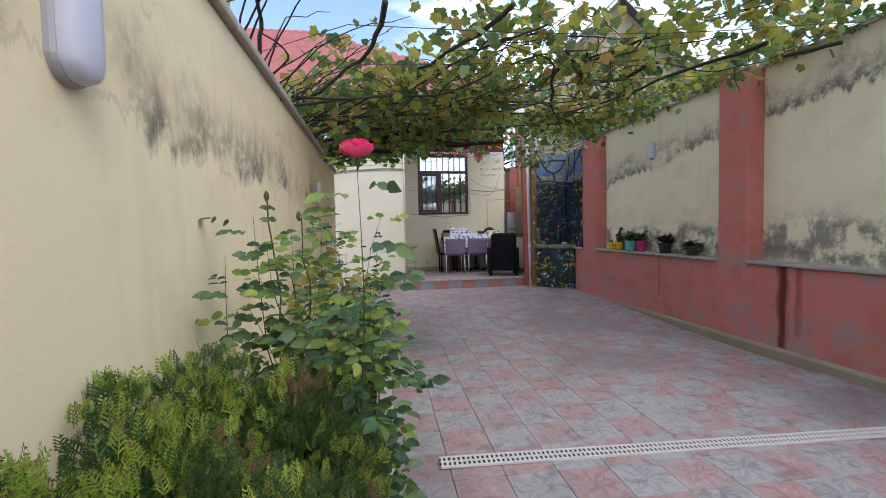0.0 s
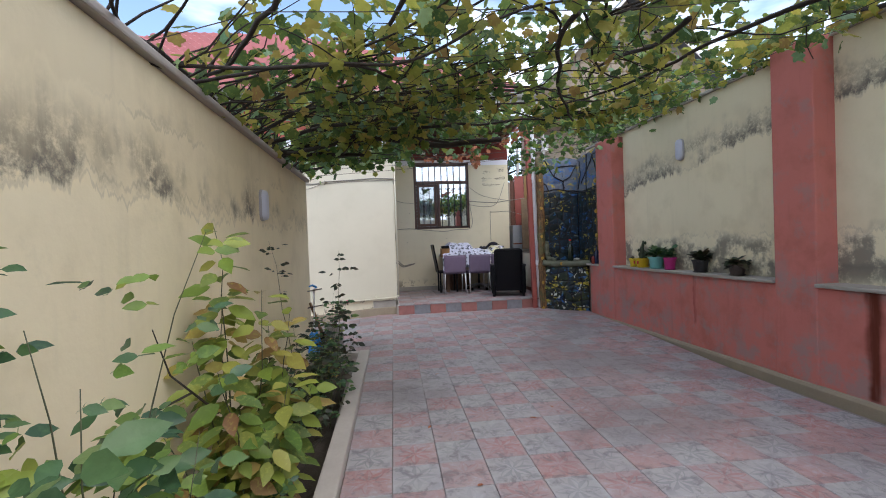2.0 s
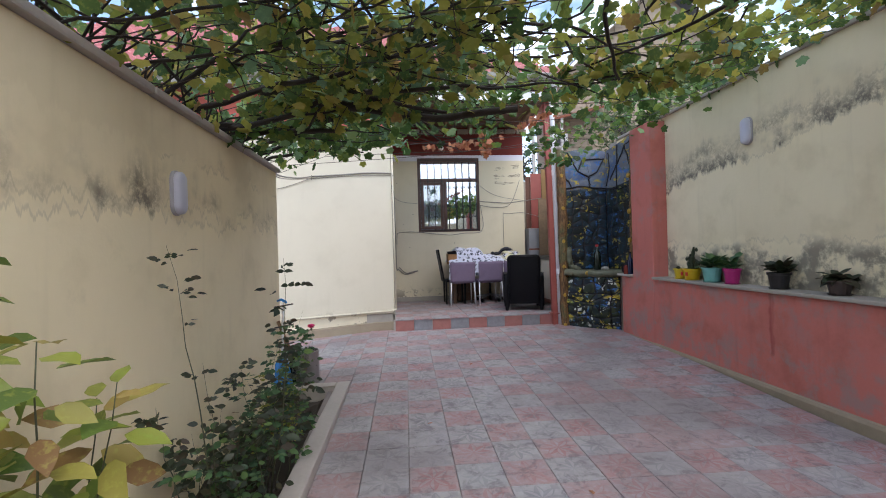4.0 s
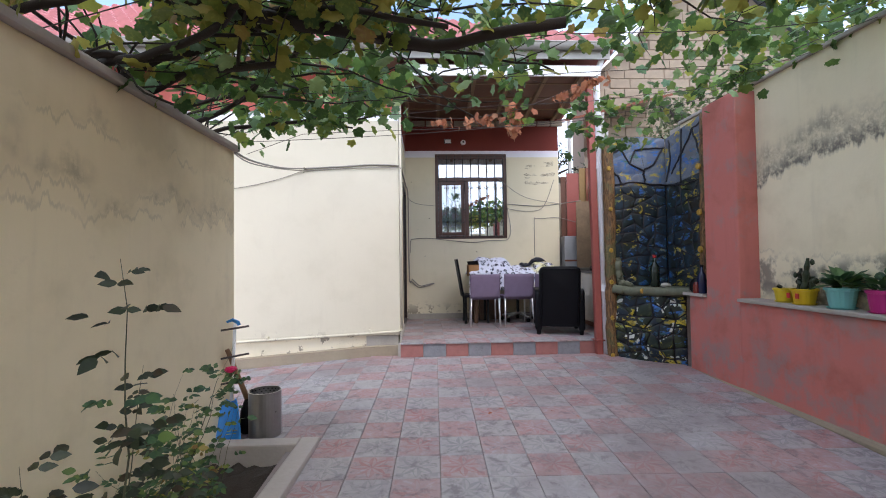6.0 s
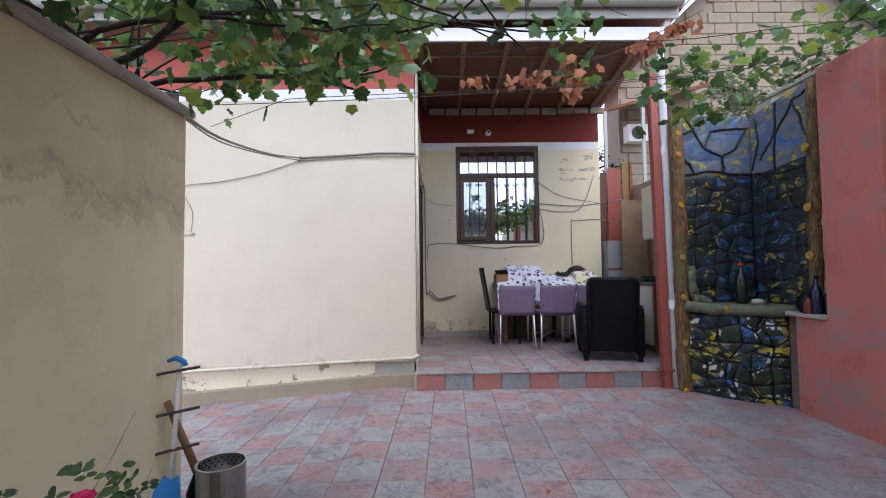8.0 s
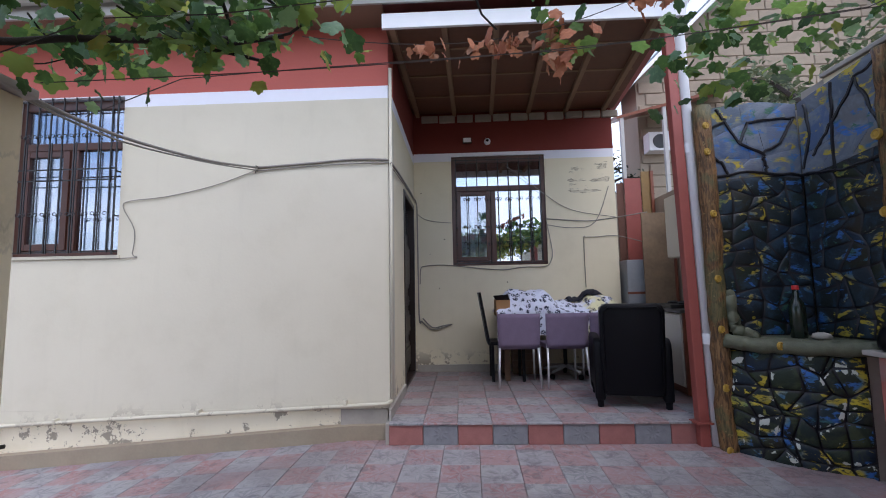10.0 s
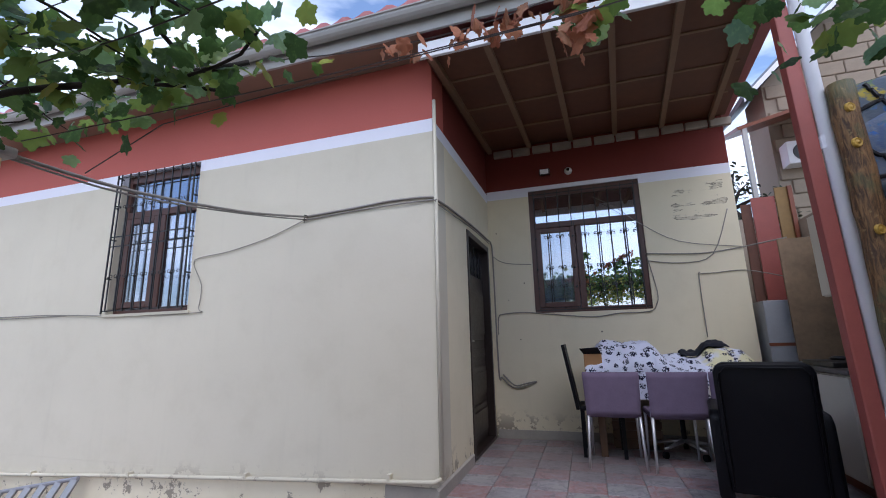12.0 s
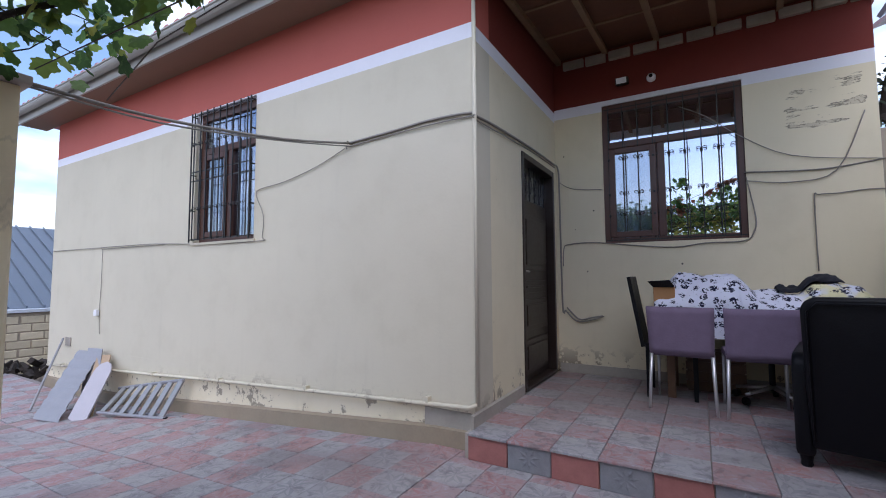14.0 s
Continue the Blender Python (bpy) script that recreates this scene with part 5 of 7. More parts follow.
# ---- plants ----
def leaf_material(name, stops, shine=0.4, trans=0.35):
    k = Nodes(name)
    r = k.math("FRACT", k.math("ADD", k.rnd(), k.island()))
    p = k.pos()
    col = k.ramp(r, stops)
    sp = k.noise(p, 55, 3)
    col = k.mix(k.math("MULTIPLY", k.step(sp, 0.5, 0.72), 0.35), col, tuple(min(1, c * 1.5) for c in stops[len(stops) // 2][1]))
    k.bump(k.noise(p, 120, 2), 0.25, 0.003)
    k.end(col, shine, 0.0, 0.4)
    tr = k.n.new("ShaderNodeBsdfTranslucent")
    k.link(col, tr.inputs[0])
    mx = k.n.new("ShaderNodeMixShader")
    mx.inputs[0].default_value = trans
    k.link(k.b.outputs[0], mx.inputs[1])
    k.link(tr.outputs[0], mx.inputs[2])
    k.link(mx.outputs[0], k.n["Material Output"].inputs[0])
    return k.mat


M_vineleaf = leaf_material("vine_leaf", [(0.0, (0.055, 0.10, 0.035)), (0.25, (0.09, 0.15, 0.045)), (0.45, (0.17, 0.21, 0.045)), (0.65, (0.27, 0.28, 0.055)), (0.85, (0.38, 0.33, 0.07)), (1.0, (0.27, 0.16, 0.06))], 0.5, 0.65)
M_vinegreen = leaf_material("green_vine_leaf", [(0.0, (0.045, 0.085, 0.03)), (0.35, (0.075, 0.14, 0.04)), (0.65, (0.12, 0.20, 0.05)), (0.88, (0.20, 0.26, 0.055)), (1.0, (0.30, 0.28, 0.06))], 0.45, 0.68)
M_vinebright = leaf_material("pale_vine_leaf", [(0.0, (0.14, 0.24, 0.15)), (0.5, (0.20, 0.33, 0.16)), (1.0, (0.30, 0.40, 0.15))], 0.45, 0.5)
M_dryleaf = leaf_material("dry_vine_leaf", [(0.0, (0.30, 0.10, 0.05)), (0.5, (0.38, 0.15, 0.07)), (1.0, (0.26, 0.13, 0.07))], 0.7, 0.25)
M_roseleaf = leaf_material("rose_leaf", [(0.0, (0.028, 0.065, 0.034)), (0.4, (0.045, 0.105, 0.045)), (0.7, (0.075, 0.145, 0.05)), (1.0, (0.13, 0.20, 0.05))], 0.4, 0.25)
M_roselime = leaf_material("young_rose_leaf", [(0.0, (0.10, 0.18, 0.035)), (0.6, (0.19, 0.28, 0.045)), (1.0, (0.33, 0.36, 0.065))], 0.42, 0.35)
M_yellowleaf = leaf_material("yellowing_leaf", [(0.0, (0.10, 0.16, 0.04)), (0.4, (0.19, 0.25, 0.055)), (0.7, (0.33, 0.33, 0.07)), (0.9, (0.44, 0.32, 0.10)), (1.0, (0.20, 0.10, 0.045))], 0.5, 0.35)
M_darkleaf = leaf_material("dark_rose_leaf", [(0.0, (0.016, 0.022, 0.014)), (0.6, (0.03, 0.045, 0.02)), (1.0, (0.05, 0.035, 0.02))], 0.45, 0.2)
M_thuja = leaf_material("thuja_spray", [(0.0, (0.02, 0.05, 0.022)), (0.4, (0.035, 0.085, 0.03)), (0.75, (0.075, 0.15, 0.035)), (0.92, (0.15, 0.23, 0.045)), (1.0, (0.22, 0.11, 0.055))], 0.6, 0.3)
M_thujatip = leaf_material("thuja_tip", [(0.0, (0.16, 0.27, 0.05)), (0.4, (0.26, 0.40, 0.06)), (0.78, (0.42, 0.54, 0.08)), (0.9, (0.28, 0.13, 0.07)), (1.0, (0.40, 0.22, 0.13))], 0.6, 0.4)
M_thujadry = leaf_material("dry_thuja", [(0.0, (0.10, 0.06, 0.035)), (0.5, (0.24, 0.12, 0.07)), (1.0, (0.13, 0.13, 0.05))], 0.7, 0.2)
M_petal = leaf_material("pink_petal", [(0.0, (0.68, 0.015, 0.12)), (0.5, (0.88, 0.05, 0.22)), (1.0, (0.95, 0.20, 0.40))], 0.5, 0.35)
M_cane = plain("dark_vine_wood", (0.028, 0.02, 0.015), 0.85, vary=0.5, scale=30, bump=0.8)
M_stem = plain("rose_stem", (0.07, 0.075, 0.035), 0.7, vary=0.4, scale=30)
M_wire = plain("rusty_wire", (0.06, 0.045, 0.04), 0.6)


def lobed():
    """A broad five-lobed vine leaf of unit length with a toothed edge, stalk at the origin, tip along +y."""
    key = ((-152, 0.46), (-118, 0.60), (-94, 0.50), (-60, 0.73), (-33, 0.56), (0, 0.88), (33, 0.56), (60, 0.73), (94, 0.50), (118, 0.60), (152, 0.46))
    out = []
    for i in range(len(key) - 1):
        (a0, r0), (a1, r1) = key[i], key[i + 1]
        for f_, tooth in ((0.0, 1.0), (0.36, 1.07), (0.60, 0.94)):
            q, r = radians(a0 + (a1 - a0) * f_), (r0 + (r1 - r0) * f_) * tooth
            out.append((r * math.sin(q), 0.30 + r * math.cos(q) * 0.85, -0.14 * r * r + 0.05 * math.cos(5 * q)))
    q = radians(key[-1][0])
    out.append((0.46 * math.sin(q), 0.30 + 0.46 * math.cos(q) * 0.85, 0.0))
    n = len(out)
    return [(0, 0.0, 0.0), (0, 0.32, 0.05)] + out, [(1, 2 + i, 3 + i) for i in range(n - 1)] + [(0, 2, 1), (0, 1, n + 1)]


def oval():
    """A pointed oval leaflet, folded along its rib."""
    pts = [(0, 0, 0), (0, 0.5, -0.03), (0, 1.0, -0.12)]
    side = [(0.18, 0.15), (0.285, 0.42), (0.175, 0.75)]
    vs = pts + [(x, y, 0.05 - 0.06 * y) for x, y in side] + [(-x, y, 0.05 - 0.06 * y) for x, y in side]
    return vs, [(0, 3, 1), (3, 4, 1), (4, 5, 1), (5, 2, 1), (0, 1, 6), (6, 1, 7), (7, 1, 8), (8, 1, 2)]


def frame_at(pos, tip, up, size):
    """Where a leaf sits: tip along its length, up roughly out of its face."""
    y = Vector(tip).normalized()
    x = y.cross(Vector(up))
    if x.length < 1e-3:
        x = Vector((1, 0, 0))
    x.normalize()
    z = x.cross(y)
    m = Matrix((x, y, z)).transposed().to_4x4()
    return Matrix.Translation(pos) @ m @ Matrix.Diagonal((size, size, size, 1))


def leaf_mass(name, base, places, material, parent, label="", stuff=True):
    """Many leaves in one mesh."""
    vs, fs = base
    b = np.array([(*v, 1.0) for v in vs])
    ms = np.array([np.array(m) for m in places])
    allv = np.einsum("nij,kj->nki", ms, b)[:, :, :3].reshape(-1, 3)
    k = len(vs)
    allf = [tuple(i + n * k for i in f) for n in range(len(places)) for f in fs]
    me = bpy.data.meshes.new(name)
    me.from_pydata(allv.tolist(), [], allf)
    me.materials.append(material)
    me.polygons.foreach_set("use_smooth", [True] * len(me.polygons))
    me.update()
    ob = new(name, me)
    ob.parent = parent
    if stuff:
        ob["kind"] = "stuff"
    if label:
        ob["label"] = label
    return ob


def leaf_parts(name, base, places, material, parent):
    """Single leaves that share one mesh."""
    me = bpy.data.meshes.new(name)
    me.from_pydata(*[base[0], [], base[1]])
    me.materials.append(material)
    me.polygons.foreach_set("use_smooth", [True] * len(me.polygons))
    for m in places:
        ob = new(name, me)
        ob.parent = parent
        ob.matrix_basis = m


rv = random.Random(5)
LOBED, OVAL = lobed(), oval()


def canopy_z(x, y):
    z = 2.34 + 0.075 * (x + 0.4) + 0.05 * noise.noise((x * 0.9, y * 0.9, 1.0))
    return z + (0.22 * min(1.0, max(0.0, (x - 3.3) / 0.6)))


vine = thing("grape_vine", "grape vine on wires roofing the yard, leaves turning yellow", "vine")
# wires across the yard
for i in range(11):
    yy = 2.3 + i * 0.5
    pts = [(-0.45 + 4.6 * j / 10, yy, canopy_z(-0.45 + 4.6 * j / 10, yy) - 0.03 - 0.05 * math.sin(math.pi * j / 10)) for j in range(11)]
    pts[0] = (-0.46, yy, 2.18)
    pts[-1] = (4.12, yy, 2.87)
    part("wire", Shape().tube(pts, 0.003, 4), M_wire, vine)
canes = []


def cane(p, d, length, r0, r1, wander, sag=0.0):
    """A wandering cane that keeps near the canopy's height."""
    pts, rs, n = [Vector(p)], [r0], max(4, int(length / 0.12))
    d = Vector(d).normalized()
    for i in range(n):
        d = (d + Vector((rv.gauss(0, wander), rv.gauss(0, wander), rv.gauss(0, wander * 0.5)))).normalized()
        q = pts[-1] + d * (length / n)
        zc = canopy_z(q.x, q.y) - sag
        q.z += (zc - q.z) * 0.16
        if q.y > (7.25 if q.x < 0.8 else 7.0) or q.z < zc - 0.22:
            break
        pts.append(q)
        rs.append(r0 + (r1 - r0) * (i + 1) / n)
    if len(pts) < 3:
        return pts
    canes.append(pts)
    part("cane", Shape().tube(pts, rs, 6), M_cane, vine, "", smooth=True)
    return pts


# thick canes rise over the garden wall and fan out across the yard
for i in range(16):
    y0 = 3.5 + i * 0.215
    main = cane((-0.50, y0 + rv.uniform(-0.1, 0.1), 2.18), (1.0, rv.uniform(-0.25, 0.35), 0.15), rv.uniform(3.0, 4.6), rv.uniform(0.005, 0.010) if y0 < 4.8 else rv.uniform(0.010, 0.022), 0.004, 0.2, rv.uniform(-0.02, 0.08))
    for j in range(3):
        k = rv.randrange(3, len(main) - 2)
        cane(main[k], (rv.uniform(0.2, 1), rv.uniform(-1, 1), rv.uniform(-0.1, 0.2)), rv.uniform(0.7, 1.8), 0.009, 0.003, 0.22)
for i in range(7):
    y0 = 6.9 - 0.75 * i
    cane((-0.52 + rv.uniform(-0.05, 0.02), y0, 2.22 + 0.05 * (i % 3)), (0.02, -1, 0.02), 1.7, 0.013, 0.003, 0.12, 0.10)
for i in range(6):
    cane((0.2 + 0.65 * i, 2.5 + rv.uniform(0, 1), canopy_z(0.5 * i, 3)), (rv.uniform(-0.3, 0.3), 1, 0), rv.uniform(2.5, 4.2), 0.016, 0.005, 0.15)
for i in range(240):
    src = rv.choice(canes[:50])
    p = src[rv.randrange(len(src))]
    cane(p, (rv.uniform(-1, 1), rv.uniform(-1, 1), rv.uniform(-0.4, 0.3)), rv.uniform(0.3, 0.8), 0.004, 0.0015, 0.3)
for i in range(55):
    cane((-0.50 + rv.uniform(-0.03, 0.05), rv.uniform(2.6, 6.8), 2.17), (rv.uniform(0.1, 1.0), rv.uniform(-0.9, 0.9), rv.uniform(0.1, 0.9)), rv.uniform(0.4, 1.1), 0.006, 0.002, 0.22)
# the big bent limb near the open edge
cane((-0.1, 5.4, 2.40), (1, 0.05, -0.1), 2.6, 0.034, 0.02, 0.12, 0.02)

near, far_, pale, green = [], [], [], []


def vine_leaf(p, spread=1.0):
    s_ = rv.uniform(0.048, 0.088) if p[1] < 5.6 else rv.uniform(0.045, 0.09)
    tip = Vector((rv.gauss(0, 0.6), rv.gauss(0, 0.6), -rv.uniform(0.15, 1.3)))
    up = Vector((rv.gauss(0, 0.55), rv.gauss(0, 0.55) - 0.25, 1.0))
    m = frame_at(p, tip, up, s_)
    if rv.random() < (0.08 if p[1] < 5.8 else 0.18):
        pale.append(m)
    elif p[1] > 6.2 and len(near) < 290 and rv.random() < 0.35:
        near.append(m)
    elif p[1] > 5.3 + 0.8 * rv.random():
        green.append(m)
    else:
        far_.append(m)


def open_sky(x, y):
    return x < 0.35 and y < 3.5 and rv.random() < 0.93


count = 0
while count < 5600:
    if rv.random() < 0.55:
        src = rv.choice(canes)
        p = src[rv.randrange(len(src))] + Vector((rv.gauss(0, 0.09), rv.gauss(0, 0.09), rv.gauss(0.07, 0.08)))
    else:
        x, y = rv.uniform(-0.2, 4.25), rv.uniform(2.2, 6.95)
        if noise.noise((x * 1.5, y * 1.5, 7.0)) < -0.06:
            continue
        p = Vector((x, y, canopy_z(x, y) + rv.gauss(0.14, 0.10)))
    if p.y < 5.0 and p.x < 2.6 and rv.random() < 0.45:
        continue
    if open_sky(p.x, p.y) or p.y > (7.28 if p.x < 0.85 else 7.0 if p.x > 3.2 else 6.55) or p.y < 2.0 or p.z < canopy_z(p.x, p.y) - 0.2 or (p.x < 0.0 and p.y > 6.4 and rv.random() < 0.5) or p.x < -0.7:
        continue
    vine_leaf(p)
    count += 1
# unseen leaves overhead, added to shade the near paving and east wall
for i in range(1000):
    x, y = rv.uniform(0.9, 4.2), rv.uniform(-1.8, 2.2)
    vine_leaf(Vector((x, y, canopy_z(x, y) + rv.gauss(0.12, 0.1))))
# a thick heap of leaves over the tall wall
for i in range(950):
    y = rv.uniform(1.4, 7.9)
    vine_leaf(Vector((rv.gauss(4.0, 0.26), y, 2.84 + abs(rv.gauss(0, 0.18)))))
for i in range(290):
    x, y = rv.uniform(-0.4, 0.95), rv.uniform(6.3, 7.28)
    vine_leaf(Vector((x, y, canopy_z(x, y) + rv.gauss(0.04, 0.09))))
# trailing shoots at the open edge
for i in range(9):
    x = rv.choice((rv.uniform(-0.3, 0.9), rv.uniform(-0.3, 0.7), rv.uniform(3.0, 4.0)))
    sh = cane((x, 6.8, canopy_z(x, 6.8)), (rv.uniform(-0.4, 0.4), 1, -0.15), rv.uniform(0.2, 0.4), 0.004, 0.002, 0.12, 0.02)
    for q in sh:
        for j in range(3):
            vine_leaf(q + Vector((rv.gauss(0, 0.05), rv.gauss(0, 0.05), rv.gauss(0, 0.05))))
# hanging spray before the porch and one at the post
for x0, y0, z0, n, wide, drop in ((1.88, 7.48, 3.02, 46, 0.07, 0.42), (2.60, 7.55, 2.80, 60, 0.12, 0.28), (2.90, 7.70, 2.85, 60, 0.14, 0.30), (3.45, 7.8, 2.98, 60, 0.2, 0.16)):
    for i in range(n):
        vine_leaf(Vector((x0 + rv.gauss(0, wide), y0 + rv.gauss(0, wide), z0 - min(0.5, abs(rv.gauss(0, drop))))))
leaf_mass("leaf_canopy", LOBED, far_, M_vineleaf, vine, "dense green and yellowing lobed leaves")
leaf_mass("pale_leaf_canopy", LOBED, pale, M_vinebright, vine, "pale bluish-green lobed leaves")
leaf_mass("edge_leaf_canopy", LOBED, green, M_vinegreen, vine, "fresh green lobed leaves at the open edge")
leaf_parts("leaf", LOBED, near, M_vinegreen, vine)
# dried brown leaves along the last wire
dry = []
w0, w1 = Vector((0.6, 7.30, 2.54)), Vector((2.75, 7.45, 3.0))
dp_ = [w0.lerp(w1, i / 20) + Vector((0, 0, -0.22 * math.sin(math.pi * i / 20))) for i in range(21)]
part("wire", Shape().tube(dp_, 0.003, 4), M_wire, vine)
dp2 = [Vector((-0.4, 7.0, 2.2)).lerp(Vector((3.9, 7.6, 2.8)), i / 20) + Vector((0, 0, -0.08 * math.sin(math.pi * i / 20))) for i in range(21)]
part("wire", Shape().tube(dp2, 0.003, 4), M_wire, vine)
for i in range(100):
    f_ = rv.choice((0.30, 0.37, 0.42, 0.46, 0.5, 0.70, 0.76, 0.80, 0.84, 0.88, 0.91, 0.94, 0.96)) + rv.gauss(0, 0.025)
    f_ = min(0.97, max(0.2, f_))
    p = dp_[int(f_ * 20)].lerp(dp_[min(20, int(f_ * 20) + 1)], rv.random())
    dry.append(frame_at(p + Vector((rv.gauss(0, 0.02), rv.gauss(0, 0.03), -abs(rv.gauss(0, 0.03)))), (rv.gauss(0, 0.4), rv.gauss(0, 0.4), -1), (rv.gauss(0, 1), rv.gauss(0, 1), 0.1), rv.uniform(0.035, 0.068)))
for i in range(30):
    dry.append(frame_at((1.84 + rv.gauss(0, 0.03), 7.42 + rv.gauss(0, 0.03), 2.66 - rv.uniform(0, 0.30)), (rv.gauss(0, 0.4), rv.gauss(0, 0.4), -1), (rv.gauss(0, 1), rv.gauss(0, 1), 0.1), rv.uniform(0.04, 0.07)))
leaf_mass("dry_leaves", LOBED, dry, M_dryleaf, vine, "withered red-brown hanging leaves", False)


# ---- flower bed ----
def stem_path(base, top, bow, n=9):
    b, t = Vector(base), Vector(top)
    return [b.lerp(t, i / n) + Vector((bow[0], bow[1], 0)) * math.sin(math.pi * i / n) + Vector((rv.gauss(0, 0.006), rv.gauss(0, 0.006), 0)) for i in range(n + 1)]


def compound(p, d, size, out, n=5):
    """A leaf stalk with a pair or two of leaflets and one at its tip."""
    d = Vector(d).normalized()
    side = d.cross(Vector((0, 0, 1)))
    side = side.normalized() if side.length > 0.01 else Vector((1, 0, 0))
    up = Vector((rv.gauss(0.1, 0.7), rv.gauss(-0.7, 0.5), 0.65))
    L = size * 1.5
    out.append(frame_at(p + d * L, d + Vector((0, 0, -0.35)), up, size))
    for k in range((n - 1) // 2):
        q = p + d * L * (0.45 + 0.42 * k)
        for sg in (-1, 1):
            out.append(frame_at(q, d * 0.5 + side * sg + Vector((0, 0, -0.2)), up, size * rv.uniform(0.7, 0.95)))


def bush(name, label, stems, spec, flowers=(), leaflet=OVAL):
    """stems: (base, top, bow, radius). spec: (material, from, to, leaves a stem, size, reach)."""
    pl_ = thing(name, label, "shrub")
    paths = []
    for base, top, bow, r in stems:
        pts = stem_path(base, top, bow)
        paths.append(pts)
        part("stem", Shape().tube(pts, [r * (0.8 - 0.68 * i / 9) for i in range(10)], 6), M_stem, pl_, "", smooth=True)
    for nm, mat, lo, hi, n, size, reach in spec:
        out = []
        for pts in paths:
            for i in range(n):
                f_ = rv.uniform(lo, hi) * 9
                p = pts[int(f_)].lerp(pts[min(9, int(f_) + 1)], f_ % 1)
                a = rv.uniform(0, 2 * math.pi)
                d = Vector((math.cos(a), math.sin(a), rv.uniform(-0.2, 0.7)))
                compound(p + d * rv.uniform(0, reach), d, size * rv.uniform(0.7, 1.25), out, rv.choice((3, 5, 5)))
        if out:
            if len(out) <= 300:
                leaf_parts(nm, leaflet, out, mat, pl_)
            else:
                leaf_mass(nm, leaflet, out, mat, pl_, "", len(out) > 300)
    return pl_


def rose_bloom(parent, c, r, name="bloom"):
    """Layers of cupped petals."""
    bl = part(name, Shape().lathe([(0.003, -0.02), (0.0065, -0.014), (0.006, -0.004), (0.003, 0.0)], c, 14), M_stem, parent, "deep pink rose bloom")
    def petal():
        s = Shape().sheet(lambda u, v: ((u - 0.5) * (0.38 + 0.62 * math.sin(min(1, v * 1.05) * math.pi * 0.62)), (v - 0.25 * max(0, v - 0.6)) * (1 - 0.38 * (2 * u - 1) ** 2 * v), 0.32 * v * v - 0.22 * max(0, v - 0.55) ** 1.3 + 0.28 * (u - 0.5) ** 2 + 0.05 * v * math.sin(15 * u) + 0.03 * v * math.sin(7 * u + 1)), 8, 7)
        return s.mesh("petal", M_petal, True)
    pm = petal()
    for ring, (n, tilt, size) in enumerate(((6, 14, 1.0), (6, 32, 1.02), (6, 48, 0.95), (5, 62, 0.85), (4, 76, 0.7))):
        for i in range(n):
            ob = new("petal", pm)
            ob.parent = bl
            ob.matrix_basis = pose(*c, 0, 0, 360 * i / n + ring * 31 + rv.uniform(-8, 8)) @ pose(0, 0, 0, tilt + rv.uniform(-6, 6), 0, 0) @ Matrix.Diagonal((r * size, r * size, r * size, 1))


def soil(y):
    return -0.05


rs = []
for i in range(16):
    bx, by = rv.uniform(-0.28, 0.02), rv.uniform(1.65, 2.2)
    rs.append(((bx, by, -0.06), (bx + rv.uniform(-0.22, 0.26), by + rv.uniform(-0.2, 0.3), rv.uniform(0.8, 1.36)), (rv.uniform(-0.06, 0.06), rv.uniform(-0.05, 0.05)), 0.006))
rs.append(((-0.03, 1.85, -0.06), (0.076, 1.50, 1.44), (0.04, 0.10), 0.006))
rose = bush("rose_bush", "tall rose bush with one deep pink bloom in the bed", rs,
            [("leaf_mass_dark", M_roseleaf, 0.10, 0.74, 32, 0.056, 0.14), ("leaf_mass_green", M_roseleaf, 0.5, 0.97, 9, 0.054, 0.07), ("young_leaf", M_roselime, 0.45, 1.0, 9, 0.048, 0.06)])
rose_bloom(rose, (0.076, 1.50, 1.445), 0.056)
high = []
for i in range(9):
    p = Vector((-0.03, 1.85, -0.06)).lerp(Vector((0.076, 1.50, 1.44)), 0.60 + 0.038 * i) + Vector((0.04, 0.10, 0)) * math.sin(math.pi * (0.60 + 0.038 * i))
    a = i * 2.4
    compound(p, (math.cos(a), math.sin(a), 0.35), 0.052 - 0.003 * i, high, 3 if i > 4 else 5)
leaf_parts("high_leaf", OVAL, high, M_roselime, rose)
high = []
for bx, by, bz in ((-0.26, 2.05, 1.40), (-0.16, 2.1, 1.33), (-0.10, 1.95, 1.36)):
    for i in range(12):
        a = i * 2.4 + bx * 40
        compound(Vector((bx + 0.02, by, bz - 0.05 - 0.045 * i)), (math.cos(a), math.sin(a), 0.3), 0.036 + 0.0015 * i, high, 5)
leaf_parts("upper_leaf", OVAL, high, M_roseleaf, rose)
for x, y, z in ((-0.26, 2.05, 1.40), (-0.16, 2.1, 1.33)):
    part("bud", Shape().lathe([(0.003, -0.02), (0.010, -0.006), (0.009, 0.006), (0.002, 0.018)], (x, y, z), 7), M_stem, rose)
    part("stem", Shape().tube(stem_path((x + 0.02, y, 0.6), (x, y, z), (0.02, 0)), 0.003, 5), M_stem, rose)

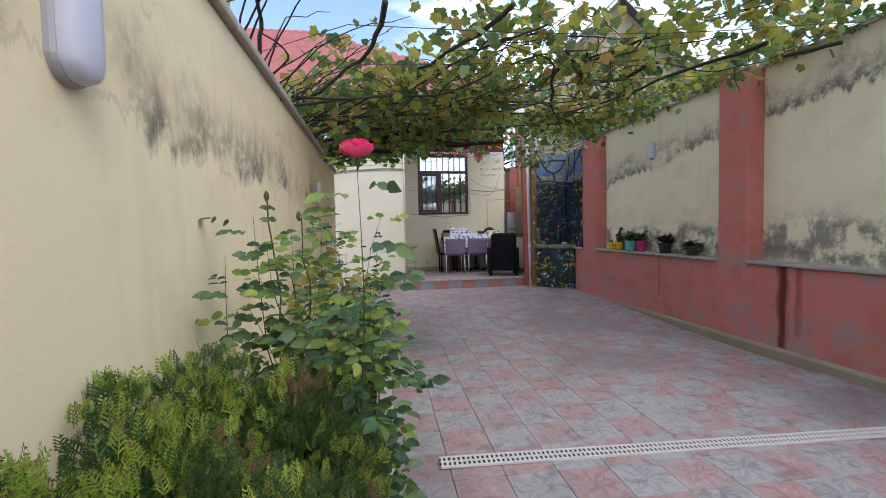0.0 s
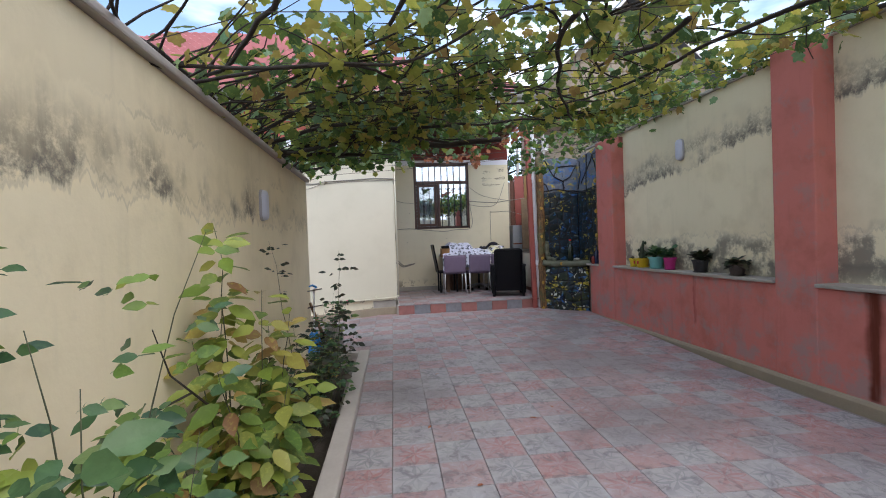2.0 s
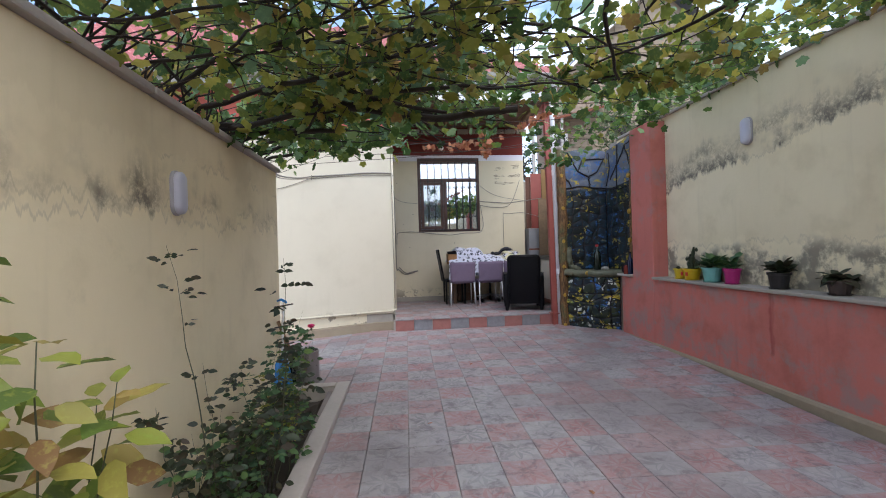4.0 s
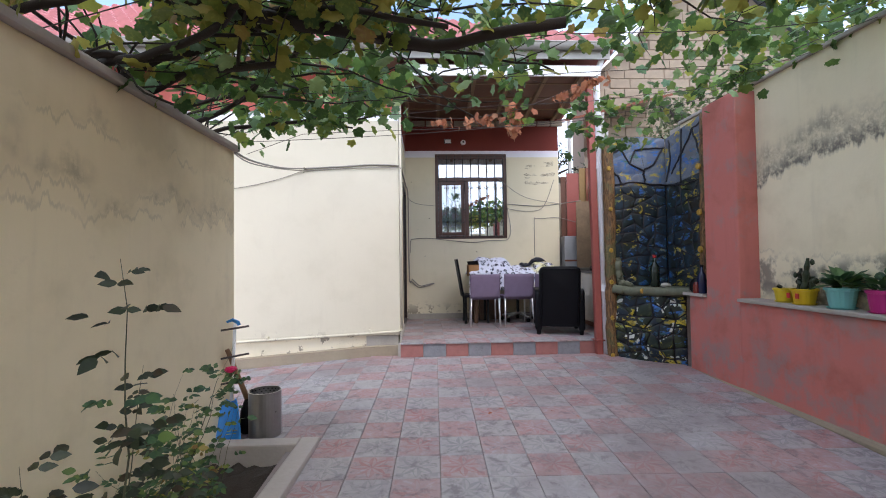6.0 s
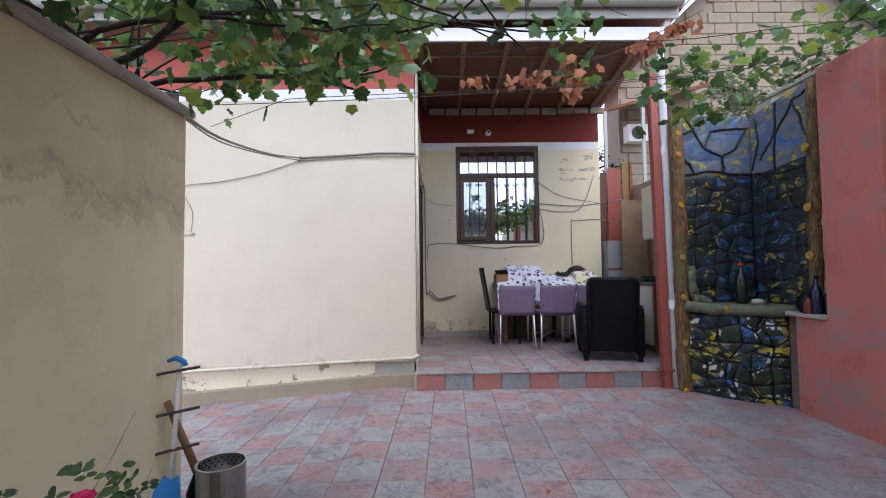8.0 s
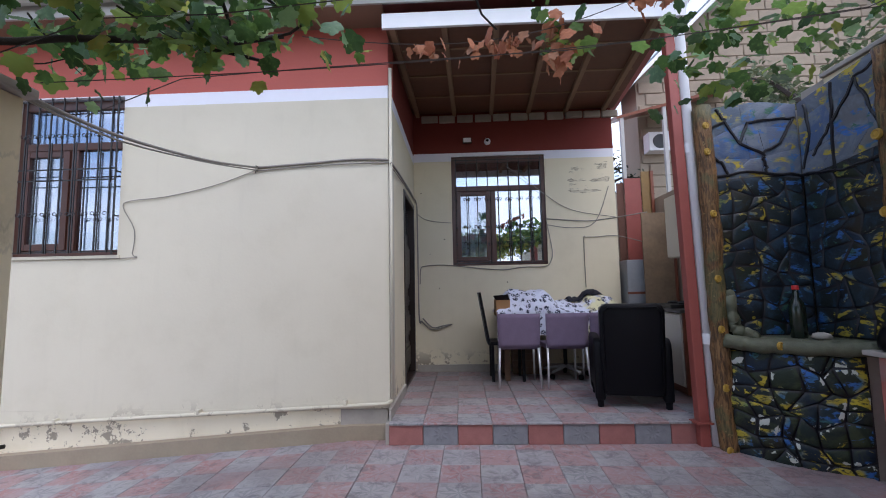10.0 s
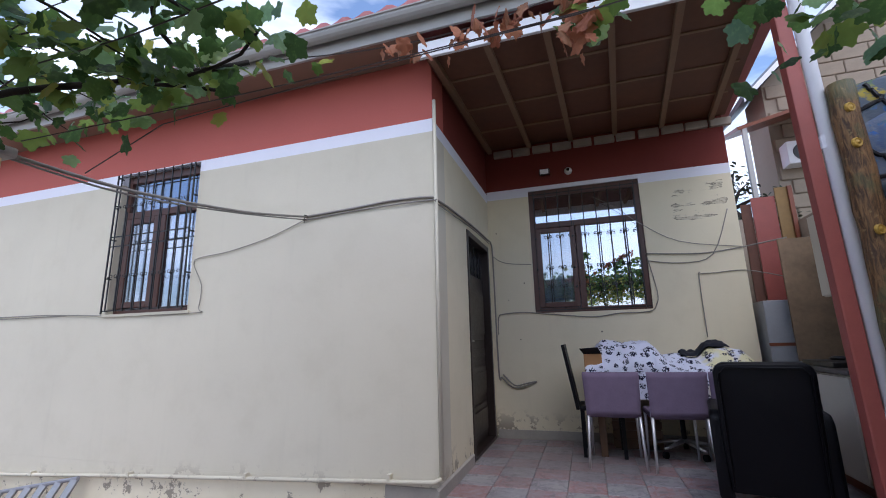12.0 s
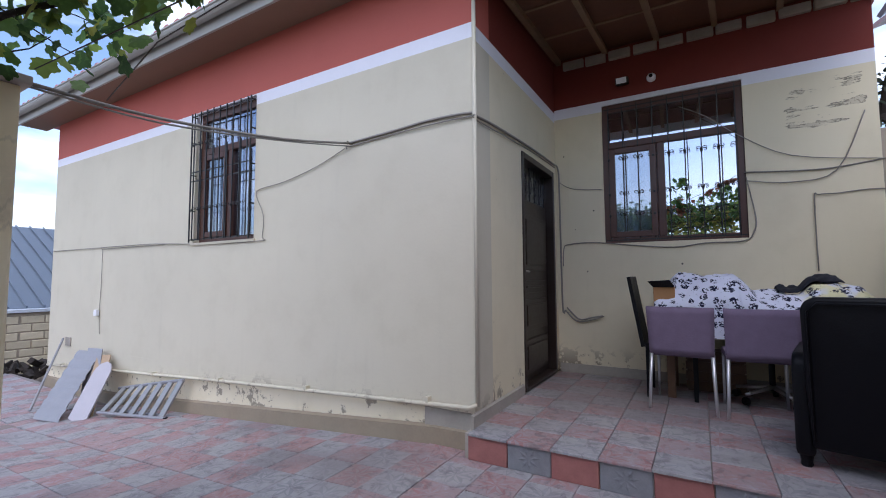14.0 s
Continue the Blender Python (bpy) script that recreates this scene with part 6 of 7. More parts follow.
def big_leaf_shrub():
    """Few upright stems with large single leaves, a whorl at each tip and a bare forked twig."""
    sh = thing("yellowing_shrub", "young shrub with large yellowing leaves in the bed", "shrub")
    leaves = []
    tops = [(-0.24, 3.42, 1.42), (-0.08, 3.50, 1.12), (0.02, 3.62, 0.98), (-0.34, 3.36, 0.92), (-0.18, 3.20, 0.82), (0.06, 3.42, 0.72), (-0.30, 3.62, 1.10), (-0.02, 3.25, 0.56), (-0.36, 3.12, 0.60), (0.10, 3.70, 0.58), (-0.12, 3.76, 0.90)]
    for tx, ty, tz in tops:
        pts = stem_path((-0.16 + (tx + 0.16) * 0.35, 3.48 + (ty - 3.48) * 0.4, -0.06), (tx, ty, tz), (rv.uniform(-0.04, 0.04), rv.uniform(-0.04, 0.04)))
        part("stem", Shape().tube(pts, [0.0055 - 0.00045 * i for i in range(10)], 6), M_stem, sh, "", smooth=True)
        n = int(20 + 22 * tz)
        for i in range(n):
            f_ = (0.22 + 0.78 * i / n) * 8.99
            p = pts[int(f_)].lerp(pts[int(f_) + 1], f_ % 1)
            a = i * 2.4 + tx * 9
            rise = rv.uniform(-0.5, 0.25) if i < n - 5 else rv.uniform(0.15, 0.7)
            d = Vector((math.cos(a), math.sin(a), rise))
            st0 = p + d.normalized() * rv.uniform(0.015, 0.05)
            leaves.append(frame_at(st0, d + Vector((0, 0, -0.25)), Vector((rv.gauss(0, 0.4), rv.gauss(-0.5, 0.4), 0.9)), rv.uniform(0.095, 0.15) * (0.85 if i > n - 4 else 1.0)))
    leaf_parts("leaf", OVAL, leaves[::2] + leaves[1::6], M_yellowleaf, sh)
    leaf_parts("green_leaf", OVAL, leaves[3::6] + leaves[5::6], M_roselime, sh)
    for tw in (((-0.22, 3.30, 0.62), (-0.36, 3.20, 0.82), (-0.38, 3.12, 1.02)), ((-0.30, 3.25, 0.73), (-0.40, 3.10, 0.70))):
        part("twig", Shape().tube(tw, [0.006, 0.004, 0.002][:len(tw)], 5), M_cane, sh, "bare dark twig")


big_leaf_shrub()
gs = []
for i in range(9):
    bx, by = rv.uniform(-0.3, 0.03), rv.uniform(2.5, 3.3)
    gs.append(((bx, by, -0.06), (bx + rv.uniform(-0.12, 0.2), by + rv.uniform(-0.1, 0.2), rv.uniform(0.16, 0.42)), (0.02, 0), 0.005))
bush("low_rose", "low dark green rose growth in the bed", gs, [("leaf_mass", M_roseleaf, 0.2, 1.0, 9, 0.052, 0.07), ("lime_leaf", M_roselime, 0.6, 1.0, 3, 0.055, 0.04)])
bush("slim_rose", "slim upright rose stem with dark leaves", [((-0.12, 4.55, -0.06), (-0.28, 4.52, 1.36), (0.02, 0), 0.006), ((-0.15, 4.6, -0.06), (-0.16, 4.55, 0.8), (0.03, 0), 0.005), ((-0.2, 4.5, -0.06), (-0.3, 4.4, 0.65), (0, 0), 0.005)], [("leaf", M_darkleaf, 0.12, 1.0, 15, 0.046, 0.01)])
bush("tall_rose", "tall straggling rose with dark leaves and no bloom", [((0.02, 4.95, -0.06), (0.15, 4.88, 1.28), (0.03, 0.02), 0.007), ((-0.02, 5.0, -0.06), (0.06, 5.1, 0.92), (0.02, 0), 0.005), ((0.02, 4.9, -0.06), (-0.08, 4.8, 0.72), (0, 0), 0.005), ((0.04, 5.0, -0.06), (0.2, 5.1, 0.6), (0, 0), 0.004)], [("leaf", M_darkleaf, 0.15, 1.0, 22, 0.052, 0.015), ("green_leaf", M_roseleaf, 0.1, 0.8, 8, 0.05, 0.04)])
ds = []
for i in range(14):
    bx, by = rv.uniform(-0.3, 0.1), rv.uniform(4.35, 5.2)
    ds.append(((bx, by, -0.06), (bx + rv.uniform(-0.1, 0.14), by + rv.uniform(-0.15, 0.15), rv.uniform(0.2, 0.52)), (0.02, 0), 0.004))
bush("dark_rose", "low thicket of dark-leaved rose shoots in the bed", ds, [("leaf", M_darkleaf, 0.3, 1.0, 5, 0.060, 0.03), ("green_leaf", M_roseleaf, 0.1, 0.9, 6, 0.052, 0.05)])
rr = bush("pink_rose", "thin arching rose with a small pink bloom", [((-0.12, 5.5, -0.06), (0.13, 5.6, 0.75), (-0.05, 0.05), 0.005), ((-0.1, 5.55, -0.06), (0.02, 5.95, 0.86), (-0.04, 0), 0.005), ((-0.16, 5.45, -0.06), (-0.06, 5.7, 0.6), (0, 0), 0.004), ((-0.05, 5.6, -0.06), (0.08, 5.8, 0.55), (0, 0), 0.004), ((-0.2, 5.6, -0.06), (-0.2, 5.9, 0.5), (0, 0), 0.004), ((-0.08, 5.4, -0.06), (0.02, 5.3, 0.5), (0, 0), 0.004)] + [((rv.uniform(-0.22, 0.05), rv.uniform(5.2, 5.9), -0.06), (rv.uniform(-0.25, 0.15), rv.uniform(5.2, 6.0), rv.uniform(0.35, 0.8)), (rv.uniform(-0.03, 0.03), 0), 0.003) for i in range(12)], [("leaf", M_roseleaf, 0.3, 1.0, 10, 0.040, 0.02), ("pale_leaf", M_yellowleaf, 0.1, 0.7, 5, 0.04, 0.03)])
rose_bloom(rr, (0.145, 5.60, 0.765), 0.036)

# thuja: crowded flat sprays
def spray():
    """A flat fern-like spray of scale leaves, unit long."""
    vs, fs = [], []
    def blade(p, q, w):
        p, q = Vector(p), Vector(q)
        d = (q - p).normalized()
        n_ = Vector((-d.y, d.x, 0)) * w
        k = len(vs)
        vs.extend([tuple(p - n_ * 0.6), tuple(p + n_ * 0.6), tuple((p + q) / 2 + n_), tuple(q), tuple((p + q) / 2 - n_)])
        fs.append((k, k + 1, k + 2, k + 3, k + 4))
    blade((0, 0, 0), (0, 1, -0.06), 0.022)
    for i in range(5):
        y = 0.16 + i * 0.155
        L = 0.42 * (1 - 0.13 * i)
        for sg in (-1, 1):
            e = (sg * L * 0.72, y + L * 0.75, 0.03)
            blade((0, y, 0), e, 0.028)
            m = (sg * L * 0.40, y + L * 0.42, 0.02)
            blade(m, (m[0] + sg * L * 0.10, m[1] + L * 0.42, 0.03), 0.024)
            blade(m, (m[0] + sg * L * 0.42, m[1] + L * 0.12, 0.0), 0.024)
    return vs, fs


SPRAY = spray()
th = thing("thuja_shrub", "clipped thuja shrub, bright tips and brown patches, in the bed", "shrub")
out = []
blobs = ((-0.40, 1.05, 0.50, 0.18, 0.46), (-0.42, 1.35, 0.52, 0.16, 0.46), (-0.28, 1.22, 0.50, 0.30, 0.42), (-0.02, 1.18, 0.42, 0.24, 0.40), (-0.10, 1.60, 0.50, 0.22, 0.40), (-0.34, 1.62, 0.55, 0.22, 0.40), (-0.33, 0.85, 0.42, 0.26, 0.42), (0.0, 0.85, 0.30, 0.22, 0.38))
tips, dry = [], []
for i in range(17500):
    cx, cy, cz, rxy, rz = rv.choice(blobs)
    a, b = rv.uniform(0, 2 * math.pi), math.acos(rv.uniform(-0.55, 1))
    q = rv.uniform(0.55, 1.0)
    nrm = Vector((math.sin(b) * math.cos(a), math.sin(b) * math.sin(a), math.cos(b)))
    p = Vector((cx + nrm.x * rxy * q, cy + nrm.y * rxy * q, cz + nrm.z * rz * q))
    if p.x > 0.12 or p.x < left_x(p.y) + 0.02 or p.z < -0.03:
        continue
    d = nrm + Vector((rv.gauss(0, 0.35), rv.gauss(0, 0.35), 0.9))
    clump = math.sin(p.x * 21 + 1.0) + math.sin(p.y * 17 + 2.0) + math.sin(p.z * 13 + p.x * 9)
    if clump < -1.35 and q > 0.75:
        where = dry
    elif q > 0.82 and nrm.z > 0.1 and clump > 0.6:
        where = tips
    else:
        where = out
    where.append(frame_at(p, d, (rv.gauss(0, 1), rv.gauss(0, 1), 0.2), rv.uniform(0.028, 0.058)))
for i in range(2600):
    cx, cy, cz, rxy, rz = rv.choice(blobs)
    a, b = rv.uniform(0, 2 * math.pi), math.acos(rv.uniform(0.1, 1))
    nrm = Vector((math.sin(b) * math.cos(a), math.sin(b) * math.sin(a), math.cos(b)))
    p = Vector((cx + nrm.x * rxy, cy + nrm.y * rxy, cz + nrm.z * rz * 0.97))
    if p.x > 0.12 or p.x < left_x(p.y) + 0.03 or noise.noise(p * 9.0) < -0.05:
        continue
    (tips if rv.random() < 0.55 else out).append(frame_at(p, nrm * 0.5 + Vector((rv.gauss(0, 0.25), rv.gauss(0, 0.25), 1.0)), (rv.gauss(0, 1), rv.gauss(0, 1), 0.2), rv.uniform(0.04, 0.068)))
leaf_mass("dry_sprays", SPRAY, dry, M_thujadry, th, "dry brown sprays")
leaf_mass("tip_sprays", SPRAY, tips, M_thujatip, th, "lime green growing tips")
leaf_mass("sprays", SPRAY, out, M_thuja, th, "feathery green sprays with lime tips")
for i in range(14):
    bx, by = rv.uniform(-0.35, 0.0), rv.uniform(0.9, 1.6)
    part("stem", Shape().tube(stem_path((bx * 0.6 - 0.1, 1.25 + (by - 1.25) * 0.4, -0.05), (bx, by, rv.uniform(0.5, 0.8)), (0, 0)), [0.012 - 0.001 * j for j in range(10)], 5), M_cane, th)

# potted plants on the ledge
def pot(x, y, r, h, mat, label, plant, z=None):
    z = LEDGE if z is None else z
    po = thing("flower_pot", label, "flower pot", "pots on the ledge")
    part("pot", Shape().lathe([(r * 0.72, 0), (r * 0.74, 0.006), (r * 0.95, h * 0.86), (r * 1.06, h * 0.87), (r * 1.06, h), (r * 0.9, h), (r * 0.85, h * 0.86)], (x, y, z), 20), mat, po, smooth=False)
    part("saucer", Shape().lathe([(r * 0.8, 0), (r * 0.95, 0.012), (r * 0.9, 0.012), (r * 0.76, 0.004)], (x, y, z), 20), mat, po)
    part("soil", Shape().lathe([(r * 0.88, h * 0.86), (r * 0.5, h * 0.9)], (x, y, z), 16), M_soil, po)
    base = Vector((x, y, z + h * 0.9))
    if plant == "cactus":
        for i, hh in enumerate((0.25, 0.17, 0.14, 0.11, 0.09, 0.12, 0.07)):
            c_ = base + Vector((rv.uniform(-0.04, 0.04), rv.uniform(-0.06, 0.06), 0))
            lean = Vector((rv.uniform(-0.03, 0.03), rv.uniform(-0.05, 0.05), hh))
            rib = [(0.021 + 0.005 * math.sin(j * 2.1 + i)) * (1 if j < 7 else 0.55) for j in range(9)]
            part("cactus_arm", Shape().tube([c_ + lean * (j / 8) for j in range(9)], rib, 7), M_darkleaf, po, smooth=False)
            for j in range(2):
                q = c_ + lean * rv.uniform(0.45, 0.9)
                part("cactus_pad", Shape().lathe([(0.004, -0.02), (0.015, -0.008), (0.016, 0.01), (0.005, 0.026)], q + Vector((rv.uniform(-0.02, 0.02), rv.choice((-0.026, 0.026)), 0)), 6), M_darkleaf, po)
    else:
        n, size, mat2, droop, reach = plant
        ms = []
        for i in range(n):
            a = rv.uniform(0, 2 * math.pi)
            d = Vector((math.cos(a), math.sin(a), rv.uniform(0.2, 1.6) - droop))
            ms.append(frame_at(base + Vector((d.x, d.y, 0)) * r * 0.5 * rv.random() + Vector((0, 0, rv.uniform(0, reach))), d, (rv.gauss(0, 0.3), rv.gauss(0, 0.3), 1), size * rv.uniform(0.7, 1.3)))
        leaf_parts("leaf", OVAL, ms, mat2, po)
    return po


py_ = pot(3.985, 6.85, 0.088, 0.125, plain("yellow_plastic", (0.62, 0.42, 0.01), 0.4), "yellow plastic pot with a dark cactus", "cactus")
for dy in (-0.03, 0.05):
    part("badge", Shape().box(3.895, 3.902, 6.85 + dy - 0.015, 6.85 + dy + 0.015, LEDGE + 0.05, LEDGE + 0.09), M_redcap, py_, "small dark red square")
pot(4.0, 7.06, 0.075, 0.115, plain("yellow_plastic_pale", (0.60, 0.45, 0.02), 0.4), "small yellow plastic pot", (4, 0.05, M_darkleaf, 0.0, 0.02))
pot(3.99, 6.55, 0.095, 0.15, plain("turquoise_plastic", (0.16, 0.42, 0.40), 0.4), "turquoise pot with a spreading green plant", (46, 0.12, M_roseleaf, 0.5, 0.08))
pot(3.99, 6.28, 0.075, 0.15, plain("magenta_plastic", (0.40, 0.015, 0.16), 0.4), "magenta pot with leafy plant", (26, 0.09, M_roseleaf, 0.2, 0.12))
pot(3.99, 5.76, 0.085, 0.14, plain("black_plastic", (0.015, 0.014, 0.016), 0.45), "black pot with spiky green plant", (40, 0.11, M_darkleaf, 0.2, 0.06))
pot(3.99, 5.25, 0.08, 0.11, plain("brown_plastic", (0.06, 0.04, 0.035), 0.5), "dark brown pot with trailing purple leaves", (24, 0.13, M_darkleaf, 0.9, 0.05))
# ---- fixtures and clutter of the yard ----
M_lampgrey = plain("lavender_white_plastic", (0.55, 0.56, 0.66), 0.4, vary=0.08)
M_lampbase = plain("grey_plastic_rim", (0.36, 0.35, 0.38), 0.5, vary=0.1)


def bulkhead(x, y, z, hw, hh, facing, turn):
    """An oval wall lamp; facing is +1 when it looks along +x."""
    lp = thing("wall_lamp", "unlit oval white bulkhead lamp on the plastered wall", "wall lamp", "oval wall lamps")
    def ring(k, d):
        out = []
        for i in range(28):
            a = 2 * math.pi * i / 28
            cz = hh - hw if math.sin(a) > 0 else -(hh - hw)
            out.append((d, k * hw * math.cos(a), k * hw * math.sin(a) + cz))
        return out
    def shell(rings):
        n, s_ = 28, Shape()
        s_.m = pose(x, y, z, 0, 0, turn + (0 if facing > 0 else 180))
        vs = [p for r_ in rings for p in r_]
        fs = [(i * n + j, i * n + (j + 1) % n, (i + 1) * n + (j + 1) % n, (i + 1) * n + j) for i in range(len(rings) - 1) for j in range(n)]
        s_.add(vs, fs + [tuple(range((len(rings) - 1) * n, len(rings) * n))])
        return s_
    part("base", shell([ring(1.08, -0.01), ring(1.08, 0.012), ring(1.0, 0.02)]), M_lampbase, lp)
    part("diffuser", shell([ring(0.97, 0.015), ring(0.97, 0.028), ring(0.90, 0.042), ring(0.70, 0.050), ring(0.3, 0.053)]), M_lampgrey, lp, "milky plastic diffuser", smooth=True)


bulkhead(left_x(1.37), 1.372, 1.69, 0.055, 0.13, 1, -1.3)
bulkhead(left_x(4.93), 4.93, 1.655, 0.053, 0.12, 1, -1.3)
bulkhead(4.09, 6.16, 2.33, 0.055, 0.125, -1, 0)

# slotted drain across the paving
dr = thing("floor_drain", "pale slotted plastic drain set across the paving", "floor drain")
DA, DB = Vector((0.43, 2.69, 0.010)), Vector((3.86, 2.50, -0.014))
dd = (DB - DA).normalized()
dn = Vector((-dd.y, dd.x, 0))
M_drain = plain("pale_grey_plastic", (0.60, 0.58, 0.57), 0.5, vary=0.15)
for off in (-0.047, 0.0, 0.047):
    s = Shape()
    a, b = DA + dn * (off - 0.006), DA + dn * (off + 0.006)
    c, d = DB + dn * (off + 0.006), DB + dn * (off - 0.006)
    up = Vector((0, 0, 0.012))
    s.add([tuple(v) for v in (a, d, c, b)] + [tuple(v + up) for v in (a, d, c, b)], [(4, 5, 6, 7), (0, 1, 5, 4), (1, 2, 6, 5), (2, 3, 7, 6), (3, 0, 4, 7)])
    part("rail", s, M_drain, dr)
s = Shape()
a, b, c, d = DA - dn * 0.045, DB - dn * 0.045, DB + dn * 0.045, DA + dn * 0.045
s.add([tuple(v + Vector((0, 0, 0.007))) for v in (a, b, c, d)], [(0, 1, 2, 3)])
part("channel", s, M_joint, dr, "dark channel under the slots")
sl = Shape().slab(-0.0065, 0.0065, -0.044, 0.044, 0, 0.011, 0.002).mesh("slat", M_drain)
L = (DB - DA).length
nsl = 130
for i in range(nsl):
    ob = new("slat", sl)
    ob.parent = dr
    q = DA + dd * (L * (i + 0.5) / nsl)
    ob.matrix_basis = pose(*q, 0, 0, math.degrees(math.atan2(dd.y, dd.x)))

# steel drum bucket, dustpan, broom at the end of the garden wall
gz = ground_z(-0.14, 6.8)
M_stainless = plain("dull_stainless_steel", (0.34, 0.33, 0.32), 0.30, metal=0.85, vary=0.25, scale=6)
can = thing("steel_bin", "dull stainless steel drum used as a bin", "bin")
CX, CY, CR, CH = -0.13, 6.80, 0.112, 0.325
part("drum", Shape().lathe([(CR, 0), (CR, 0.006), (CR, CH - 0.01), (CR + 0.004, CH - 0.008), (CR + 0.004, CH), (CR - 0.006, CH), (CR - 0.006, CH - 0.07)], (CX, CY, gz), 32), M_stainless, can, smooth=False)
s = Shape()
for j in range(3):
    for i in range(22):
        a = 2 * math.pi * (i + 0.5 * (j % 2)) / 22
        s.m = pose(CX + (CR - 0.0075) * math.cos(a), CY + (CR - 0.0075) * math.sin(a), gz + CH - 0.018 - 0.018 * j, 0, -90, math.degrees(a))
        s.lathe([(0.005, 0), (0.005, 0.001)], (0, 0, 0), 6)
part("perforation", s, M_black, can, "dark punched holes inside the rim")
M_blue = plain("blue_plastic", (0.02, 0.22, 0.62), 0.4, vary=0.12)
pan = thing("dustpan", "blue plastic dustpan on a long white stick", "dustpan")
PX, PY = -0.40, 6.70
s = Shape()
s.sheet(lambda u, v: (PX + 0.04 + (u - 0.5) * (0.07 + 0.19 * (1 - v) ** 0.8), PY - 0.02 + 0.10 * v - 0.05 * abs(2 * u - 1) ** 3 * (1 - v), gz + 0.005 + 0.25 * v + 0.02 * (2 * u - 1) ** 2), 12, 8)
part("scoop", s, M_blue, pan, "blue scoop", smooth=True, thick=0.006)
part("stick", Shape().tube([(PX + 0.035, PY + 0.08, gz + 0.20), (PX + 0.042, PY + 0.10, gz + 0.50), (PX + 0.047, PY + 0.12, gz + 0.80)], 0.011, 8), M_white, pan, "white stick", smooth=True)
part("grip", Shape().tube([(PX - 0.01, PY + 0.12, gz + 0.815), (PX + 0.03, PY + 0.12, gz + 0.83), (PX + 0.07, PY + 0.12, gz + 0.81), (PX + 0.078, PY + 0.12, gz + 0.79)], [0.009, 0.013, 0.014, 0.012], 8), M_blue, pan, "blue hooked grip", smooth=True)
br = thing("broom", "wooden broom with dark bristles leaning on the wall", "broom")
part("handle", Shape().tube([(-0.40, 6.80, gz + 0.62), (-0.31, 6.86, gz + 0.32), (-0.28, 6.88, gz + 0.22)], [0.016, 0.02, 0.022], 8), plain("old_wood_handle", (0.22, 0.12, 0.06), 0.7), br, smooth=True)
part("bristles", Shape().lathe([(0.06, 0), (0.07, 0.05), (0.06, 0.16), (0.03, 0.24)], (-0.275, 6.88, gz + 0.004), 10), M_black, br, "black bristle head", smooth=True)
# iron pegs in the wall end
for zz in (0.42, 0.60, 0.80):
    pg = thing("wall_peg", "rusty iron peg in the garden wall", "peg", "pegs in the wall")
    part("rod", Shape().tube([(left_x(6.8) - 0.03, 6.74, zz - 0.02), (-0.26, 6.84, zz)], 0.008, 6), M_wire, pg)
# dead leaves and bits on the paving
for x, y in ((0.79, 4.42), (1.52, 4.4), (1.75, 4.55), (2.2, 6.9), (1.55, 7.05), (1.62, 7.12), (2.05, 7.02), (0.95, 3.6), (2.9, 3.9), (1.0, 5.6)):
    lf = tagged(new("fallen_leaf"), "dry brown leaf lying on the tiles", "leaf", "fallen leaves")
    leaf_parts("blade", OVAL, [frame_at((x, y, ground_z(x, y) + 0.012), (rv.gauss(0, 1), rv.gauss(0, 1), 0), (0.2, 0.1, 1), rv.uniform(0.03, 0.055))], M_dryleaf, lf)

# ---- cables ----
def cable(label, pts, r=0.006, cat="cable", smooth_n=4):
    """A cable along points, rounded by a Catmull spline."""
    P = [Vector(p) for p in pts]
    P = [P[0]] + P + [P[-1]]
    out = []
    for i in range(1, len(P) - 2):
        for j in range(smooth_n):
            t_ = j / smooth_n
            a, b, c, d = P[i - 1], P[i], P[i + 1], P[i + 2]
            out.append(0.5 * ((2 * b) + (c - a) * t_ + (2 * a - 5 * b + 4 * c - d) * t_ ** 2 + (3 * b - 3 * c + d - a) * t_ ** 3))
    out.append(P[-2])
    cb = thing("cable", label, cat, "loose cables")
    part("lead", Shape().tube(out, r, 6), M_cable, cb, smooth=True)


fy, by_ = HY - 0.012, BY - 0.012
air = [(-0.45, 6.95, 2.15), (-0.55, 7.6, 2.20), (-0.52, 8.4, 2.30), (-0.45, fy, 2.43)]
cable("bundle of grey cables strung from the garden wall to the house", air, 0.010)
cable("grey cable sagging beside the bundle", [(p[0], p[1], p[2] - 0.014 - 0.012 * (i % 2)) for i, p in enumerate(air)], 0.006)
cable("bundle of cables along the house front", [(-0.45, fy, 2.43), (0.05, fy, 2.455), (0.37, fy, 2.475), (0.70, fy, 2.465), (0.735, 9.12, 2.45), (0.735, 9.47, 2.48), (0.735, 10.3, 2.52), (0.735, 11.0, 2.53), (0.75, by_, 2.50), (0.762, by_, 2.25), (0.77, by_, 1.0), (0.80, by_, 0.92)], 0.010)
cable("thin second cable along the house front", [(-0.45, fy, 2.40), (0.05, fy, 2.43), (0.70, fy, 2.44), (0.735, 9.12, 2.42), (0.735, 10.3, 2.49), (0.735, 11.1, 2.50)], 0.005)
cable("thin wire drooping from the front window to the hook", [(-2.67, fy, 1.655), (-1.60, fy, 1.65), (-1.56, fy, 1.69), (-1.55, fy, 1.9), (-1.66, fy, 2.10), (-1.60, fy, 2.16), (-1.27, fy, 2.19), (-0.83, fy, 2.28), (-0.45, fy, 2.41)], 0.004)
cable("thin wire along the house front", [(-6.45, fy, 1.72), (-5.2, fy, 1.715), (-3.8, fy, 1.71), (-3.3, fy, 1.695), (-2.67, fy, 1.665)], 0.005)
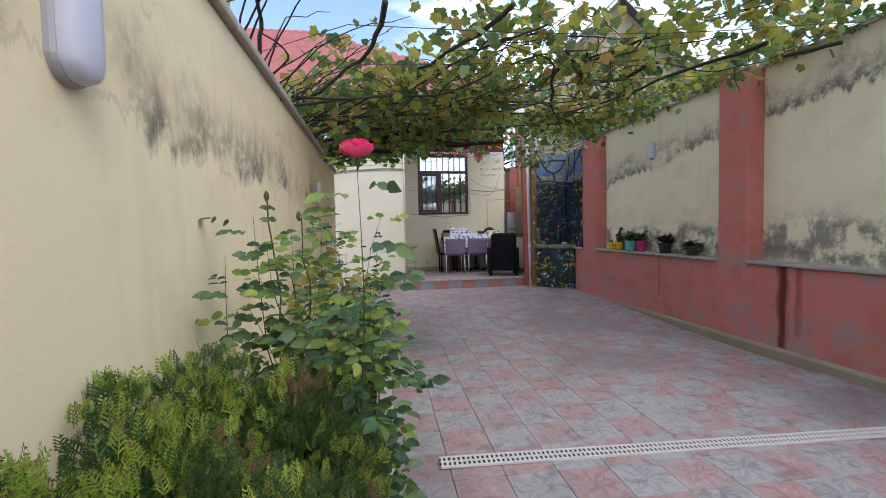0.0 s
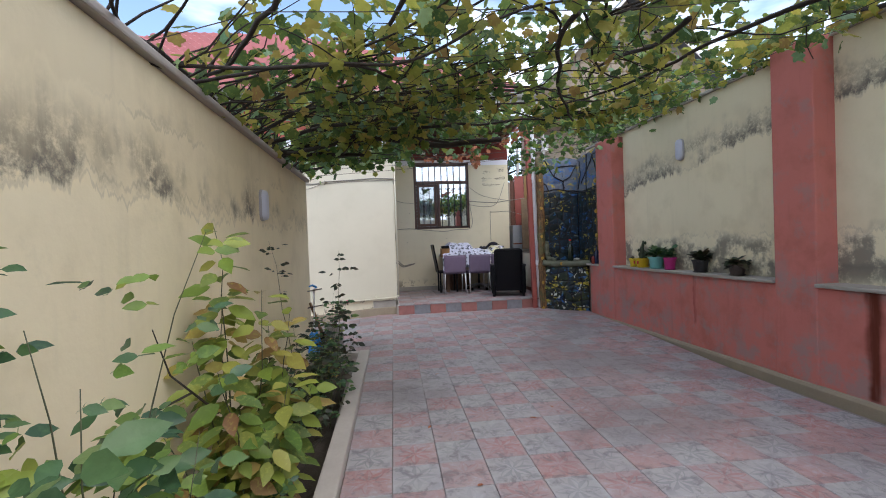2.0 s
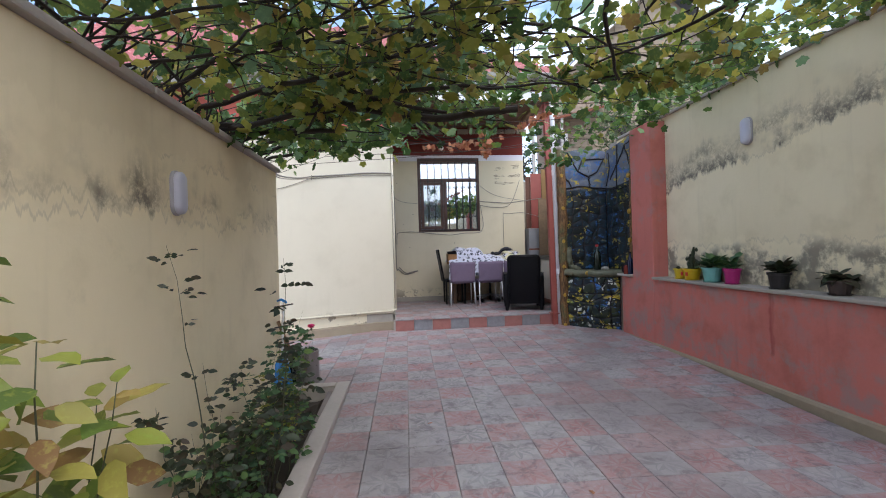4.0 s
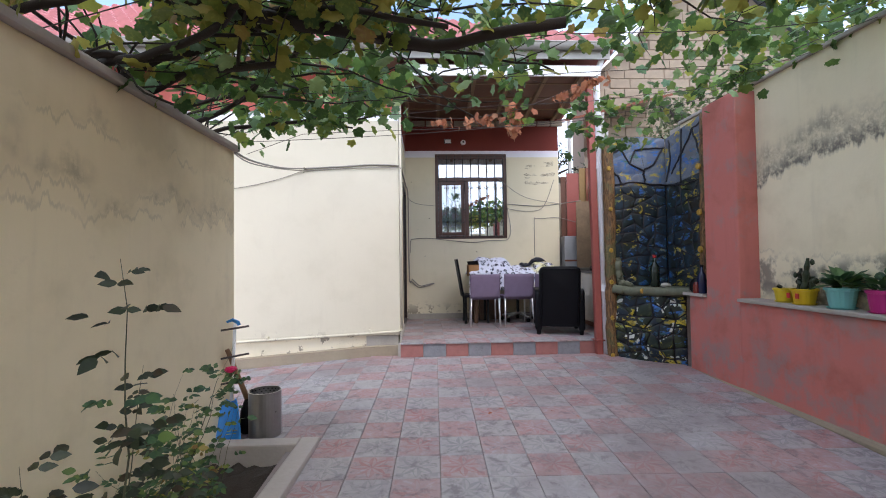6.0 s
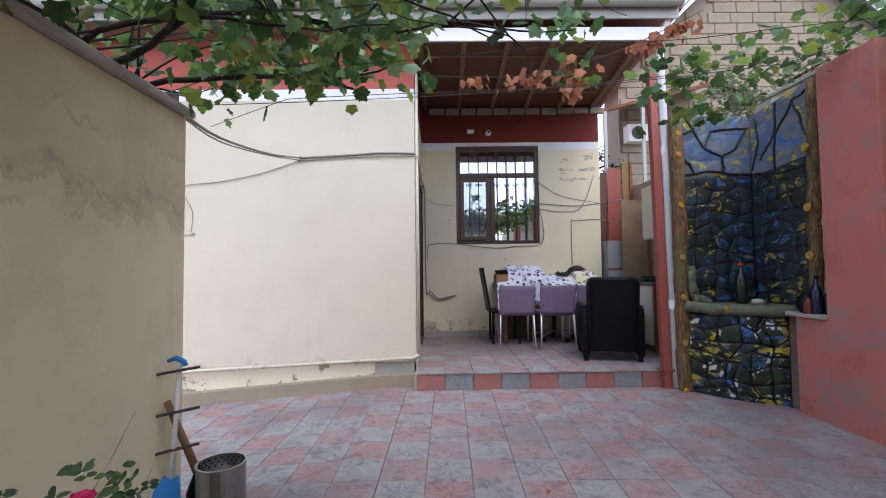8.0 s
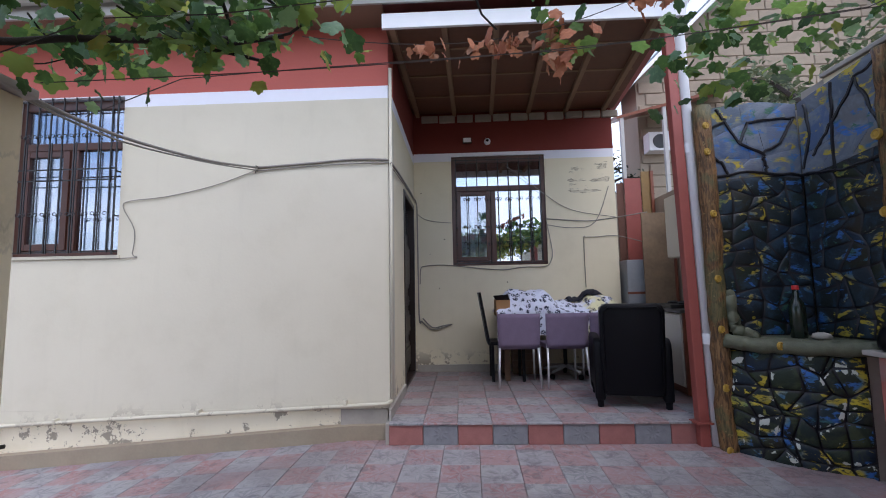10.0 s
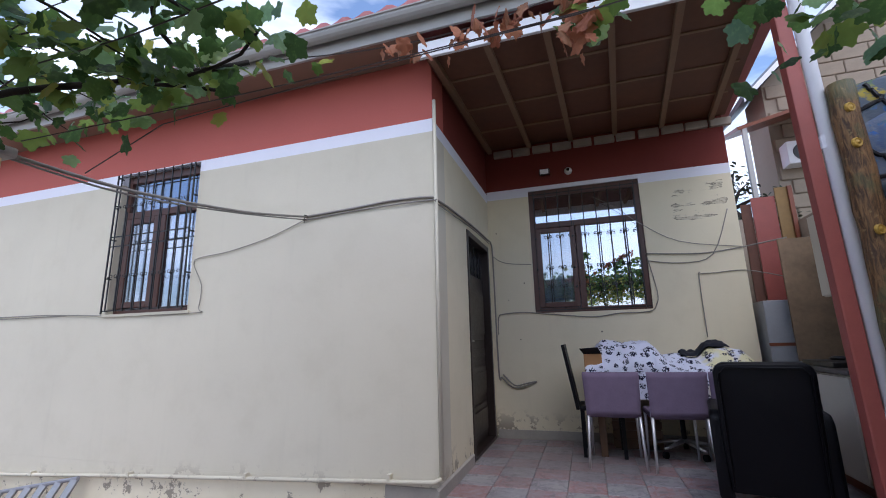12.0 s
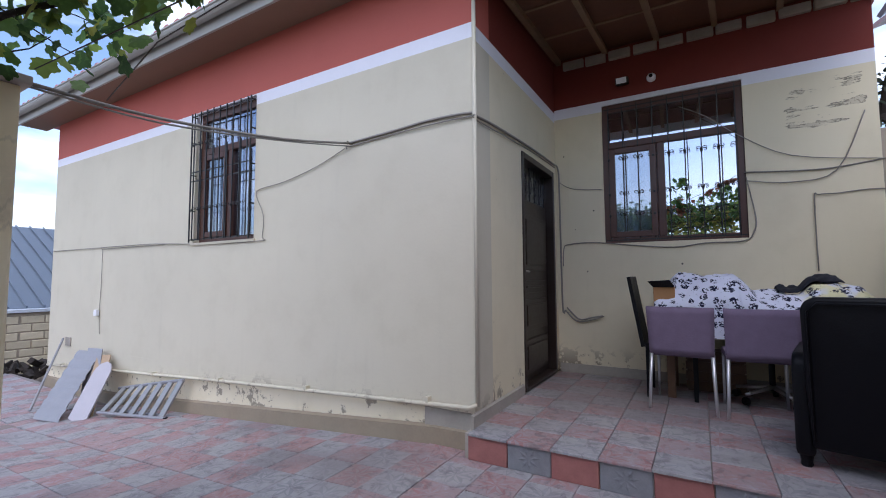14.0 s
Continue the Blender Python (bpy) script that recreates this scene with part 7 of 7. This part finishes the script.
cable("wire dropping to a wall socket", [(-3.3, fy, 1.69), (-4.75, fy, 1.69), (-4.84, fy, 1.66), (-4.84, fy, 1.25), (-4.86, fy, 0.86), (-4.83, fy, 0.56)], 0.004)
cable("coiled cable ends on the porch wall", [(0.80, by_, 0.92), (0.92, by_ - 0.01, 0.81), (1.05, by_ - 0.02, 0.82), (1.20, by_ - 0.01, 0.87), (1.08, by_ - 0.02, 0.85), (0.95, by_ - 0.02, 0.83), (0.82, by_, 0.95)], 0.009)
cable("wire under the porch window", [(0.79, by_, 1.40), (0.80, by_, 1.60), (0.86, by_, 1.64), (1.12, by_, 1.65), (1.51, by_, 1.605), (1.89, by_, 1.57), (2.15, by_, 1.60), (2.45, by_, 1.605), (2.53, by_, 1.68), (2.55, by_, 1.82), (2.49, by_, 2.20)], 0.006)
cable("wire across the corner of the porch wall", [(0.76, by_, 2.35), (0.85, by_, 2.28), (0.98, by_, 2.24), (1.22, by_, 2.215)], 0.004)
cable("cable from the window to the kitchen corner", [(2.48, by_, 2.24), (2.82, by_, 2.21), (3.09, by_, 2.20), (3.41, by_, 2.235), (3.75, 11.0, 2.27)], 0.007)
cable("thin cable over the window", [(1.97, by_, 2.97), (2.2, by_ - 0.01, 2.82), (2.46, by_, 2.59), (2.83, by_, 2.35), (3.41, by_, 2.24)], 0.004)
cable("thin cable under the others", [(2.49, by_, 2.16), (2.82, by_, 2.11), (3.13, by_, 2.18), (3.33, by_, 2.66)], 0.005)
cable("thin cable bent round the porch wall corner", [(2.97, by_, 1.32), (2.97, by_, 1.94), (3.0, by_, 1.98), (3.12, by_, 1.98), (3.40, by_, 1.99), (3.7, 11.1, 1.9)], 0.005)
hk = thing("cable_hook", "iron hook holding cables on the house front", "hook")
part("hook", Shape().tube([(-0.45, HY + 0.01, 2.44), (-0.45, HY - 0.035, 2.44), (-0.45, HY - 0.04, 2.37)], 0.005, 6), M_iron, hk)
sk = thing("wall_socket", "white outdoor wall socket on the house front", "socket")
part("box", Shape().box(-4.95, -4.87, HY - 0.045, HY - 0.001, 0.80, 0.88), M_white, sk, bevel=0.006)
vb = thing("wall_vent", "small grey grating low in the house front", "vent")
part("plate", Shape().box(-5.85, -5.70, HY - 0.02, HY - 0.001, 0.34, 0.46), M_concrete, vb, bevel=0.004)

# ---- things leaning by the house ----
M_galv = plain("weathered_grey_sheet", (0.30, 0.30, 0.32), 0.5, metal=0.3, vary=0.25, scale=5)
M_tread = plain("worn_aluminium", (0.30, 0.30, 0.30), 0.4, metal=0.5, vary=0.3, scale=12)
M_board = plain("white_laminate_board", (0.42, 0.40, 0.44), 0.5, vary=0.12)
M_rawedge = plain("chipboard", (0.40, 0.29, 0.19), 0.8, vary=0.25)


def leaning(name, label, cat, p0, p1, height, lean, mat, shape="flat", thick=0.02):
    """A sheet whose foot runs from p0 to p1 and whose top leans by the vector lean."""
    ob = thing(name, label, cat)
    a, b, l_ = Vector(p0), Vector(p1), Vector(lean)
    s_ = Shape()
    if shape == "ribs":
        s_.sheet(lambda u, v: tuple(a.lerp(b, u) + l_ * v + Vector((0, -0.7, 0.7)) * 0.013 * abs(math.sin(v * math.pi * 7))), 2, 60)
    elif shape == "round":
        s_.sheet(lambda u, v: tuple(a.lerp(b, 0.5 + (u - 0.5) * min(1.0, (1 - max(0, (v - 0.75) / 0.25) ** 2) ** 0.5 + 0.02, (1 - max(0, (0.15 - v) / 0.15) ** 2) ** 0.5 + 0.35)) + l_ * v), 8, 24)
    else:
        s_.sheet(lambda u, v: tuple(a.lerp(b, u) + l_ * v), 1, 1)
    part("sheet", s_, mat, ob, "", thick=thick, smooth=False)
    return ob


zl = ground_z(-4.2, 8.5)
leaning("corrugated_sheet", "weathered grey ribbed sheet leaning on the house", "sheet", (-4.40, 8.30, zl + 0.01), (-3.97, 8.38, zl + 0.01), 0.75, (-0.62, 0.62, 0.62), M_galv, "ribs", 0.008)
leaning("chipboard", "brown chipboard panel leaning on the house", "board", (-3.95, 8.52, zl + 0.01), (-3.80, 8.60, zl + 0.01), 0.7, (-0.60, 0.42, 0.60), M_rawedge, "flat", 0.018)
leaning("white_board", "white rounded tabletop leaning on the house", "board", (-3.93, 8.44, zl + 0.01), (-3.74, 8.54, zl + 0.01), 0.6, (-0.36, 0.42, 0.54), M_board, "round", 0.02)
leaning("grey_board", "grey panel behind the leaning boards", "board", (-4.10, 8.60, zl + 0.01), (-3.86, 8.66, zl + 0.01), 0.7, (-0.70, 0.34, 0.66), M_galv, "flat", 0.015)
pi_ = thing("iron_pipe", "thin iron pipe leaning on the wall", "pipe")
part("pipe", Shape().tube([(-4.85, 8.40, zl + 0.01), (-5.86, 9.03, 0.44)], 0.014, 8), M_galv, pi_)
ld = thing("ladder", "old metal step ladder lying on its side by the plinth", "ladder")
zq = ground_z(-3.2, 8.8)
lo0, lo1 = Vector((-3.68, 8.62, zq + 0.02)), Vector((-2.74, 8.84, zq + 0.035))
up0, up1 = Vector((-4.05, 8.98, zq + 0.16)), Vector((-2.70, 8.99, 0.21))
for a, b in ((lo0, lo1), (up0, up1), (lo0 + Vector((0.08, 0.14, 0)), lo1 + Vector((0.12, 0.10, 0)))):
    part("rail", Shape().tube([a, b], 0.018, 8), M_galv, ld)
for i in range(7):
    f_ = 0.06 + 0.145 * i
    a, b = lo0.lerp(lo1, f_), up0.lerp(up1, f_ + 0.05)
    along, lift = (lo1 - lo0).normalized() * 0.034, Vector((0, -0.006, 0.010))
    tread = [a - along, a + along, b + along, b - along]
    part("tread", Shape().add([tuple(q - lift) for q in tread] + [tuple(q + lift) for q in tread], [(3, 2, 1, 0), (4, 5, 6, 7), (0, 1, 5, 4), (1, 2, 6, 5), (2, 3, 7, 6), (3, 0, 4, 7)]), M_tread, ld, "flat ribbed tread", bevel=0.004)
for c_ in (lo1, lo1 + Vector((0.12, 0.10, 0))):
    part("rubber_foot", Shape().lathe([(0.024, 0), (0.026, 0.02), (0.022, 0.05)], (c_.x, c_.y, zq + 0.0), 10), M_black, ld)

# stone boundary wall with a metal-roofed shed behind it
M_ashlar = plain("yellowish_limestone_block", (0.60, 0.52, 0.38), 0.9, vary=0.3, scale=7, bump=0.5, objrand=0.35)
sw = Shape().box(-9.9, -9.62, 5.0, 15.9, -0.6, 0.62)
swo = structure("wall_stone", sw, M_block, "boundary wall of yellowish limestone blocks", "wall")
bl = [Shape().slab(-0.19, 0.19, -0.075, 0.075, 0, 0.035, 0.012).mesh("stone_block", M_ashlar), Shape().slab(-0.17, 0.19, -0.07, 0.075, 0, 0.028, 0.010).mesh("stone_block", M_ashlar)]
for j in range(7):
    for i in range(20):
        ob = new("stone_block", bl[(i * 7 + j * 3) % 2])
        ob.parent = swo
        ob.matrix_basis = pose(-9.63, 5.4 + 0.40 * i + (0.2 if j % 2 else 0), -0.50 + 0.165 * j, 0, 90, 0) @ pose(0, 0, 0, 0, 0, 90)
cp = Shape().box(-9.95, -9.55, 5.0, 15.9, 0.635, 0.70)
structure("coping_stone", cp, plain("pale_blue_flashing", (0.52, 0.56, 0.62), 0.5), "pale metal flashing on the stone wall", "coping", bevel=0.006)
shed = thing("shed", "shed with blue-grey seamed metal roof", "shed")
M_slate = plain("blue_grey_metal_roof", (0.14, 0.17, 0.21), 0.45, metal=0.2, vary=0.2, scale=2)
rsl = Shape()
rsl.add([(-9.9, 5.0, 0.71), (-9.9, 18.0, 0.71), (-14.0, 18.0, 2.75), (-14.0, 5.0, 2.75)], [(0, 1, 2, 3)])
rf = part("roof", rsl, M_slate, shed, "blue-grey metal roof", thick=0.03)
for i in range(44):
    yy = 5.15 + 0.29 * i
    part("seam", Shape().tube([(-9.9, yy, 0.735), (-14.0, yy, 2.775)], 0.022, 5), M_slate, rf)
part("wall", Shape().box(-18.0, -13.9, 5.0, 18.0, -0.6, 2.70), M_block, shed)
chm = Shape().box(-13.6, -13.1, 9.0, 9.5, 2.3, 3.1)
part("chimney", chm, M_redband, shed)
part("chimney_cap", Shape().box(-13.75, -12.95, 8.85, 9.65, 3.1, 3.2), M_iron, shed)
rb = Shape()
rd = random.Random(8)
rub = thing("rubble", "heap of broken stones and sticks by the stone wall", "rubble", kind="stuff")
for i in range(120):
    x, y = -8.4 + rd.gauss(0, 0.55), 9.3 + rd.gauss(0, 0.9)
    rb.m = pose(x, y, ground_z(x, 8.9) - 0.12 + 0.22 * rd.random() * math.exp(-((x + 8.6) ** 2) * 2), rd.uniform(0, 40), rd.uniform(0, 40), rd.uniform(0, 360))
    a, b, c_ = rd.uniform(0.03, 0.14), rd.uniform(0.02, 0.05), rd.uniform(0.02, 0.06)
    rb.box(-a, a, -b, b, -c_, c_)
part("pieces", rb, M_cane, rub)["kind"] = "stuff"

# ---- neighbours beyond the porch ----
M_stonewall = plain("beige_stone_facade", (0.31, 0.26, 0.20), 0.9, vary=0.25, scale=1.5, bump=0.3)
nb = thing("neighbour_house", "tall beige stone neighbour house with steep gabled roof", "house")
NX0, NX1, NXA, NZ0, NZA, NY = 4.95, 12.0, 8.2, 5.44, 8.6, 14.0
wall_n = part("wall", Shape().prism([(NX0, -0.6), (NX1, -0.6), (NX1, NZ0), (NXA, NZA), (NX0, NZ0)], "y", NY, 14.8), M_stonewall, nb)
for e0, e1 in (((NX0 - 0.4, NZ0 - 0.34), (NXA, NZA + 0.05)), ((NX1 + 0.4, NZ0 - 0.34), (NXA, NZA + 0.05))):
    part("roof", Shape().add([(e0[0], NY - 0.35, e0[1]), (e1[0], NY - 0.35, e1[1]), (e1[0], 15.0, e1[1]), (e0[0], 15.0, e0[1])], [(0, 1, 2, 3)]), M_slate, nb, "blue-grey metal slope", thick=0.06)
    part("verge_board", Shape().prism([(e0[0], e0[1] - 0.07), (e1[0], e1[1] - 0.07), (e1[0], e1[1] + 0.03), (e0[0], e0[1] + 0.03)], "y", NY - 0.39, NY - 0.36), M_white, nb, "white verge board")
ash2 = plain("beige_facade_block", (0.31, 0.255, 0.19), 0.9, vary=0.35, scale=6, objrand=0.15)
bm1 = Shape().slab(-0.245, 0.245, -0.115, 0.115, 0, 0.03, 0.012).mesh("stone_block", ash2)
for j in range(20):
    for i in range(14):
        bx, bz = NX0 + 0.3 + 0.5 * i + (0.12 if j % 2 else -0.02), 2.9 + 0.24 * j
        if bz + 0.12 > NZ0 + (NZA - NZ0) * min(1.0, (bx - 0.25 - NX0) / (NXA - NX0), (NX1 - bx - 0.25) / (NX1 - NXA)):
            continue
        ob = new("stone_block", bm1)
        ob.parent = wall_n
        ob.matrix_basis = pose(bx, NY - 0.005, bz, 90, 0, 0)
aw = thing("awning", "brown sheet awning on pale posts before the neighbour house", "awning")
part("sheet", Shape().add([(4.15, NY - 1.05, 4.33), (6.6, NY - 1.05, 4.92), (6.6, NY - 0.06, 5.15), (4.15, NY - 0.06, 4.56)], [(0, 1, 2, 3)]), M_cabbrown, aw, "brown ribbed sheet", thick=0.05)
for i in range(5):
    xx = 4.3 + 0.5 * i
    part("rafter", Shape().tube([(xx, NY - 1.02, 4.33 + 0.241 * (xx - 4.15)), (xx, NY - 0.09, 4.55 + 0.241 * (xx - 4.15))], 0.022, 5), M_woodframe, aw)
for xx in (4.25, 5.0):
    part("post", Shape().box(xx - 0.03, xx + 0.03, NY - 1.03, NY - 0.97, -0.6, 4.32 + 0.241 * (xx - 4.15)), M_gutter, aw, "pale steel post")
ac2 = thing("air_conditioner", "white air conditioner unit on the neighbour wall", "air conditioner")
part("case", Shape().box(5.02, 5.44, NY - 0.30, NY - 0.035, 3.92, 4.29), M_white, ac2, bevel=0.01)
s = Shape()
s.m = pose(5.23, NY - 0.301, 4.10, 90, 0, 0)
s.lathe([(0.14, 0), (0.14, 0.01), (0.02, 0.012)], (0, 0, 0), 20)
part("fan_grille", s, M_iron, ac2)


def tree(name, label, x, y, z0, h, r, seed, mat, n=1500):
    rg = random.Random(seed)
    tr = thing(name, label, "tree")
    trunk = [Vector((x + rg.gauss(0, 0.04) * i, y + rg.gauss(0, 0.04) * i, z0 + (h - r) * i / 6)) for i in range(7)]
    part("trunk", Shape().tube(trunk, [0.11 - 0.011 * i for i in range(7)], 8), M_cane, tr, smooth=True)
    places = []
    for i in range(16):
        a, e = rg.uniform(0, 2 * math.pi), rg.uniform(0.1, 1.2)
        L_ = r * rg.uniform(0.6, 1.1)
        p0 = trunk[rg.randrange(3, 7)]
        tip = p0 + Vector((math.cos(a) * math.cos(e), math.sin(a) * math.cos(e), math.sin(e))) * L_
        part("limb", Shape().tube([p0, p0.lerp(tip, 0.5) + Vector((0, 0, 0.08)), tip], [0.035, 0.02, 0.006], 5), M_cane, tr)
        for j in range(n // 16):
            f_ = rg.uniform(0.35, 1.08)
            q = p0.lerp(tip, f_) + Vector((rg.gauss(0, 0.2), rg.gauss(0, 0.2), rg.gauss(0, 0.2))) * r * 0.5
            places.append(frame_at(q, (rg.gauss(0, 1), rg.gauss(0, 1), rg.gauss(-0.3, 0.7)), (rg.gauss(0, 1), rg.gauss(0, 1), 1), rg.uniform(0.05, 0.10)))
    leaf_mass("crown", OVAL, places, mat, tr, "crown of small leaves")


M_treeleaf = leaf_material("olive_tree_leaf", [(0.0, (0.07, 0.095, 0.05)), (0.5, (0.12, 0.15, 0.075)), (1.0, (0.21, 0.22, 0.12))], 0.5, 0.3)
tree("tree", "olive-green tree behind the fountain wall", 5.25, 10.0, -0.6, 5.0, 1.2, 31, M_treeleaf, 4200)
tree("tree", "small dark tree beside the neighbour annex", 4.0, 13.2, -0.6, 4.5, 0.75, 32, M_darkleaf, 900)
# trees beyond the gate wall, mirrored in the window panes
tree("tree", "dark leafy tree beyond the gate wall", 6.0, -9.0, -0.6, 6.0, 2.6, 33, M_darkleaf, 2400)
tree("tree", "dark leafy tree beyond the gate wall", 10.5, -7.0, -0.6, 6.2, 2.8, 34, M_darkleaf, 2400)
# ---- paving and step tiles, piece by piece ----
rt = random.Random(3)
half_t = TILE / 2 - 0.0016
tile_meshes = {}
for key, mat in (("pink", M_tilepink), ("grey", M_tilegrey)):
    tile_meshes[key] = Shape().slab(-half_t, half_t, -half_t, half_t, -0.012, 0.004, 0.0022).mesh("tile", mat)
ct, st_ = math.cos(TILE_TURN), math.sin(TILE_TURN)
single = 0
loose = {"pink": Shape(), "grey": Shape()}


def inside(x, y):
    m = 0.10
    if 0.12 < x < 3.93 and -2.9 < y < 8.99:
        return x > kerb_x(y) + m * 0.6 or y > 6.70
    return -9.0 < x <= 0.12 and 6.72 < y < 9.1


for i in range(-40, 24):
    for j in range(-14, 40):
        u, v = TILE_X + (i + 0.5) * TILE, TILE_Y + (j + 0.5) * TILE
        x, y = u * ct + v * st_, -u * st_ + v * ct
        if not inside(x, y):
            continue
        e = 0.05
        gx = (ground_z(x + e, y) - ground_z(x - e, y)) / (2 * e)
        gy = (ground_z(x, y + e) - ground_z(x, y - e)) / (2 * e)
        key = "pink" if (i + j) % 2 else "grey"
        if rt.random() < 0.07:
            key = "grey" if key == "pink" else "pink"
        m = pose(x, y, ground_z(x, y) + rt.uniform(-0.001, 0.001), math.degrees(gy) + rt.uniform(-0.2, 0.2), -math.degrees(gx) + rt.uniform(-0.2, 0.2), -math.degrees(TILE_TURN))
        near_walk = 0.3 < x < 2.9 and 2.2 < y < 9.0
        if near_walk and single < 300:
            ob = new("tile", tile_meshes[key])
            ob.parent = floor
            ob.matrix_basis = m
            single += 1
        else:
            s = loose[key]
            s.m = m
            s.slab(-half_t, half_t, -half_t, half_t, -0.012, 0.004, 0.0022)
for key, mat in (("pink", M_tilepink), ("grey", M_tilegrey)):
    part("tile_field", loose[key], mat, floor, "worn %s paving tiles" % key)["kind"] = "stuff"

# porch floor tiles
PT = 0.2745
for i in range(13):
    for j in range(9):
        x0, y0 = HX1 + 0.015 + i * PT, 8.915 + j * PT
        x1, y1 = min(x0 + PT - 0.004, 4.08), min(y0 + PT - 0.004, BY - 0.01)
        if x1 - x0 < 0.05 or y1 - y0 < 0.05:
            continue
        if x1 > 3.10 and y0 < 8.94:
            x1 = min(x1, 3.24)
            if x1 - x0 < 0.05:
                continue
        s = Shape().slab(x0, x1, y0, y1, PZ - 0.016, PZ + rt.uniform(-0.001, 0.001), 0.003)
        part("tile", s, M_tilepink if (i + j) % 2 else M_tilegrey, platform)
# riser tiles of the step: red and blue-grey in turn
for i in range(9):
    x0, x1 = HX1 + 0.012 + i * 0.277, HX1 + 0.012 + i * 0.277 + 0.272
    g0 = ground_z(x0, 8.93) + 0.004
    s = Shape()
    s.m = pose(0, 8.95, 0, 90, 0, 0)
    s.slab(x0, x1, g0, PZ - 0.018, 0.0, 0.022, 0.004)
    ti = part("riser_tile", s, M_tilered if i % 2 == 0 else M_tileblue, platform)
    if i % 2:
        # pressed flower on the grey tiles
        cx, cz = (x0 + x1) / 2, (g0 + PZ) / 2
        for k in range(8):
            a = 2 * math.pi * k / 8 + 0.2
            q = Shape()
            q.m = pose(cx, 8.928, cz, 90, 0, 0) @ pose(0, 0, 0, 0, 0, math.degrees(a))
            q.add([(0.012, 0, 0.001), (0.04, -0.012, 0.003), (0.075, 0, 0.001), (0.04, 0.012, 0.003), (0.04, 0, 0.006)], [(0, 1, 4), (1, 2, 4), (2, 3, 4), (3, 0, 4)])
            part("petal_relief", q, M_tileblue, ti)
